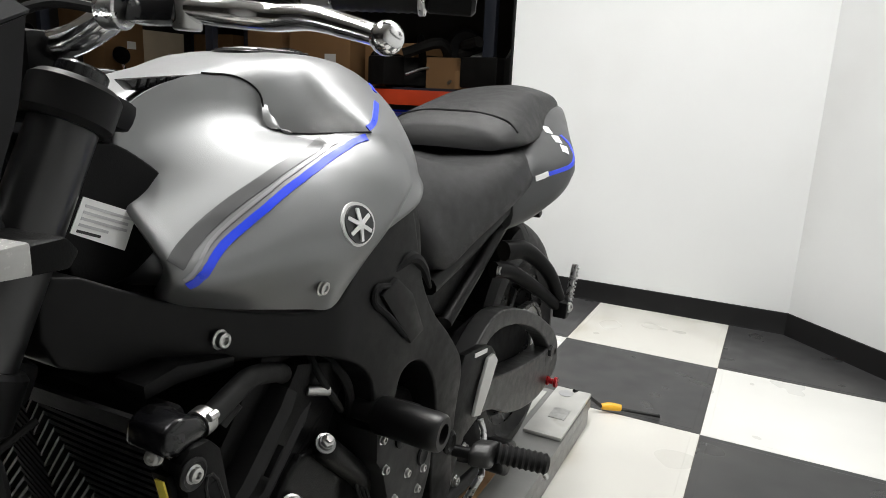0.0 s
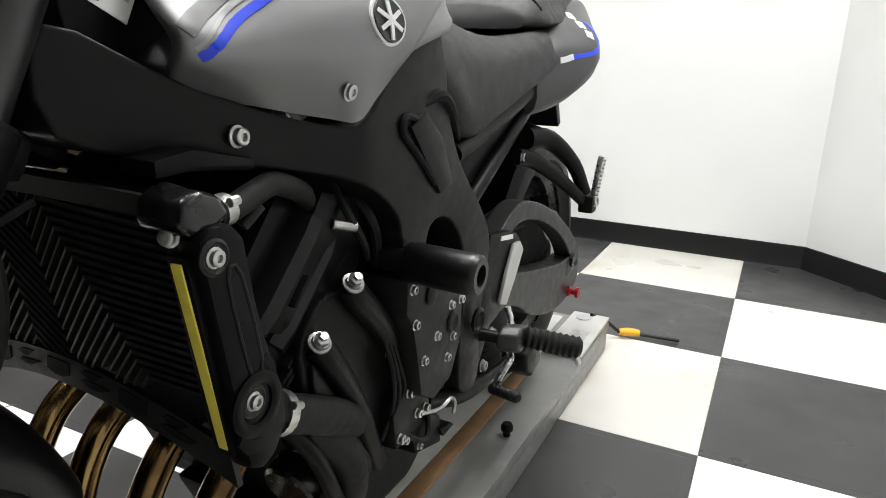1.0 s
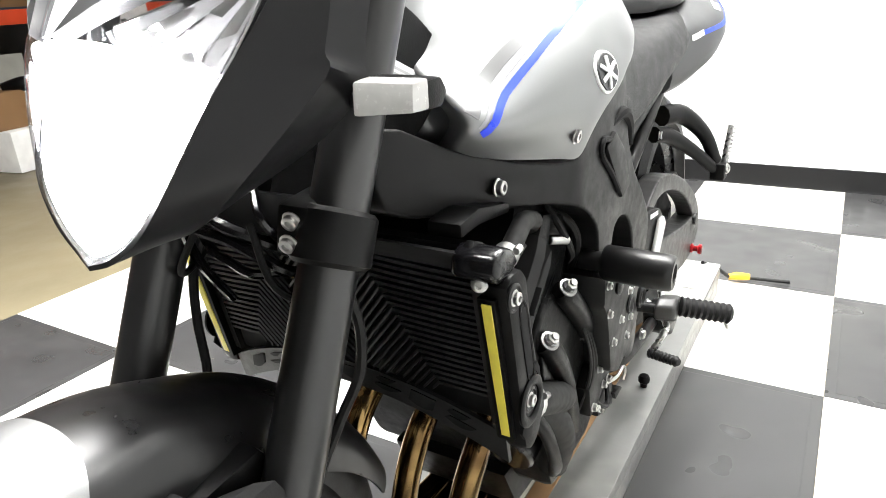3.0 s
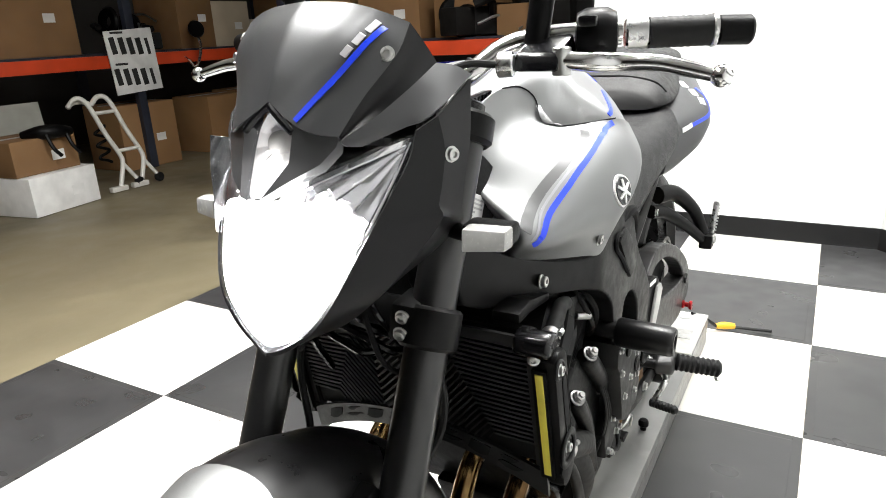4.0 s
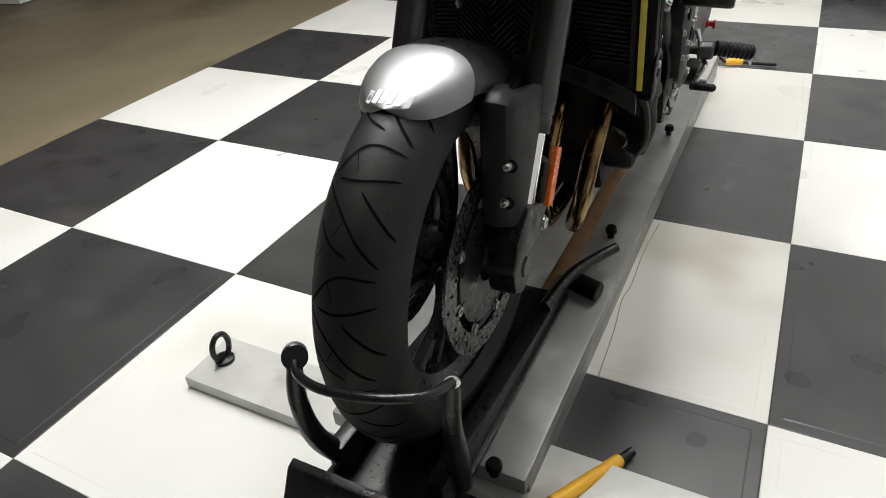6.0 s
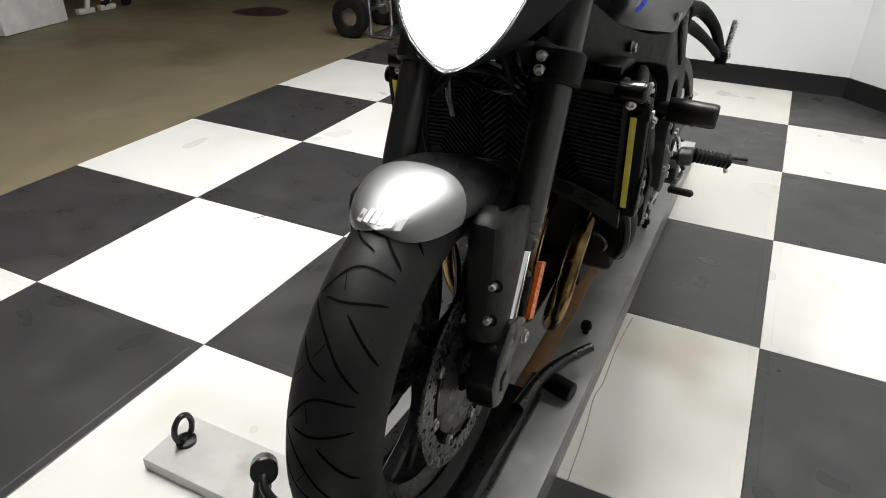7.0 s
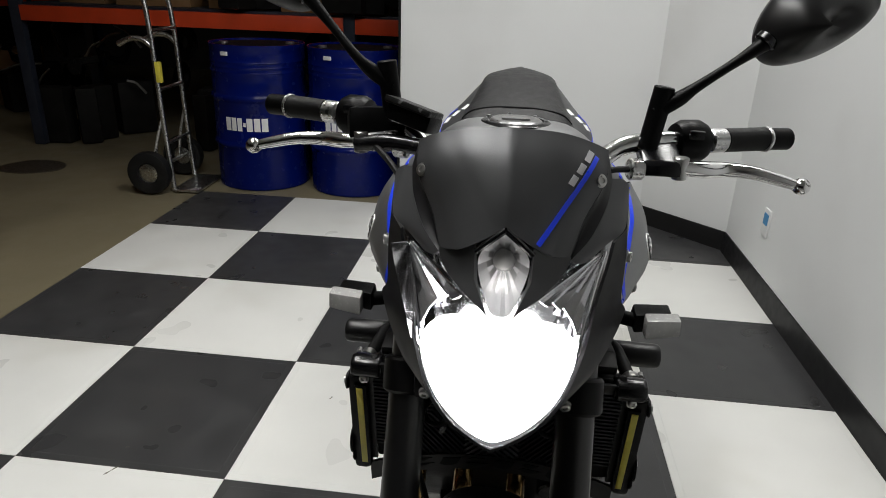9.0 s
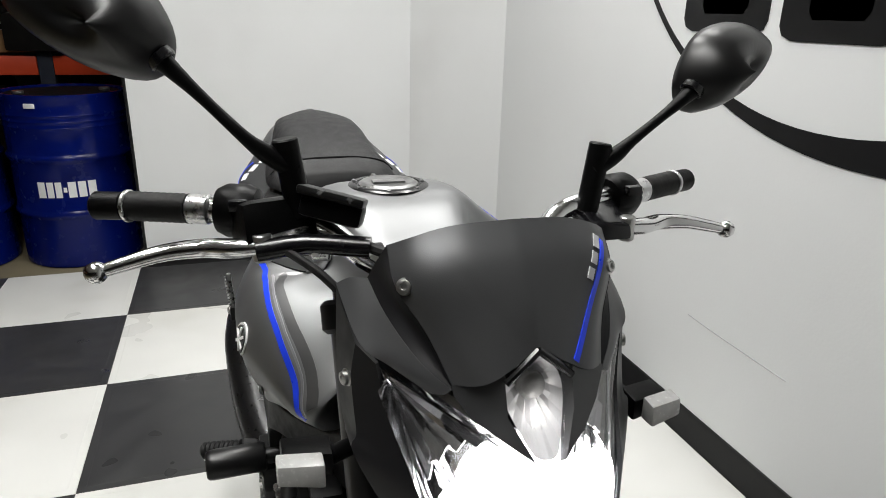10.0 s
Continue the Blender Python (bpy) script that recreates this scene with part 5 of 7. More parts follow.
for s in (1, -1):
    x = 0.105 if s > 0 else -0.116
    g = (lambda b: b if s > 0 else flip(b))
    leg = part("fork_tube", rod(fork_at(x, 0.588), fork_at(x, 1.0), FORK_R, 32), FORK_BLACK, bike, "thick black upper fork tube")
    low, high = fork_at(x, 0.552), fork_at(x, 0.594)
    h = (high - low).length
    part("fork_collar", lathe([(0, 0), (0.0212, 0), (0.0225, 0.002), (0.0225, 0.011), (0.0236, 0.013), (0.0236, 0.021), (0.0226, 0.0225), (0.0226, 0.026), (0.0246, 0.028), (0.0246, h - 0.002), (0.0235, h), (0, h)], low, high - low, 28), FORK_BLACK, leg, "stepped black dust seal")
    part("fork_cap", rod(fork_at(x, 0.995), fork_at(x, 1.016), 0.02, 18), GLOSS_BLACK, leg)
    part("fork_slider", rod(fork_at(x, 0.39), fork_at(x, 0.56), 0.0178, 22), CHROME, leg, "polished inner fork tube")
    part("fork_foot", prism([(-0.862, 0.40), (-0.852, 0.355), (-0.82, 0.338), (-0.785, 0.355), (-0.772, 0.42), (-0.757, 0.46), (-0.80, 0.472), (-0.845, 0.44)], CX + x - 0.022, CX + x + 0.022, 0.008), BLACK_STEEL, leg, "black cast fork foot")
    clamp = part("lower_clamp", rod(fork_at(x, 0.760), fork_at(x, 0.803), 0.0345, 28, 0.004), FRAME_BLACK, leg)
    part("clamp_lug", g(prism([(-0.655, 0.775), (-0.645, 0.815), (-0.60, 0.82), (-0.60, 0.775)], CX + 0.070, CX + 0.104, 0.006)), FRAME_BLACK, clamp)
    for yy, zz in ((-0.6475, 0.8035), (-0.6540, 0.7865)):
        bolt(clamp, B(s * 0.088, yy, zz), (0.15 * s, -1, -0.3), 0.0066, 0.007)
    part("upper_clamp", rod(fork_at(x, 0.972), fork_at(x, 1.004), 0.0345, 28, 0.005), FRAME_BLACK, leg)
    part("reflector", g(box(B(0.128, -0.708, 0.475), (0.009, 0.024, 0.088), 0.002, rot=(-26, 0, 0))), ORANGE, leg, "orange side reflector")
    part("reflector_bracket", g(box(B(0.121, -0.722, 0.470), (0.008, 0.03, 0.06), 0.002, rot=(-26, 0, 0))), BLACK_STEEL, leg)
    bolt(leg, B(s * 0.131, -0.757, 0.424), (s, 0, 0), 0.009, 0.006)
part("lower_triple_clamp", box(B(0, -0.600, 0.784), (0.2, 0.075, 0.038), 0.01, rot=(-26, 0, 0)), FRAME_BLACK, bike)
part("upper_triple_clamp", box(B(0, -0.497, 0.990), (0.22, 0.07, 0.028), 0.01, rot=(-26, 0, 0)), FRAME_BLACK, bike)

# ---- wheels


def wheel(name, c, r, width, rim_r, rim_w, spokes):
    y, z = c
    h = width / 2
    prof = [(rim_r - 0.012, -rim_w / 2), (rim_r + 0.006, -rim_w / 2 - 0.004)]
    steps = 16
    for k in range(steps + 1):
        a = math.pi * (k / steps - 0.5)
        prof.append((rim_r + 0.012 + (r - rim_r - 0.012) * math.cos(a) ** 0.95 if abs(math.cos(a)) > 1e-6 else rim_r + 0.012, h * math.sin(a)))
    prof += [(rim_r + 0.006, rim_w / 2 + 0.004), (rim_r - 0.012, rim_w / 2)]
    w = part(name, lathe([(rim_r - 0.03, -rim_w / 2 + 0.02), (rim_r, -rim_w / 2), (rim_r + 0.006, -rim_w / 2 + 0.002), (rim_r - 0.005, -rim_w / 2 + 0.012), (rim_r - 0.022, 0), (rim_r - 0.005, rim_w / 2 - 0.012), (rim_r + 0.006, rim_w / 2 - 0.002), (rim_r, rim_w / 2), (rim_r - 0.03, rim_w / 2 - 0.02), (rim_r - 0.03, -rim_w / 2 + 0.02)], B(0, y, z), (1, 0, 0), 64), WHEEL_BLACK, bike, "black cast wheel")
    part("hub", lathe([(0, -0.05), (0.03, -0.05), (0.04, -0.03), (0.04, 0.03), (0.03, 0.05), (0, 0.05)], B(0, y, z), (1, 0, 0), 24), WHEEL_BLACK, w)
    for k in range(spokes):
        a = 2 * math.pi * k / spokes + 0.35
        for da in (-0.16, 0.16):
            part("spoke", tube([B(0.0, y + 0.03 * math.cos(a), z + 0.03 * math.sin(a)), B(0.012, y + 0.1 * math.cos(a + da * 0.6), z + 0.1 * math.sin(a + da * 0.6)), B(0.0, y + (rim_r - 0.02) * math.cos(a + da), z + (rim_r - 0.02) * math.sin(a + da))], [0.014, 0.010, 0.012], 8, 3), WHEEL_BLACK, w)
    tyre = part("tyre", lathe(prof, B(0, y, z), (1, 0, 0), 96), RUBBER, w, "black road tyre with angled grooves", 60)
    return w, tyre


front_wheel, front_tyre = wheel("front_wheel", FRONT, 0.298, 0.122, 0.218, 0.09, 5)
rear_wheel, rear_tyre = wheel("rear_wheel", REAR, 0.315, 0.182, 0.218, 0.14, 5)


def tread(tyre, c, r, width, rim_r, pitch_n):
    """Angled grooves cut as thin dark inlays over the crown."""
    y0, z0 = c
    h = width / 2

    def crown(u, th):
        a = math.asin(max(-0.999, min(0.999, u)))
        rr = rim_r + 0.012 + (r - rim_r - 0.012) * math.cos(a) ** 0.95 + 0.0006
        return B(h * u, y0 + rr * math.cos(th), z0 + rr * math.sin(th))

    lines = [([(-0.72, 0.02), (-0.29, -0.09), (0.08, -0.125), (0.61, -0.12)], 0.0033), ([(-0.26, -0.085), (-0.13, -0.013)], 0.003),
             ([(-0.49, 0.026), (-0.10, 0.032), (0.29, 0.015), (0.65, -0.013)], 0.0033), ([(-0.78, 0.035), (-0.14, 0.18), (0.22, 0.27), (0.61, 0.35)], 0.0035),
             ([(-0.12, 0.195), (-0.32, 0.26)], 0.003), ([(-0.72, 0.195), (-0.35, 0.285), (0.08, 0.33)], 0.0033),
             ([(0.09, 0.07), (0.45, 0.15), (0.76, 0.227)], 0.0033), ([(-0.53, 0.31), (-0.71, 0.36)], 0.003), ([(0.57, 0.13), (0.90, 0.097)], 0.003)]
    bm = bmesh.new()
    for k in range(pitch_n):
        th0 = 2.281 + 2 * math.pi * k / pitch_n
        for off in (th0,):
            for pts, wd in lines:
                path = spline([(u + 0.1, off + t, 0) for u, t in pts], 4)
                rows = []
                for i, p in enumerate(path):
                    q0, q1 = path[max(i - 1, 0)], path[min(i + 1, len(path) - 1)]
                    d = Vector(((q1.x - q0.x) * h, (q1.y - q0.y) * r, 0)).normalized()
                    n = Vector((-d.y, d.x, 0)) * wd / 2 * (0.35 if i in (0, len(path) - 1) else 1)
                    rows.append([crown(p.x + n.x / h, p.y + n.y / r), crown(p.x - n.x / h, p.y - n.y / r)])
                vs = [[bm.verts.new(v) for v in row] for row in rows]
                for a, b in zip(vs, vs[1:]):
                    bm.faces.new((a[0], a[1], b[1], b[0]))
    bmesh.ops.recalc_face_normals(bm, faces=bm.faces)
    o = part("tread", bm, GROOVE, tyre.parent)
    return tagged(o, kind="stuff")


tread(front_tyre, FRONT, 0.298, 0.122, 0.218, 12)
tread(rear_tyre, REAR, 0.315, 0.182, 0.218, 12)

for s in (1, -1):
    y, z = FRONT
    d = part("brake_disc", lathe([(0.114, -0.0025), (0.148, -0.0025), (0.149, 0), (0.148, 0.0025), (0.114, 0.0025), (0.114, -0.0025)], B(s * 0.068, y, z), (1, 0, 0), 64), DISC_STEEL, front_wheel, "drilled steel brake disc")
    part("disc_carrier", lathe([(0.035, -0.004), (0.075, -0.004), (0.098, -0.002), (0.098, 0.002), (0.075, 0.004), (0.035, 0.004), (0.035, -0.004)], B(s * 0.066, y, z), (1, 0, 0), 40), WHEEL_BLACK, d)
    for k in range(8):
        a = 2 * math.pi * k / 8 + 0.2
        bolt(d, B(s * 0.0675, y + 0.108 * math.cos(a), z + 0.108 * math.sin(a)), (s, 0, 0), 0.0075, 0.005)
        part("carrier_arm", rod(B(s * 0.066, y + 0.09 * math.cos(a), z + 0.09 * math.sin(a)), B(s * 0.066, y + 0.118 * math.cos(a), z + 0.118 * math.sin(a)), 0.0045, 8), WHEEL_BLACK, d)
    holes = bmesh.new()
    for k in range(40):
        a = 2 * math.pi * k / 40
        rr = 0.118 + 0.011 * (k % 3)
        lathe([(0, 0), (0.003, 0), (0.003, 0.0006), (0, 0.0006)], B(s * 0.0705, y + rr * math.cos(a), z + rr * math.sin(a)), (s, 0, 0), 8, holes)
    tagged(part("disc_holes", holes, GROOVE, d), kind="stuff")
    part("caliper", prism([(-0.775, 0.36), (-0.71, 0.37), (-0.68, 0.42), (-0.68, 0.49), (-0.72, 0.52), (-0.755, 0.49), (-0.765, 0.42)], CX + s * 0.045 - 0.0 if s > 0 else CX - 0.115, CX + 0.115 if s > 0 else CX - 0.045, 0.01), BLACK_STEEL, bike, "black brake caliper")
    part("axle_nut", rod(B(s * 0.12, y, z), B(s * 0.130, y, z), 0.018, 6), BLACK_STEEL, front_wheel)
    part("brake_line", tube([B(s * 0.095, -0.73, 0.47), B(s * 0.074, -0.655, 0.535), B(s * 0.09, -0.625, 0.60), B(s * 0.109, -0.61, 0.655), B(s * 0.103, -0.605, 0.715), B(s * 0.06, -0.61, 0.775)], 0.0052, 8, 5), HOSE, bike, "black rubber brake hose")

# ---- front fender


def fender_shell(front, out=0.0):
    """The rounded nose over the tyre with an even lower lip, or the long half behind it."""
    y0, z0 = FRONT
    rings = []
    n = 24
    for k in range(n + 1):
        ring = []
        for j in range(21):
            u = -1 + 2 * j / 20
            joint = 0.246 - 0.078 * u * u
            t = joint * k / n if front else joint - 0.008 + (1.008 - joint) * k / n
            th = radians(115 - 95 * t)
            w = 0.0745 * math.sqrt(max(0.0, 1 - (1 - min(1.0, t / 0.26)) ** 2.2)) + 0.004 + 2 * out
            crown = 0.3045 + 0.009 * math.sin(math.pi * min(1, t / 0.45)) + out
            drop = (0.62 if front else 0.62 + 0.6 * min(1, max(0, t - 0.2) / 0.3)) * w * abs(u) ** 2.4
            ring.append(B(w * math.sin(u * math.pi / 2), y0 + crown * math.cos(th) - drop * 0.3 * math.cos(th), z0 + crown * math.sin(th) - drop * math.sin(th)))
        rings.append(ring)
    bm = bmesh.new()
    skin(bm, rings, closed=False, caps=False)
    fix(bm)
    if sum(f.normal.z * f.calc_area() for f in bm.faces) < 0:
        bmesh.ops.reverse_faces(bm, faces=bm.faces)
    return thicken(bm, 0.004)


fender = part("front_fender", fender_shell(True), TANK_GREY, bike, "satin dark grey front fender", 55)
part("rear_fender_half", fender_shell(False, -0.0015), FENDER_BLACK, fender, "black rear half of the fender", 55)


def fork_guard():
    """A plastic shield in front of the polished fork tube, open behind it."""
    rings = []
    for z, f in ((0.456, 1), (0.462, 1), (0.50, 1), (0.55, 1), (0.60, 1), (0.622, 0.985), (0.634, 0.90), (0.641, 0.68), (0.644, 0.38), (0.645, 0.05)):
        back = -0.683 + (min(z, 0.60) - 0.65) * 0.476 - 0.021
        outline = [(0.064, -0.792), (0.067, -0.824), (0.074, -0.837), (0.094, -0.838), (0.112, -0.831), (0.1185, (back - 0.831) / 2), (0.119, back)]
        ring = spline([(0.095 + (x - 0.095) * f, -0.795 + (y + 0.795) * f, z) for x, y in outline], 3)
        n = len(ring) - 1
        rings.append([(p.x, p.y, p.z - (0.010 * max(0.0, (i / n - 0.5) / 0.5) if z >= 0.60 else 0)) for i, p in enumerate(ring)])
    bm = bmesh.new()
    skin(bm, [[B(*p) for p in ring] for ring in rings], closed=False, caps=False)
    fix(bm)
    if sum(f.normal.y * f.calc_area() for f in bm.faces) > 0:
        bmesh.ops.reverse_faces(bm, faces=bm.faces)
    return thicken(bm, 0.004)


for s, bm in sided(fork_guard):
    shield = part("fork_guard", bm, SHIELD, fender, "matte black plastic fork guard", 30)
    for xx, yy, zz in ((0.108, -0.8335, 0.550), (0.104, -0.8355, 0.4955)):
        bolt(shield, B(s * xx, yy, zz), (0.12 * s, -1, 0.1), 0.0048, 0.009)
        # black ring draws the shade beside the bolt head
        part("bolt_shade", lathe([(0.0055, 0), (0.0095, 0), (0.0095, 0.0012), (0.0055, 0.0012), (0.0055, 0)], B(s * (xx + 0.004), yy + 0.001, zz), (0.12 * s, -1, 0.1), 16), RAD_CORE, shield)
    part("fender_stay", (lambda b: b if s > 0 else flip(b))(prism([(-0.80, 0.60), (-0.80, 0.628), (-0.72, 0.635), (-0.70, 0.60)], CX + 0.056, CX + 0.090, 0.006)), PLASTIC, fender)
fender_tree = bvh(fender)
for k in range(6):
    # the maker's name as plain light blocks on the nose
    u = -0.0262 + 0.0105 * k
    b = bmesh.new()
    rows = []
    for uu in (u - 0.0036, u + 0.0036):
        row = []
        for zz, lean in ((0.6625 - 5.5 * u * u, -0.0012), (0.6725 - 5.5 * u * u, 0.0012)):
            hit = fender_tree.ray_cast(B(uu + lean, -1.2, zz), Vector((0, 1, 0)))
            row.append((hit[0] if hit[0] else B(uu, -0.94, zz)) + Vector((0, -0.0006, 0.0006)))
        rows.append([row[0], row[1], row[1] + Vector((0, 0.002, 0)), row[0] + Vector((0, 0.002, 0))])
    skin(b, rows)
    part("lettering_bar", fix(b), FENDER_PRINT, fender, "pale lettering block")

# ---- headlight and nose


def mirrored_skin(rows, material, name, parent, label="", nu=4, nv=3, thick=0.003, warp=None):
    """A shell from half rows of points (x >= 0, inner point first) mirrored over the middle plane."""
    rings = []
    for row in rows:
        half = spline(row, nu)
        rings.append([Vector((-p[0], p[1], p[2])) for p in reversed(half)] + half[1:] if abs(half[0][0]) < 1e-6 else half)
    cols = [spline([r[i] for r in rings], nv) for i in range(len(rings[0]))]
    rings = [[B(*(warp(*c[k]) if warp else c[k])) for c in cols] for k in range(len(cols[0]))]
    bm = bmesh.new()
    skin(bm, rings, closed=False, caps=False)
    fix(bm)
    bmesh.ops.solidify(bm, geom=bm.faces[:], thickness=thick)
    return part(name, fix(bm), material, parent, label, 55)


def screen_crease(x, y, z):
    """The middle of the screen stands proud between two creases that meet at the lamp."""
    return (x, y - 0.13 * max(0.0, 0.010 + (z - 1.035) * 0.75 - abs(x)), z)


screen = mirrored_skin([
    [(0, -0.643, 1.130), (0.05, -0.643, 1.126), (0.085, -0.639, 1.116), (0.106, -0.625, 1.105)],
    [(0, -0.672, 1.105), (0.05, -0.672, 1.099), (0.085, -0.665, 1.088), (0.104, -0.650, 1.076)],
    [(0, -0.698, 1.072), (0.035, -0.699, 1.063), (0.065, -0.692, 1.050), (0.083, -0.678, 1.040)],
    [(0, -0.717, 1.040), (0.022, -0.723, 1.026), (0.047, -0.722, 1.013), (0.070, -0.705, 1.006)],
], SCREEN_GREY, "flyscreen", bike, "satin dark grey flyscreen", 8, 10, 0.003, screen_crease)


def screen_flank():
    rows = [
        [(0.106, -0.6255, 1.105), (0.112, -0.610, 1.085), (0.118, -0.599, 1.066)],
        [(0.104, -0.6505, 1.076), (0.103, -0.640, 1.060), (0.110, -0.639, 1.045)],
        [(0.083, -0.6785, 1.040), (0.084, -0.674, 1.030), (0.092, -0.679, 1.020)],
        [(0.070, -0.7055, 1.006), (0.070, -0.703, 1.0045), (0.071, -0.705, 1.003)],
    ]
    rr = [spline(r, 3) for r in rows]
    cols = [spline([r[i] for r in rr], 4) for i in range(len(rr[0]))]
    bm = bmesh.new()
    skin(bm, [[B(*c[k]) for c in cols] for k in range(len(cols[0]))], closed=False, caps=False)
    fix(bm)
    return thicken(bm, 0.003)


for s, bm in sided(screen_flank):
    part("screen_flank", bm, COWL_DARK, screen, "", 50)
for s in (1, -1):
    bolt(screen, B(s * 0.0975, -0.6565, 1.078), (s * 0.5, -0.8, 0.35), 0.006, 0.004)
screen_tree = bvh(screen)


def on_front(tree, x, z, lift):
    hit = tree.ray_cast(B(x, -1.2, z), Vector((0, 1, 0)))
    return None if hit[0] is None else hit[0] + Vector((0, -lift, lift * 0.6))


def front_band(tree, path, width, lift=0.0012, res=5):
    pts = spline([(x, 0, z) for x, z in path], res)
    bm, rings = bmesh.new(), []
    for i, p in enumerate(pts):
        d = (pts[min(i + 1, len(pts) - 1)] - pts[max(i - 1, 0)]).normalized()
        n = Vector((-d.z, 0, d.x)) * width / 2
        row = [on_front(tree, (p + n * k).x, (p + n * k).z, lift) for k in (-1, 0, 1)]
        if None not in row:
            rings.append(row + [q + Vector((0, 0.002, 0)) for q in reversed(row)])
    if len(rings) > 1:
        skin(bm, rings)
    return fix(bm)


part("stripe", front_band(screen_tree, [(0.034, 1.0225), (0.055, 1.050), (0.075, 1.077), (0.092, 1.101)], 0.0055), BLUE, screen, "blue stripe")
for k in range(3):
    t, h = 0.0670 + 0.0080 * k, 1.0815 + 0.0105 * k
    part("lettering_bar", front_band(screen_tree, [(t - 0.0025, h - 0.004), (t + 0.0025, h + 0.004)], 0.0070, 0.0012, 2), GREY_DECAL, screen, "pale lettering block")

# ---- headlight, position lamp and nose cowl


def clear(name):
    m = bpy.data.materials.new(name)
    m.use_nodes = True
    nt = m.node_tree
    nt.nodes.remove(nt.nodes["Principled BSDF"])
    lw = nt.nodes.new("ShaderNodeLayerWeight")
    power = nt.nodes.new("ShaderNodeMath")
    power.operation = "POWER"
    power.inputs[1].default_value = 4.0
    nt.links.new(lw.outputs["Facing"], power.inputs[0])
    fr = nt.nodes.new("ShaderNodeMapRange")
    fr.inputs[3].default_value, fr.inputs[4].default_value = 0.035, 0.6
    nt.links.new(power.outputs[0], fr.inputs[0])
    tr = nt.nodes.new("ShaderNodeBsdfTransparent")
    tr.inputs[0].default_value = (0.97, 0.97, 0.98, 1)
    gl = nt.nodes.new("ShaderNodeBsdfGlossy")
    gl.inputs["Roughness"].default_value = 0.04
    mx = nt.nodes.new("ShaderNodeMixShader")
    nt.links.new(fr.outputs[0], mx.inputs[0])
    nt.links.new(tr.outputs[0], mx.inputs[1])
    nt.links.new(gl.outputs[0], mx.inputs[2])
    nt.links.new(mx.outputs[0], nt.nodes["Material Output"].inputs[0])
    return m


LENS = clear("clear_polycarbonate")
REFLECT = mat("faceted_reflector_chrome", (0.85, 0.85, 0.86), 0.12, 1.0, 0.05, 30)
LENS_ROWS = [
    [(0, -0.757, 0.953), (0.03, -0.743, 0.964), (0.06, -0.718, 0.977), (0.09, -0.686, 0.991), (0.119, -0.655, 1.003)],
    [(0, -0.760, 0.935), (0.035, -0.752, 0.939), (0.062, -0.735, 0.945), (0.087, -0.708, 0.951), (0.107, -0.676, 0.957)],
    [(0, -0.768, 0.890), (0.028, -0.765, 0.891), (0.052, -0.754, 0.893), (0.073, -0.739, 0.896), (0.090, -0.722, 0.900)],
    [(0, -0.770, 0.845), (0.020, -0.768, 0.846), (0.038, -0.763, 0.848), (0.056, -0.756, 0.851), (0.072, -0.747, 0.855)],
    [(0, -0.768, 0.812), (0.012, -0.766, 0.813), (0.024, -0.763, 0.815), (0.036, -0.760, 0.818), (0.048, -0.756, 0.822)],
    [(0, -0.766, 0.797), (0.004, -0.765, 0.7975), (0.008, -0.764, 0.798), (0.012, -0.763, 0.799), (0.018, -0.761, 0.801)],
]


def shifted(rows, dy, f=1.0, cz=0.9):
    return [[(x * f, y + dy, cz + (z - cz) * f) for x, y, z in row] for row in rows]


headlight = mirrored_skin(shifted(LENS_ROWS, 0.045, 0.99), REFLECT, "headlight", bike, "headlight with a chrome reflector, lit", 3, 3, 0.003)
lens = mirrored_skin(LENS_ROWS, LENS, "headlight_lens", headlight, "clear headlight lens", 4, 4, 0.0025)
lens.visible_shadow = False
# pleated bright reflectors that fan out from the upper corner of the lens to the bowl
for s in (1, -1):
    corner = Vector((0.112, -0.648, 0.992))
    foot = spline([(0.034, -0.728, 0.956), (0.058, -0.716, 0.950), (0.078, -0.704, 0.932), (0.088, -0.702, 0.905), (0.086, -0.712, 0.884)], 3)
    bm = bmesh.new()
    rings = []
    for i, p in enumerate(foot):
        deep = Vector((-0.004, 0.016, 0.004)) if i % 2 else Vector((0, 0, 0))
        line = [p.lerp(corner, t) + deep * (1 - t) * (1 if j else 0.6) for j, t in enumerate((0.0, 0.3, 0.6, 0.96))]
        rings.append([B(s * q.x, q.y, q.z) for q in line])
    skin(bm, rings, closed=False, caps=False)
    fix(bm)
    bmesh.ops.solidify(bm, geom=bm.faces[:], thickness=0.0015)
    part("side_reflector", fix(bm), REFLECT, headlight, "pleated bright side reflector", 10)
    part("reflector_rim", tube([B(s * x, y, z) for x, y, z in [(0.114, -0.650, 0.994), (0.103, -0.672, 0.955), (0.088, -0.712, 0.90), (0.070, -0.738, 0.857)]], 0.0022, 8, 4), REFLECT, headlight)
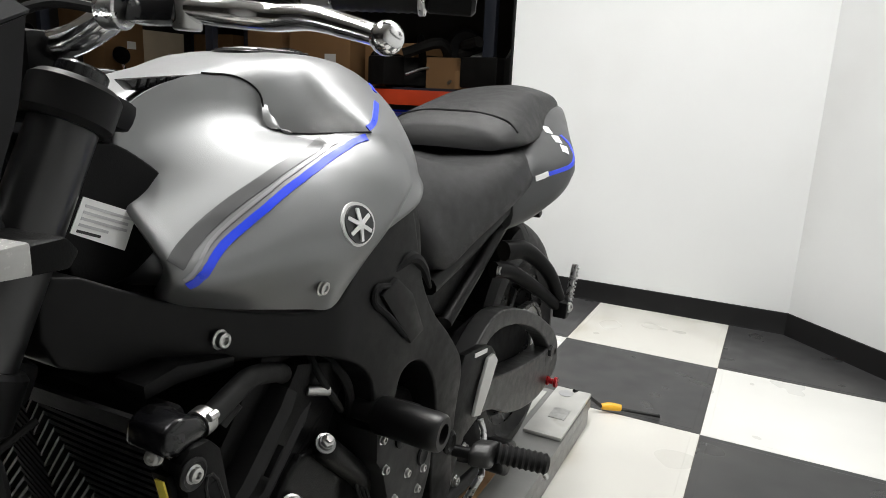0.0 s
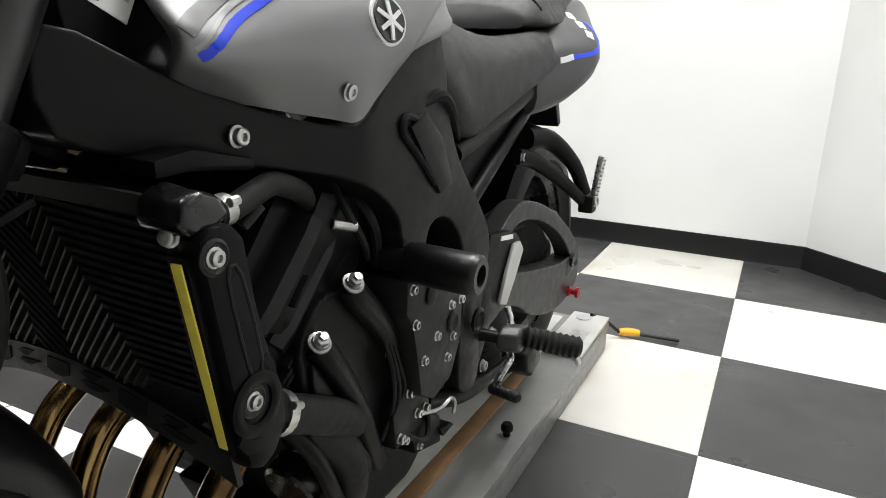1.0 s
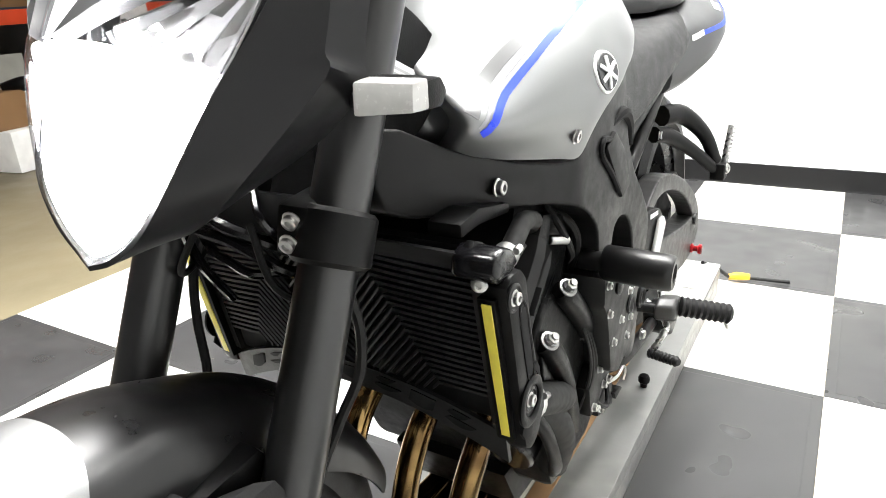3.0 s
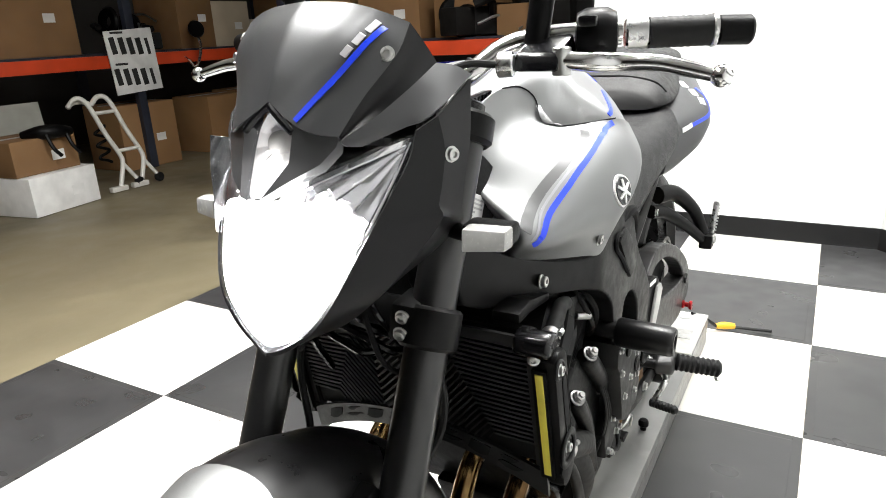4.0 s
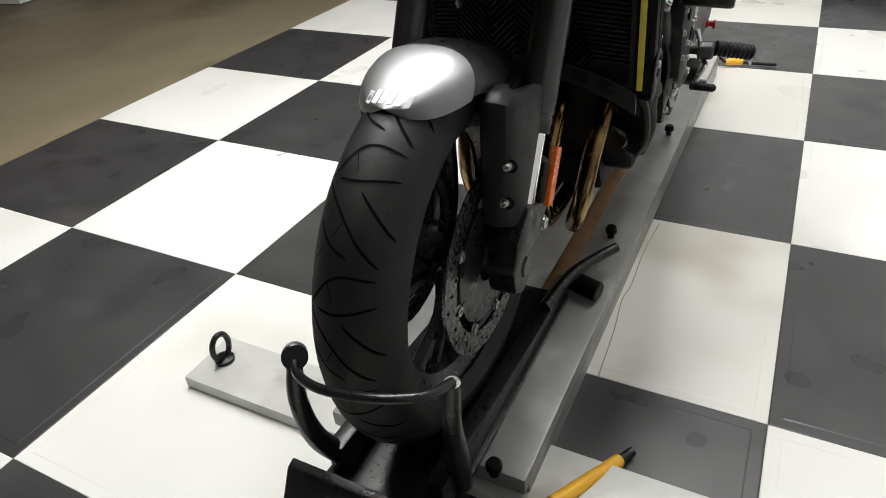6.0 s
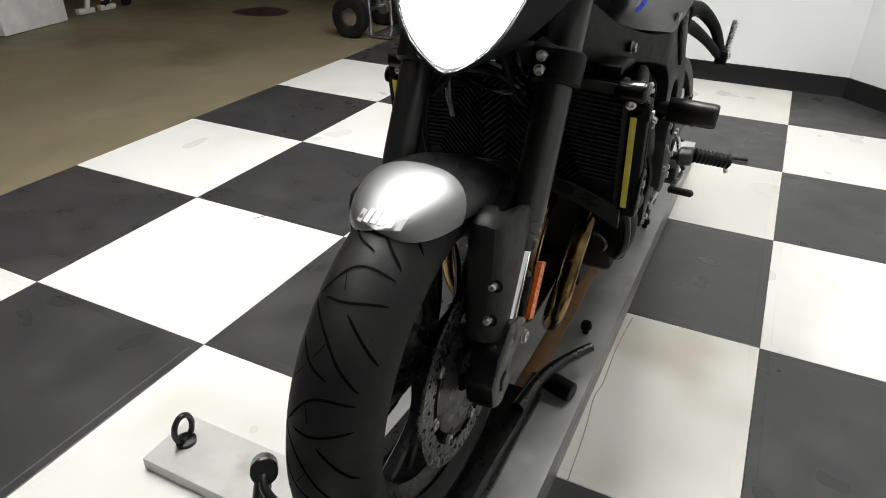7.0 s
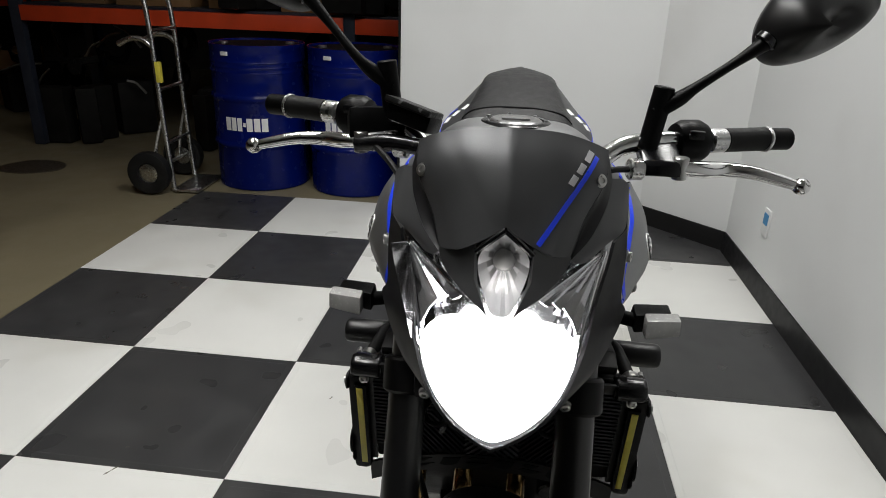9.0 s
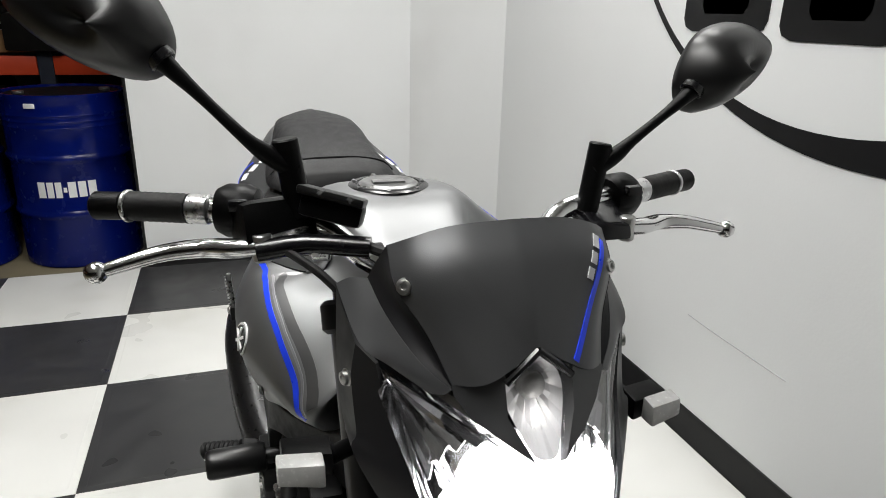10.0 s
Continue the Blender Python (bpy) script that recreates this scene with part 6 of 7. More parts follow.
# the lit low beam bowl
lens_tree = bvh(lens)
lit_edge = [(0, 0.951), (0.032, 0.949), (0.060, 0.940), (0.0800, 0.918), (0.0862, 0.893), (0.0735, 0.860), (0.056, 0.835), (0.030, 0.812), (0.010, 0.803), (0, 0.802)]
half = spline([(x, 0, z) for x, z in lit_edge], 3)
rim = half + [Vector((-p.x, 0, p.z)) for p in reversed(half[1:-1])]
rings = []
for f, dy in ((1.0, 0.0), (0.85, 0.004), (0.6, 0.007), (0.3, 0.009), (0.02, 0.009)):
    ring = []
    for p in rim:
        x, z = p.x * f, 0.88 + (p.z - 0.88) * f
        hit = lens_tree.ray_cast(B(x, -1.0, z), Vector((0, 1, 0)))
        ring.append(B(x, (hit[0].y if hit[0] else -0.74) + 0.0045 + dy, z))
    rings.append(ring)
bm = bmesh.new()
skin(bm, rings, closed=True, caps=False)
bmesh.ops.holes_fill(bm, edges=[e for e in bm.edges if e.is_boundary and (e.verts[0].co - B(0, -0.75, 0.88)).length < 0.02], sides=0)
part("low_beam_bowl", fix(bm), LIT, headlight, "brightly lit low beam bowl")


def nose_half():
    rows = [
        [(0.1225, -0.652, 1.006), (0.1365, -0.633, 1.018), (0.143, -0.575, 1.048)],
        [(0.1185, -0.659, 0.982), (0.1405, -0.630, 0.986), (0.147, -0.588, 0.990)],
        [(0.1110, -0.674, 0.957), (0.1400, -0.637, 0.954), (0.147, -0.604, 0.946)],
        [(0.1030, -0.697, 0.930), (0.1395, -0.645, 0.932), (0.144, -0.606, 0.920)],
        [(0.0945, -0.721, 0.900), (0.1435, -0.652, 0.915), (0.138, -0.602, 0.900)],
        [(0.0760, -0.746, 0.854), (0.1080, -0.698, 0.858), (0.100, -0.620, 0.860)],
        [(0.0510, -0.756, 0.820), (0.060, -0.712, 0.815), (0.055, -0.640, 0.830)],
        [(0.0205, -0.761, 0.798), (0.022, -0.715, 0.800), (0.020, -0.650, 0.820)],
        [(0.0, -0.767, 0.792), (0.0, -0.715, 0.796), (0.0, -0.650, 0.815)],
    ]
    rr = [[Vector(r[k]).lerp(Vector(r[k + 1]), j / 4) for k in (0, 1) for j in range(4)] + [Vector(r[2])] for r in rows]
    cols = [spline([r[i] for r in rr], 4) for i in range(len(rr[0]))]
    bm = bmesh.new()
    skin(bm, [[B(*c[k]) for c in cols] for k in range(len(cols[0]))], closed=False, caps=False)
    fix(bm)
    bmesh.ops.solidify(bm, geom=bm.faces[:], thickness=0.004)
    return fix(bm)


for s, bm in sided(nose_half):
    nose = part("nose_surround", bm, COWL_DARK, bike, "matte black headlight surround", 24)
    bolt(nose, B(s * 0.1425, -0.622, 0.979), (s, -0.35, 0), 0.0065, 0.006)


def side_cowl():
    rows = [
        [(0.118, -0.600, 1.066), (0.132, -0.585, 1.062), (0.143, -0.572, 1.052)],
        [(0.110, -0.640, 1.045), (0.124, -0.632, 1.036), (0.134, -0.638, 1.021)],
        [(0.092, -0.680, 1.020), (0.102, -0.676, 1.013), (0.113, -0.664, 1.009)],
        [(0.071, -0.706, 1.003), (0.077, -0.704, 0.998), (0.087, -0.694, 0.996)],
    ]
    rr = [spline(r, 4) for r in rows]
    cols = [spline([r[i] for r in rr], 5) for i in range(len(rr[0]))]
    bm = bmesh.new()
    skin(bm, [[B(*c[k]) for c in cols] for k in range(len(cols[0]))], closed=False, caps=False)
    fix(bm)
    return thicken(bm, 0.004)


for s, bm in sided(side_cowl):
    part("side_cowl", bm, SCREEN_GREY, bike, "satin grey cowl beside the headlight", 35)

LAMP_ROWS = [
    [(0, -0.7145, 1.031), (0.009, -0.715, 1.025), (0.018, -0.716, 1.018)],
    [(0, -0.727, 1.010), (0.014, -0.7235, 1.007), (0.028, -0.716, 1.002)],
    [(0, -0.734, 0.990), (0.014, -0.731, 0.988), (0.027, -0.724, 0.986)],
    [(0, -0.745, 0.972), (0.010, -0.744, 0.971), (0.020, -0.738, 0.970)],
    [(0, -0.757, 0.953), (0.006, -0.756, 0.953), (0.012, -0.752, 0.953)],
]
half = [(0, -0.712, 1.031), (0.018, -0.712, 1.017), (0.027, -0.712, 1.001), (0.026, -0.720, 0.986), (0.019, -0.734, 0.970), (0.011, -0.748, 0.955), (0, -0.753, 0.953)]
outline = closed_spline([Vector(p) for p in half] + [Vector((-x, y, z)) for x, y, z in half[-2:0:-1]], 2)
heart = Vector((0, -0.708, 0.999))
bm = bmesh.new()
skin(bm, [[B(*(p + (heart - p) * f + Vector((0, deep if i % 2 else deep * 0.35, 0)))) for i, p in enumerate(outline)] for f, deep in ((0.0, 0.0), (0.35, 0.006), (0.62, 0.010), (0.8, 0.004), (0.98, 0.004))], caps=False)
peak = part("position_lamp", fix(bm), LAMP_METAL, bike, "small clear faceted position lamp under the flyscreen", 8)
part("bulb_cover", lathe([(0, 0.004), (0.006, 0.0035), (0.0105, 0.001), (0.0125, -0.004), (0.0125, -0.010), (0, -0.010)], B(0, -0.714, 1.001), (0, -0.93, 0.36), 24), FROST, peak, "round smoked bulb cover")
mirrored_skin(LAMP_ROWS, LENS, "position_lens", peak, "clear faceted lens", 2, 1, 0.002).visible_shadow = False
for s in (1, -1):
    g = (lambda b: b if s > 0 else flip(b))
    part("lamp_hood", g(tube([B(0, -0.7185, 1.036), B(0.016, -0.7225, 1.024), B(0.030, -0.7235, 1.012)], 0.0036, 8, 3)), GLOSS_BLACK, peak)
    bm = bmesh.new()
    skin(bm, [[B(0.0305, -0.7225, 1.022), B(0.0705, -0.7060, 1.0065), B(0.064, -0.690, 1.0), B(0.030, -0.706, 1.008)],
              [B(0.0305, -0.7255, 1.008), B(0.0690, -0.7085, 0.998), B(0.062, -0.692, 0.988), B(0.029, -0.708, 0.995)],
              [B(0.0300, -0.7330, 0.985), B(0.0580, -0.7215, 0.983), B(0.050, -0.705, 0.972), B(0.0265, -0.717, 0.975)],
              [B(0.0200, -0.7480, 0.967), B(0.0370, -0.7420, 0.970), B(0.030, -0.730, 0.960), B(0.0175, -0.738, 0.958)],
              [B(0.0135, -0.7580, 0.955), B(0.0180, -0.7540, 0.958), B(0.014, -0.745, 0.950), B(0.011, -0.750, 0.947)]])
    part("nose_strut", g(fix(bm)), SCREEN_GREY, peak)

# ---- indicators
for s in (1, -1):
    g = (lambda b: b if s > 0 else flip(b))
    ind = part("indicator", g(rod(B(0.125, -0.60, 0.893), B(0.168, -0.628, 0.898), 0.009, 14)), PLASTIC, bike, "front indicator on a short black stalk")
    part("indicator_body", g(prism([(-0.640, 0.887), (-0.640, 0.912), (-0.612, 0.914), (-0.604, 0.90), (-0.612, 0.886)], CX + 0.160, CX + 0.206, 0.004, lambda x, y, z: (x, y + (x - CX - 0.16) * 0.25, 0.90 + (z - 0.90) * (1 - (x - CX - 0.16) * 5)))), PLASTIC, ind)
    part("indicator_lens", g(prism([(-0.662, 0.885), (-0.660, 0.913), (-0.6405, 0.915), (-0.6405, 0.884)], CX + 0.170, CX + 0.212, 0.003, lambda x, y, z: (x, y + (x - CX - 0.163) * 0.25, 0.903 + (z - 0.90) * 0.85 * (1 - (x - CX - 0.163) * 4)))), FROST, ind, "clear indicator lens")

# ---- handlebar
bar = part("handlebar", tube([B(-0.252, -0.426, 1.090), B(-0.195, -0.447, 1.091), B(-0.14, -0.472, 1.078), B(-0.09, -0.50, 1.04), B(-0.03, -0.505, 1.03), B(0.03, -0.505, 1.03), B(0.09, -0.50, 1.04), B(0.14, -0.475, 1.075), B(0.20, -0.46, 1.085), B(0.26, -0.44, 1.084)], 0.0125, 14, 5), CHROME, bike, "silver tapered handlebar")
for s in (1, -1):
    part("bar_clamp", box(B(s * 0.05, -0.505, 1.02), (0.03, 0.045, 0.05), 0.006), FRAME_BLACK, bar)

    def g(b):
        # the bars stand slightly turned
        if s > 0:
            return b
        bmesh.ops.translate(b, verts=b.verts, vec=(-0.010, 0.010, 0.008))
        return flip(b)

    gi, go, ge = Vector((0.262, -0.437, 1.083)), Vector((0.345, -0.403, 1.083)), Vector((0.384, -0.386, 1.0815))
    mid = gi.lerp(go, 0.28)
    part("grip_collar", g(rod(B(*gi), B(*mid), 0.0165, 18)), ALU, bar, "silver grip collar")
    part("rubber_grip", g(lathe([(0, 0)] + [(0.0165 - 0.0008 * (k % 2), 0.0035 * k) for k in range(20)] + [(0, 0.067)], B(*mid), tuple(go - mid), 18)), GRIP, bar, "black rubber grip")
    part("grip_ring", g(rod(B(*go), B(*go.lerp(ge, 0.12)), 0.018, 18)), ALU, bar)
    part("bar_end", g(rod(B(*go.lerp(ge, 0.12)), B(*ge), 0.0155, 18, 0.003)), PLASTIC, bar, "black bar end weight")
    pv = Vector((0.215, -0.505, 1.06))
    lev = part("lever", g(tube([B(*pv), B(0.245, -0.498, 1.058), B(0.273, -0.484, 1.056), B(0.31, -0.487, 1.055), B(0.345, -0.49, 1.048), B(0.366, -0.492, 1.043)], [0.0095, 0.0105, 0.010, 0.0088, 0.0078, 0.0068], 12, 4)), CHROME, bike, "polished brake lever" if s < 0 else "polished clutch lever")
    part("lever_ball", g(lathe([(0.0112 * math.sin(math.pi * k / 10), -0.0112 * math.cos(math.pi * k / 10)) for k in range(11)], B(0.372, -0.4925, 1.042), (1, 0, 0), 16)), CHROME, lev)
    part("lever_perch", g(prism([(-0.52, 1.05), (-0.515, 1.068), (-0.46, 1.09), (-0.445, 1.08), (-0.46, 1.062), (-0.50, 1.048)], CX + 0.165, CX + 0.215, 0.005)), GLOSS_BLACK if s > 0 else CHROME, lev, "lever perch")
    part("lever_pivot", g(rod(B(0.215, -0.505, 1.045), B(0.215, -0.505, 1.074), 0.010, 14)), ZINC, lev)
    part("adjuster", g(rod(B(0.148, -0.52, 1.058), B(0.166, -0.516, 1.058), 0.014, 18)), ALU, lev, "knurled silver cable adjuster")
    part("switch_housing", g(lathe([(0.012, 0), (0.024, 0.002), (0.029, 0.012), (0.029, 0.034), (0.024, 0.044), (0.012, 0.046), (0.012, 0)], B(0.212, -0.455, 1.083), (1, 0.33, 0), 20)), PLASTIC, bar, "black switch housing")
    part("switch_button", g(box(B(0.235, -0.48, 1.098), (0.02, 0.012, 0.012), 0.003)), GLOSS_BLACK, bar)
    # mirror
    def gm(b):
        if s < 0:
            bmesh.ops.translate(b, verts=b.verts, vec=(-0.012, 0.004, 0.016))
        return b if s > 0 else flip(b)

    mir = part("mirror_post", gm(rod(B(0.175, -0.478, 1.075), B(0.187, -0.475, 1.157), 0.0135, 16)), PLASTIC, bike, "black rear-view mirror on a stalk")
    part("mirror_stem", gm(tube([B(0.178, -0.478, 1.125), B(0.205, -0.480, 1.143), B(0.225, -0.482, 1.16), B(0.26, -0.485 + (0 if s > 0 else 0.015), 1.188 + (0 if s > 0 else 0.008)), B(0.285, -0.486 + (0 if s > 0 else 0.022), 1.208 + (0 if s > 0 else 0.014)), B(0.297, -0.485 + (0 if s > 0 else 0.025), 1.218 + (0 if s > 0 else 0.016))], [0.011, 0.010, 0.0068, 0.006, 0.0085, 0.011], 12, 4)), PLASTIC, mir)
    part("stem_collar", gm(rod(B(0.292, -0.486 + (0 if s > 0 else 0.025), 1.214 + (0 if s > 0 else 0.016)), B(0.299, -0.484 + (0 if s > 0 else 0.025), 1.222 + (0 if s > 0 else 0.016)), 0.014, 16)), GLOSS_BLACK, mir)

    def mirror_head():
        # oval shell, pointed towards the rider's outside, flat glass at the back
        rim = closed_spline([(0.283, 0, 1.243), (0.287, 0, 1.208), (0.312, 0, 1.193), (0.362, 0, 1.205), (0.408, 0, 1.235), (0.430, 0, 1.266), (0.415, 0, 1.288), (0.36, 0, 1.300), (0.308, 0, 1.285)], 4)
        c = sum(rim, Vector()) / len(rim)
        rings = []
        for f, d in ((0.02, -0.040), (0.35, -0.037), (0.65, -0.027), (0.88, -0.010), (1.0, 0.008), (1.0, 0.018), (0.95, 0.020)):
            rings.append([B(c.x + (p.x - c.x) * f, -0.465 + d + 0.18 * (p.x - 0.35), c.z + (p.z - c.z) * f) for p in rim])
        bm = bmesh.new()
        skin(bm, rings)
        return fix(bm)

    def mirror_pane():
        rim = closed_spline([(0.288, 0, 1.243), (0.292, 0, 1.211), (0.314, 0, 1.198), (0.362, 0, 1.210), (0.405, 0, 1.238), (0.424, 0, 1.266), (0.411, 0, 1.283), (0.36, 0, 1.294), (0.311, 0, 1.28)], 4)
        bm = bmesh.new()
        skin(bm, [[B(p.x, -0.4448 + 0.18 * (p.x - 0.35) + d, p.z) for p in rim] for d in (0.0, 0.0025)])
        bmesh.ops.triangulate(bm, faces=[f for f in bm.faces if len(f.verts) > 4])
        return fix(bm)

    def g2(b):
        # the two mirrors are set at slightly different angles
        bmesh.ops.translate(b, verts=b.verts, vec=(0.004, 0, -0.006) if s > 0 else (0, 0.025, 0.018))
        return gm(b)

    head_o = part("mirror_head", g2(mirror_head()), MIRROR_BLACK, mir, "satin black mirror shell", 60)
    part("mirror_pane", g2(mirror_pane()), MIRROR_GLASS, head_o, "mirror glass")
LID_WORN = mat("worn_black_lid", (0.006, 0.006, 0.006), 0.4, 0.0, 0.2, 60, 0.5, 160, second=(0.10, 0.10, 0.10), second_scale=90, second_low=0.6, second_high=0.75, spec=0.2)
res = part("fluid_reservoir", box(B(-0.132, -0.498, 1.103), (0.064, 0.044, 0.024), 0.006, rot=(-14, 13, -20)), PLASTIC, bike, "black brake fluid reservoir")
part("reservoir_lid", box(B(-0.132, -0.50, 1.118), (0.068, 0.048, 0.009), 0.003, rot=(-14, 13, -20)), LID_WORN, res, "worn black lid")
part("throttle_housing", box(B(-0.188, -0.462, 1.083), (0.085, 0.058, 0.052), 0.012, rot=(-14, 0, 15)), PLASTIC, bar, "black throttle housing")
part("master_cylinder", tube([B(-0.21, -0.50, 1.065), B(-0.16, -0.51, 1.072), B(-0.10, -0.53, 1.07)], 0.011, 12, 3), GLOSS_BLACK, bike, "black brake master cylinder")
part("brake_hose", tube([B(-0.10, -0.53, 1.07), B(-0.07, -0.57, 1.06), B(-0.05, -0.60, 1.0), B(-0.03, -0.58, 0.9)], 0.006, 8, 5), HOSE, bike)
part("clutch_cable", tube([B(0.15, -0.52, 1.058), B(0.12, -0.545, 1.06), B(0.09, -0.56, 1.04), B(0.06, -0.55, 0.98), B(0.05, -0.53, 0.90)], 0.004, 8, 5), HOSE, bike)
part("throttle_cable", tube([B(-0.19, -0.50, 1.07), B(-0.15, -0.55, 1.05), B(-0.11, -0.57, 1.0), B(-0.06, -0.53, 0.92)], 0.0045, 8, 5), HOSE, bike)
dash = part("instrument_panel", box(B(0, -0.565, 1.045), (0.15, 0.06, 0.05), 0.012, rot=(35, 0, 0)), PLASTIC, bike, "black instrument panel")
part("dial", rod(B(0.02, -0.552, 1.0615), B(0.02, -0.549, 1.0665), 0.028, 24), GLOSS_BLACK, dash)
part("ignition_lock", rod(B(0, -0.475, 0.99), B(0, -0.47, 1.012), 0.018, 18), ZINC, bike)
for s in (1, -1):
    part("wire_loop", tube([B(s * 0.03, -0.64, 0.79), B(s * 0.06, -0.65, 0.74), B(s * 0.09, -0.62, 0.72), B(s * 0.10, -0.57, 0.74)], 0.0035, 8, 5), HOSE, bike)

# cables and hoses gathered under the headlight
for path, r in (([(-0.10, -0.60, 0.79), (-0.046, -0.64, 0.779), (0.005, -0.645, 0.774), (0.038, -0.64, 0.760), (0.058, -0.63, 0.747), (0.06, -0.59, 0.73)], 0.0055),
                ([(-0.08, -0.61, 0.765), (-0.023, -0.64, 0.758), (0.0, -0.642, 0.751), (0.022, -0.64, 0.743), (0.041, -0.625, 0.742)], 0.0045),
                ([(-0.07, -0.60, 0.80), (-0.01, -0.645, 0.792), (0.03, -0.635, 0.775), (0.05, -0.60, 0.75)], 0.006),
                ([(0.02, -0.62, 0.82), (0.05, -0.645, 0.80), (0.062, -0.63, 0.77), (0.05, -0.59, 0.74)], 0.004),
                ([(-0.03, -0.63, 0.83), (-0.045, -0.65, 0.80), (-0.06, -0.63, 0.74), (-0.07, -0.59, 0.68)], 0.005)):
    part("cable", tube([B(*p) for p in path], r, 8, 5), GLOSS_BLACK, bike, "glossy black cable")

# ---- swingarm, rear parts


def swingarm_side():
    # a deep lower beam and an arched upper brace that meet at the axle
    def rounded(outline):
        return [(p.y, p.z) for p in closed_spline([(0, y, z) for y, z in outline], 3)]
    bm = prism(rounded([(0.000, 0.535), (0.120, 0.520), (0.280, 0.467), (0.430, 0.436), (0.570, 0.412), (0.655, 0.408), (0.712, 0.385), (0.720, 0.345), (0.685, 0.318), (0.590, 0.304), (0.480, 0.318), (0.370, 0.352), (0.245, 0.412), (0.000, 0.450)]), CX + 0.115, CX + 0.164, 0.017, None, None, 4)
    arch = prism(rounded([(0.095, 0.485), (0.145, 0.544), (0.216, 0.586), (0.280, 0.602), (0.375, 0.585), (0.495, 0.543), (0.600, 0.490), (0.672, 0.444), (0.716, 0.395), (0.700, 0.368), (0.660, 0.383), (0.630, 0.418), (0.582, 0.460), (0.494, 0.508), (0.386, 0.547), (0.288, 0.564), (0.230, 0.554), (0.186, 0.520), (0.158, 0.475)]), CX + 0.124, CX + 0.164, 0.013, None, None, 4)
    return add(bm, arch)


for s, bm in sided(swingarm_side):
    arm = part("swingarm", bm, SWINGARM, bike, "dark grey arched swingarm", 60)
    part("spool", (lambda b: b if s > 0 else flip(b))(lathe([(0, 0), (0.012, 0), (0.012, 0.006), (0.007, 0.009), (0.007, 0.018), (0.013, 0.021), (0.013, 0.028), (0, 0.028)], B(0.162, 0.645, 0.322), (1, 0, 0), 18)), RED, arm, "red anodised stand spool")
    part("axle_block", (lambda b: b if s > 0 else flip(b))(box(B(0.160, 0.645, 0.385), (0.010, 0.06, 0.036), 0.003)), SWINGARM, arm)
    part("axle_nut", rod(B(s * 0.160, REAR[0], REAR[1]), B(s * 0.172, REAR[0], REAR[1]), 0.016, 6), BLACK_STEEL, arm)
part("rear_sprocket", lathe([(0.04, -0.003), (0.098, -0.003), (0.106, -0.0015), (0.106, 0.0015), (0.098, 0.003), (0.04, 0.003), (0.04, -0.003)], B(0.098, *REAR), (1, 0, 0), 44), ZINC, rear_wheel, "steel rear sprocket")
chain = bmesh.new()
path = []
for k in range(64):
    a = math.pi / 2 - math.pi * k / 26
    if k <= 26:
        path.append((REAR[0] + 0.107 * math.cos(a), REAR[1] + 0.107 * math.sin(a)))
low_end, top_end = path[-1], path[0]
path += [(low_end[0] + (-0.02 - low_end[0]) * t, low_end[1] + (0.45 - low_end[1]) * t) for t in [k / 36 for k in range(1, 37)]]
path = [(-0.02 + (top_end[0] + 0.02) * t, 0.52 + (top_end[1] - 0.52) * t) for t in [k / 36 for k in range(36)]] + path
for (y0, z0), (y1, z1) in zip(path, path[1:]):
    box(B(0.098, (y0 + y1) / 2, (z0 + z1) / 2), (0.016, math.hypot(y1 - y0, z1 - z0) * 0.86, 0.011), 0, rot=(math.degrees(math.atan2(z1 - z0, y1 - y0)), 0, 0), bm=chain)
tagged(part("drive_chain", chain, BLACK_STEEL, bike, "dark drive chain"), kind="stuff")
# black sheets added for the shade inside the swingarm's opening
for s in (1, -1):
    part("dark_backing", prism([(0.12, 0.53), (0.20, 0.575), (0.30, 0.585), (0.42, 0.56), (0.54, 0.51), (0.64, 0.43), (0.55, 0.40), (0.40, 0.43), (0.25, 0.46)], CX + s * 0.108 - 0.003, CX + s * 0.108 + 0.003, 0.002), RAD_CORE, bike, "black sheet added to darken the swingarm's opening")
part("chain_guard", prism([(0.08, 0.55), (0.25, 0.55), (0.42, 0.53), (0.45, 0.515), (0.25, 0.53), (0.08, 0.53)], CX + 0.085, CX + 0.115, 0.004), PLASTIC, bike)

# rear hugger
bm = bmesh.new()
rings = []
for k in range(17):
    th = radians(152 - 50 * k / 16)
    rings.append([B(x, REAR[0] + rr * math.cos(th), REAR[1] + rr * math.sin(th)) for x, rr in ((-0.1, 0.29), (-0.09, 0.318), (-0.05, 0.328), (0, 0.331), (0.05, 0.328), (0.09, 0.318), (0.1, 0.29))])
skin(bm, rings, closed=False, caps=False)
fix(bm)
bmesh.ops.solidify(bm, geom=bm.faces[:], thickness=0.004)
part("hugger", fix(bm), PLASTIC, bike, "black rear hugger")
part("plate_holder", prism([(0.70, 0.86), (0.78, 0.85), (0.86, 0.70), (0.84, 0.69), (0.76, 0.82)], CX - 0.05, CX + 0.05, 0.004), PLASTIC, bike)
part("under_tail", prism([(0.15, 0.76), (0.40, 0.80), (0.70, 0.85), (0.72, 0.83), (0.45, 0.755), (0.25, 0.68)], CX - 0.10, CX + 0.10, 0.01), PLASTIC, bike)

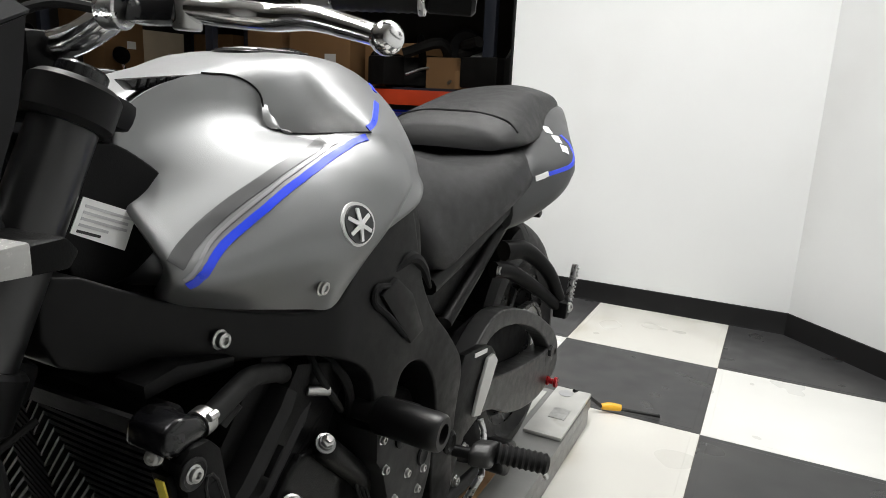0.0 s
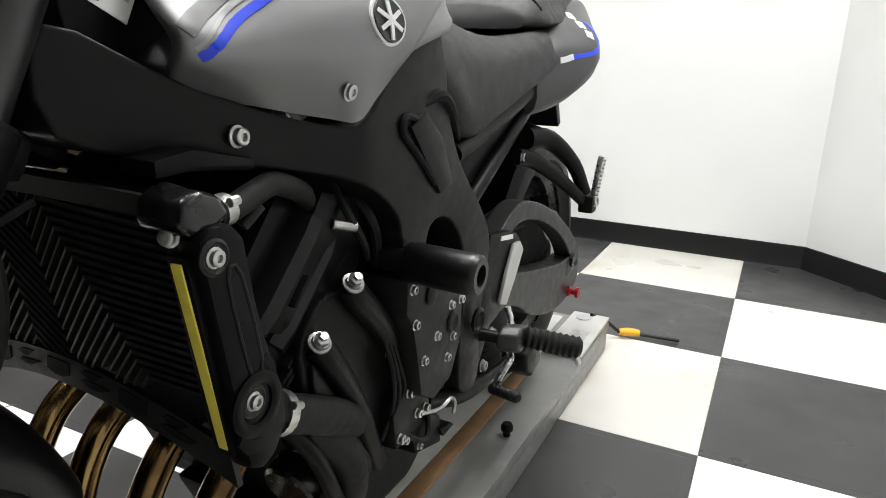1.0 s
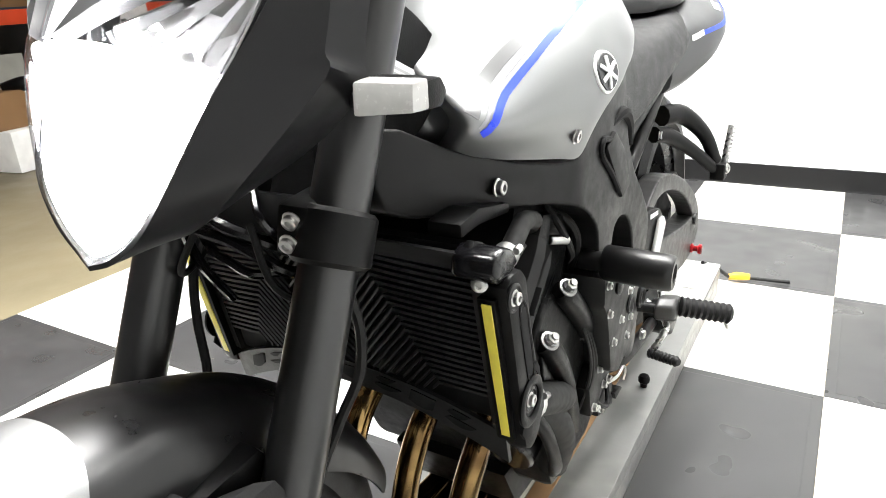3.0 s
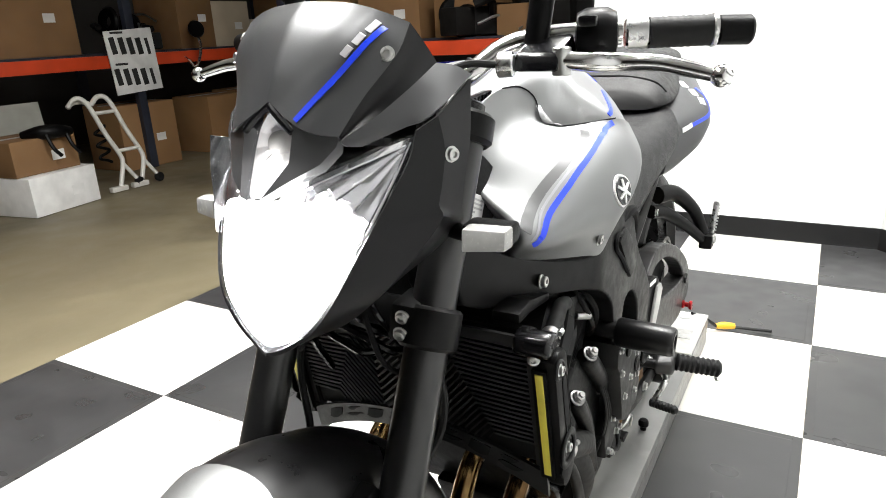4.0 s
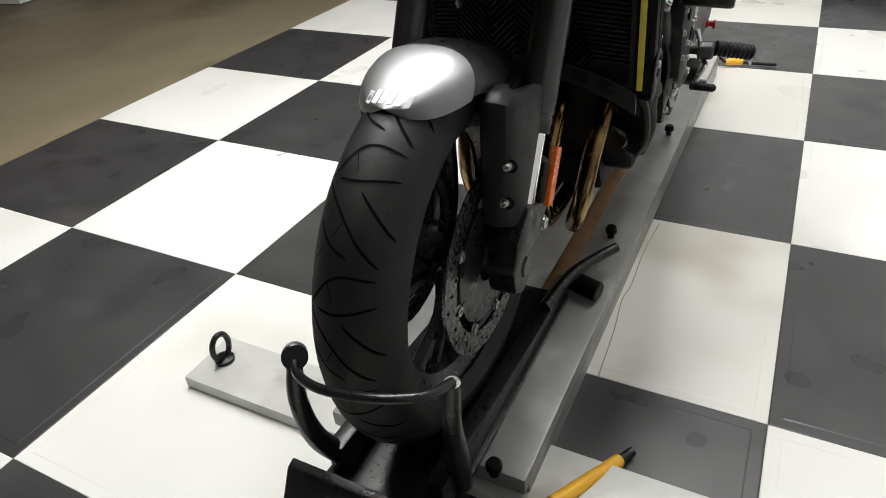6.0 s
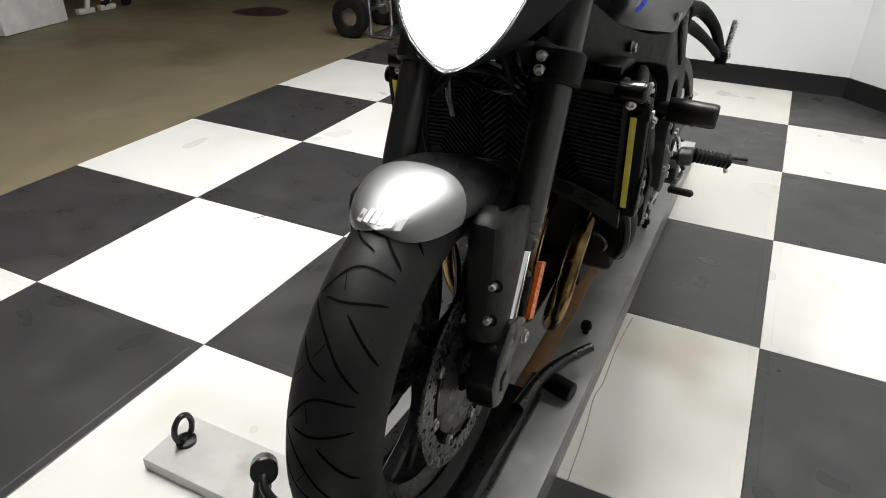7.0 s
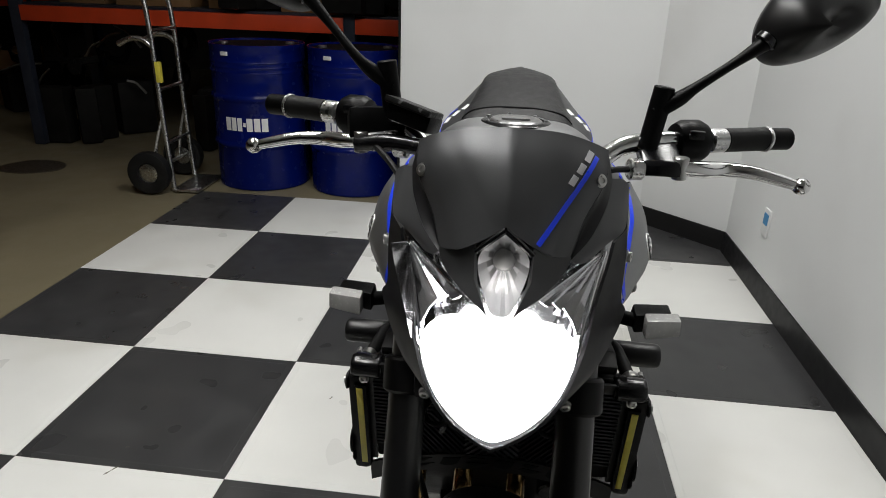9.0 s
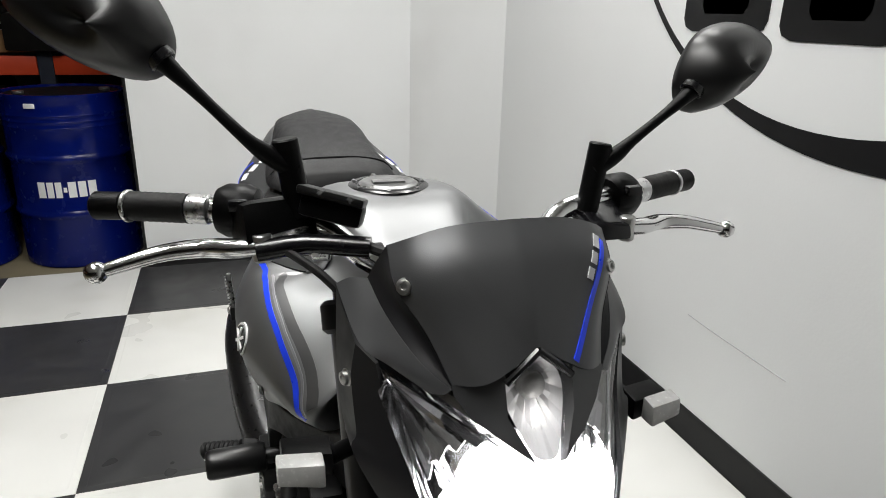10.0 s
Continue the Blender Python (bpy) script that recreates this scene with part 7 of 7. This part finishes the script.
for s in (1, -1):
    g = (lambda b: b if s > 0 else flip(b))
    hang = part("pillion_hanger", g(tube([B(0.142, 0.34, 0.71), B(0.17, 0.39, 0.705), B(0.21, 0.425, 0.66), B(0.235, 0.44, 0.60)], [0.021, 0.019, 0.015, 0.013], 10, 4)), FRAME_BLACK, bike, "black pillion footpeg hanger")
    part("hanger_arm", g(tube([B(0.139, 0.30, 0.68), B(0.16, 0.34, 0.67), B(0.20, 0.39, 0.63), B(0.235, 0.435, 0.585)], [0.016, 0.016, 0.013, 0.012], 10, 4)), FRAME_BLACK, hang)
    part("hinge_block", g(box(B(0.242, 0.44, 0.582), (0.03, 0.035, 0.035), 0.005)), FRAME_BLACK, hang)
    bolt(hang, B(s * 0.257, 0.437, 0.588), (s, -0.3, 0.1), 0.009, 0.005)
    bolt(hang, B(s * 0.152, 0.345, 0.712), (s, 0, 0), 0.008, 0.006)
    bolt(hang, B(s * 0.149, 0.30, 0.68), (s, 0, 0), 0.008, 0.006)
    peg2 = part("folded_peg", g(box(B(0.252, 0.462, 0.632), (0.012, 0.02, 0.085), 0.004, rot=(-12, 4, 0))), ALU, hang, "folded aluminium pillion peg")
    for k in range(10):
        part("peg_rib", g(box(B(0.2565 + 0.0006 * k, 0.452 + 0.0015 * k, 0.598 + 0.0075 * k), (0.007, 0.004, 0.0035), 0.0008)), ALU, peg2)
    step = part("rider_step", g(prism([(0.03, 0.38), (0.06, 0.36), (0.11, 0.425), (0.168, 0.436), (0.205, 0.485), (0.242, 0.535), (0.215, 0.560), (0.175, 0.574), (0.095, 0.583), (0.062, 0.53), (0.02, 0.45)], CX + 0.165, CX + 0.18, 0.005)), FRAME_BLACK, bike, "black rider footrest plate")
    part("heel_guard", g(prism([(0.228, 0.530), (0.208, 0.549), (0.180, 0.550), (0.150, 0.505), (0.126, 0.458), (0.158, 0.447), (0.195, 0.487)], CX + 0.182, CX + 0.189, 0.003)), SILVER, step, "silver heel guard")
    part("sticker", g(prism([(0.135, 0.572), (0.190, 0.564), (0.190, 0.556), (0.135, 0.564)], CX + 0.1798, CX + 0.1812, 0)), LABEL, step, "small white sticker")
    part("peg_bracket", g(prism([(0.032, 0.446), (0.052, 0.456), (0.080, 0.450), (0.090, 0.434), (0.080, 0.418), (0.05, 0.412), (0.032, 0.424)], CX + 0.218, CX + 0.252, 0.007, lambda x, y, z: (x, y + (x - CX - 0.205) * 0.3, z - 0.004), None, 3)), SWINGARM, step, "dark grey peg bracket")
    part("bracket_stem", g(rod(B(0.178, 0.045, 0.434), B(0.225, 0.058, 0.430), 0.010, 14)), FRAME_BLACK, step)
    peg = part("foot_peg", g(lathe([(0, 0), (0.011, 0)] + [(0.0182 - 0.0028 * (k % 2), 0.004 + 0.005 * k) for k in range(17)] + [(0.012, 0.09), (0, 0.091)], B(0.250, 0.082, 0.430), (0.92, 0.36, -0.15), 16)), RUBBER, step, "black rubber footpeg")
    part("peg_feeler", g(rod(B(0.322, 0.112, 0.412), B(0.328, 0.125, 0.385), 0.005, 10)), ALU, peg)
    if s > 0:
        side_stand = part("side_stand", tube([B(0.150, -0.07, 0.365), B(0.168, 0.02, 0.335), B(0.172, 0.14, 0.318), B(0.170, 0.26, 0.305)], [0.017, 0.014, 0.012, 0.011], 12, 4), FRAME_BLACK, bike, "folded black side stand")
        part("stand_foot", prism([(0.235, 0.325), (0.285, 0.335), (0.33, 0.318), (0.325, 0.275), (0.28, 0.262), (0.245, 0.285)], CX + 0.150, CX + 0.205, 0.010, None, None, 3), FRAME_BLACK, side_stand, "black stand foot")
        shift = part("shift_lever", tube([B(0.2, 0.13, 0.455), B(0.21, 0.125, 0.43), B(0.222, 0.09, 0.405), B(0.238, 0.055, 0.402), B(0.236, 0.04, 0.392), B(0.218, 0.038, 0.352)], 0.006, 10, 3), ALU, step, "polished shift lever")
        part("shift_peg", lathe([(0, 0)] + [(0.0095 - 0.002 * (k % 2), 0.002 + 0.004 * k) for k in range(15)] + [(0.006, 0.064), (0, 0.066)], B(0.216, 0.038, 0.352), (1, -0.55, 0.2), 14), RUBBER, shift, "small rubber shift peg")
# ignition leads and small engine fittings
part("cable_connector", rod(B(0.172, -0.318, 0.683), B(0.186, -0.295, 0.677), 0.006, 10), ZINC, engine)
part("cam_cover", prism([(-0.44, 0.64), (-0.36, 0.735), (-0.26, 0.73), (-0.27, 0.68), (-0.38, 0.60)], CX - 0.15, CX + 0.15, 0.012), ENGINE, engine, "black cam cover")
part("oil_pipe", tube([B(0.17, -0.42, 0.52), B(0.19, -0.38, 0.46), B(0.19, -0.34, 0.38), B(0.17, -0.30, 0.33)], 0.009, 10, 4), ENGINE, engine)
for k in range(5):
    part("cooling_fin", box(B(0, -0.375 + 0.012 * k, 0.55 + 0.017 * k), (0.345, 0.10, 0.005), 0.001, rot=(35, 0, 0)), ENGINE, engine)
part("oil_pan", prism([(-0.31, 0.30), (-0.27, 0.215), (-0.10, 0.205), (-0.06, 0.30)], CX - 0.10, CX + 0.10, 0.012), ENGINE, engine, "black oil pan")
part("starter_wire", tube([B(0.18, -0.22, 0.42), B(0.2, -0.19, 0.38), B(0.2, -0.15, 0.36), B(0.19, -0.13, 0.39)], 0.004, 8, 4), HOSE, engine)

# ---------------------------------------------------------------- loose things in the warehouse
sign = thing("hanging_sign", (-2.966, 2.75, 0.96), "white card with heavy black lettering hung on the rack beam", "sign")
part("card", box((-2.966, 2.75, 0.955), (0.012, 0.47, 0.53), 0.002, rot=(3, 0, 0)), LABEL, sign)
for z in (1.09, 0.83):
    for k in range(5):
        part("lettering_bar", box((-2.9585, 2.57 + 0.085 * k, z - 0.004 * k), (0.004, 0.05 if k != 4 else 0.03, 0.14), 0.0, rot=(8, 0, 0)), INK, sign, "black lettering block")
    part("small_print", box((-2.9585, 2.62, z + 0.105), (0.004, 0.12, 0.018), 0.0), INK, sign)

# white tubular paddock stand
stand = thing("paddock_stand", (-2.55, 1.95, 0), "white tubular steel motorcycle paddock stand on the concrete", "stand")
for yy in (1.93, 2.12):
    part("side_tube", tube([(-2.62, yy - 0.08, 0.66), (-2.60, yy - 0.02, 0.72), (-2.56, yy + 0.04, 0.68), (-2.50, yy + 0.10, 0.45), (-2.46, yy + 0.16, 0.28), (-2.44, yy + 0.16, 0.2), (-2.40, yy + 0.08, 0.03)], 0.019, 10, 5), WHITE_STEEL, stand)
    part("foot_tube", tube([(-2.44, yy + 0.16, 0.2), (-2.40, yy + 0.24, 0.06)], 0.016, 10, 1), WHITE_STEEL, stand)
    part("caster", lathe([(0, -0.02), (0.035, -0.02), (0.04, 0), (0.035, 0.02), (0, 0.02)], (-2.40, yy + 0.25, 0.04), (1, 0.2, 0), 16), RUBBER, stand)
    part("plastic_foot", box((-2.40, yy + 0.06, 0.02), (0.05, 0.14, 0.04), 0.008), WHITE_STEEL, stand)
part("cross_tube", rod((-2.54, 1.98, 0.60), (-2.54, 2.17, 0.60), 0.015), WHITE_STEEL, stand)
part("cross_tube", rod((-2.46, 2.09, 0.30), (-2.46, 2.28, 0.30), 0.015), WHITE_STEEL, stand)
part("top_loop", tube([(-2.62, 1.85, 0.66), (-2.63, 1.90, 0.69), (-2.63, 1.99, 0.69), (-2.62, 2.04, 0.66)], 0.019, 10, 4), WHITE_STEEL, stand)
part("coil", tube([(-2.60, 2.06 + 0.05 * math.cos(k * 1.3), 0.2 + 0.02 * k) for k in range(16)], 0.012, 8, 3), PLASTIC, stand)

carton((-2.50, 1.45, 0), (0.55, 0.5, 0.27), 100, LABEL, "white cardboard box with a red mark, on the concrete")
carton((-2.54, 1.42, 0.272), (0.5, 0.44, 0.24), 97, CARTON, "open brown cardboard box holding black parts")
strap = thing("black_harness", (-2.38, 1.50, 0.52), "black harness hanging over an open carton", "harness")
part("pad", tube([(-2.43, 1.37, 0.53), (-2.33, 1.45, 0.545), (-2.30, 1.57, 0.54), (-2.32, 1.65, 0.53)], [0.03, 0.05, 0.045, 0.03], 10, 4), PLASTIC, strap)
for yy in (1.45, 1.59):
    part("tail_strap", tube([(-2.28, yy, 0.53), (-2.24, yy + 0.01, 0.44), (-2.23, yy + 0.05, 0.38)], 0.014, 8, 4), PLASTIC, strap)
panel = single("grey_panel", box((-2.9, 1.5, 0.36), (0.03, 0.62, 0.7), 0.004, rot=(0, -6, 0)), mat("grey_green_panel", (0.3, 0.3, 0.27), 0.6), "grey board leaning against the rack", "board")

ladder = thing("step_ladder", (-2.7, 1.15, 0), "aluminium step ladder beside the rack", "ladder")
for yy in (0.92, 1.34):
    part("rail", box((-2.63 + 0.0, yy, 0.95), (0.06, 0.025, 1.95), 0.004, rot=(0, 12, 0)), ALU, ladder)
for k in range(6):
    z = 0.25 + 0.3 * k
    part("rung", box((-2.63 + (z - 0.95) * 0.21, 1.13, z), (0.08, 0.42, 0.025), 0.004), ALU, ladder)

# parts and cartons piled at the racks
carton((-3.28, 3.78, 0), (0.50, 0.5, 0.56), 92, CARTON, "tall brown carton with a white label on the concrete")
carton((-3.28, 4.30, 0), (0.48, 0.5, 0.58), 91, CARTON, "tall brown carton with a white label on the concrete")
rng = random.Random(11)


def parts_heap(place, size, n, seed, label):
    """A heap of dark motorcycle parts: bars, discs and boxes thrown together."""
    r = random.Random(seed)
    root = thing("parts_heap", place, label, "parts heap", "heaps of parts")
    for k in range(n):
        c = Vector(place) + Vector((r.uniform(-1, 1) * size[0] / 2, r.uniform(-1, 1) * size[1] / 2, r.uniform(0.1, 0.95) * size[2]))
        kind = k % 4
        m = (CLUTTER, ZINC, PLASTIC, CLUTTER)[kind]
        if kind == 0:
            c.z = place[2] + size[2] * 0.25
            bm = box(c, (r.uniform(0.12, 0.3), r.uniform(0.12, 0.3), size[2] * 0.5), 0.02, rot=(0, 0, r.uniform(0, 90)))
        elif kind == 1:
            d = Vector((r.uniform(-1, 1), r.uniform(-1, 1), r.uniform(-0.6, 0.9))).normalized() * r.uniform(0.08, 0.2)
            bm = tube([c - d, c + Vector((0, 0, 0.03)), c + d], 0.010, 8, 4)
        elif kind == 2:
            bm = lathe([(0.05, -0.02), (0.11, -0.025), (0.13, 0), (0.11, 0.025), (0.05, 0.02), (0.05, -0.02)], c, (r.uniform(-1, 1), r.uniform(-1, 1), r.uniform(-0.3, 0.3)), 20)
        else:
            bm = tube([c + Vector((r.uniform(-0.15, 0.15), r.uniform(-0.15, 0.15), r.uniform(-0.1, 0.1))) for _ in range(4)], r.uniform(0.015, 0.04), 8, 4)
        part(("block", "bar", "ring_part", "bent_tube")[kind], bm, m, root)
    return root


parts_heap((-2.75, 4.95, 0), (0.5, 0.9, 0.7), 18, 1, "heap of dark and chromed motorcycle parts on the floor")
parts_heap((-3.4, 1.2, 0), (0.6, 1.0, 0.75), 14, 2, "heap of dark motorcycle parts under the rack")
parts_heap((0.45, 3.65, 0), (1.6, 0.5, 0.85), 26, 3, "heap of dark motorcycle parts under the rack")
parts_heap((-1.0, 3.7, 0), (1.4, 0.6, 0.85), 22, 4, "heap of dark motorcycle parts under the rack")
parts_heap((0.5, 3.45, 1.04), (1.3, 0.3, 0.4), 22, 5, "dark and chromed parts heaped on the rack shelf")
parts_heap((-3.3, 3.0, 1.04), (0.3, 0.5, 0.3), 8, 6, "dark parts heaped on the rack shelf")
carton((0.62, 3.42, 1.03), (0.24, 0.2, 0.12), 8, CARTON, "small brown carton on the rack shelf")
bm = bmesh.new()
bmesh.ops.create_icosphere(bm, subdivisions=3, radius=1)
for v in bm.verts:
    q = v.co.copy()
    v.co = Vector((q.x * 0.11, q.y * 0.08, q.z * 0.07)) * (1 + 0.35 * noise.noise(q * 2.5)) + Vector((0.62, 3.42, 1.215))
single("plastic_bag", bm, BAG, "crumpled clear plastic bag lying on a carton", "bag")

lamp = thing("desk_lamp", (-2.95, 3.35, 0.95), "black round lamp on a bent chrome arm", "lamp")
part("lamp_head", lathe([(0, -0.03), (0.07, -0.02), (0.08, 0.01), (0.07, 0.03), (0, 0.02)], (-2.85, 3.38, 1.2), (1, -0.2, 0.2), 20), PLASTIC, lamp)
part("lamp_arm", tube([(-2.86, 3.38, 1.19), (-2.84, 3.4, 1.05), (-2.86, 3.36, 0.9), (-2.9, 3.34, 0.87), (-2.94, 3.33, 0.92), (-3.0, 3.33, 0.955)], 0.014, 8, 4), CHROME, lamp)

floor_stain = bmesh.new()
rimp = closed_spline([(-1.55, 2.62, 0), (-1.3, 2.55, 0), (-1.12, 2.68, 0), (-1.2, 2.86, 0), (-1.45, 2.88, 0)], 5)
skin(floor_stain, [rimp, [(p[0], p[1], -0.003) for p in rimp]])
floor_stain.transform(Matrix.Translation((0, 0, -0.0022)))
tagged(part("oil_stain", fix(floor_stain), mat("oil_stain", (0.05, 0.04, 0.03), 0.35)), "dark oil stain on the concrete floor", "stain", kind="structure")

crack = tube([(2.132, -0.018, -0.0006), (2.124, -0.16, -0.0006), (2.127, -0.30, -0.0006), (2.121, -0.36, -0.0006), (2.131, -0.47, -0.0006), (2.137, -0.608, -0.0006)], 0.0016, 6, 4)
tagged(part("tile_crack", crack, mat("dirt_in_crack", (0.36, 0.31, 0.24), 0.8)), "thin dirty crack across a white tile", "crack", kind="structure")

# short scuffs and chips on the tiles
SCUFF = mat("dark_scuff", (0.10, 0.09, 0.075), 0.6)
for x, y, long, turn in ((0.906, -0.014, 0.050, 62), (0.895, 0.083, 0.010, 20), (1.402, 0.414, 0.014, 65)):
    bm = bmesh.new()
    skin(bm, [[(long * (k / 5 - 0.5), w * (0.0015 + 0.0012 * math.sin(k * 2.1)) * (0.3 if k in (0, 5) else 1), h) for w, h in ((-1, 0), (1, 0), (1, 0.0008), (-1, 0.0008))] for k in range(6)])
    bm.transform(pose(x, y, -0.0002, 0, 0, turn))
    tagged(part("tile_scuff", fix(bm), SCUFF), "short dark scuff on a floor tile", "scuff", kind="structure")

# ---------------------------------------------------------------- floor tiles
tile_mesh = {}


def tile_shape(w, d):
    key = (round(w, 3), round(d, 3))
    if key not in tile_mesh:
        bm = bmesh.new()
        e = 0.0022
        low = [(-w / 2, -d / 2), (w / 2, -d / 2), (w / 2, d / 2), (-w / 2, d / 2)]
        skin(bm, [[(px, py, -0.0038) for px, py in low], [(px, py, -0.0012) for px, py in low],
                  [(px * (1 - 2 * e / w), py * (1 - 2 * e / d), -0.0006) for px, py in low],
                  [(px * (1 - 0.044 / w), py * (1 - 0.044 / d), -0.0006) for px, py in low],
                  [(px * (1 - 0.050 / w), py * (1 - 0.050 / d), 0) for px, py in low]])
        fix(bm)
        for which in (TILE_WHITE, TILE_DARK, TILE_WORN):
            me = bpy.data.meshes.new("tile")
            bm.to_mesh(me)
            me.materials.append(which)
            tile_mesh.setdefault(key, []).append(me)
        bm.free()
    return tile_mesh[key]


for row in range(-9, 4):
    for col in range(5):
        tile = new("tile", tile_shape(TILE - 0.0012, TILE - 0.0012)[2 if col == 3 and (row + col) % 2 == 0 else (row + col) % 2])
        tile.parent = floor
        tile.location = Vector(((col + 0.5) * TILE, (row + 0.5) * TILE, 0)) - floor.location
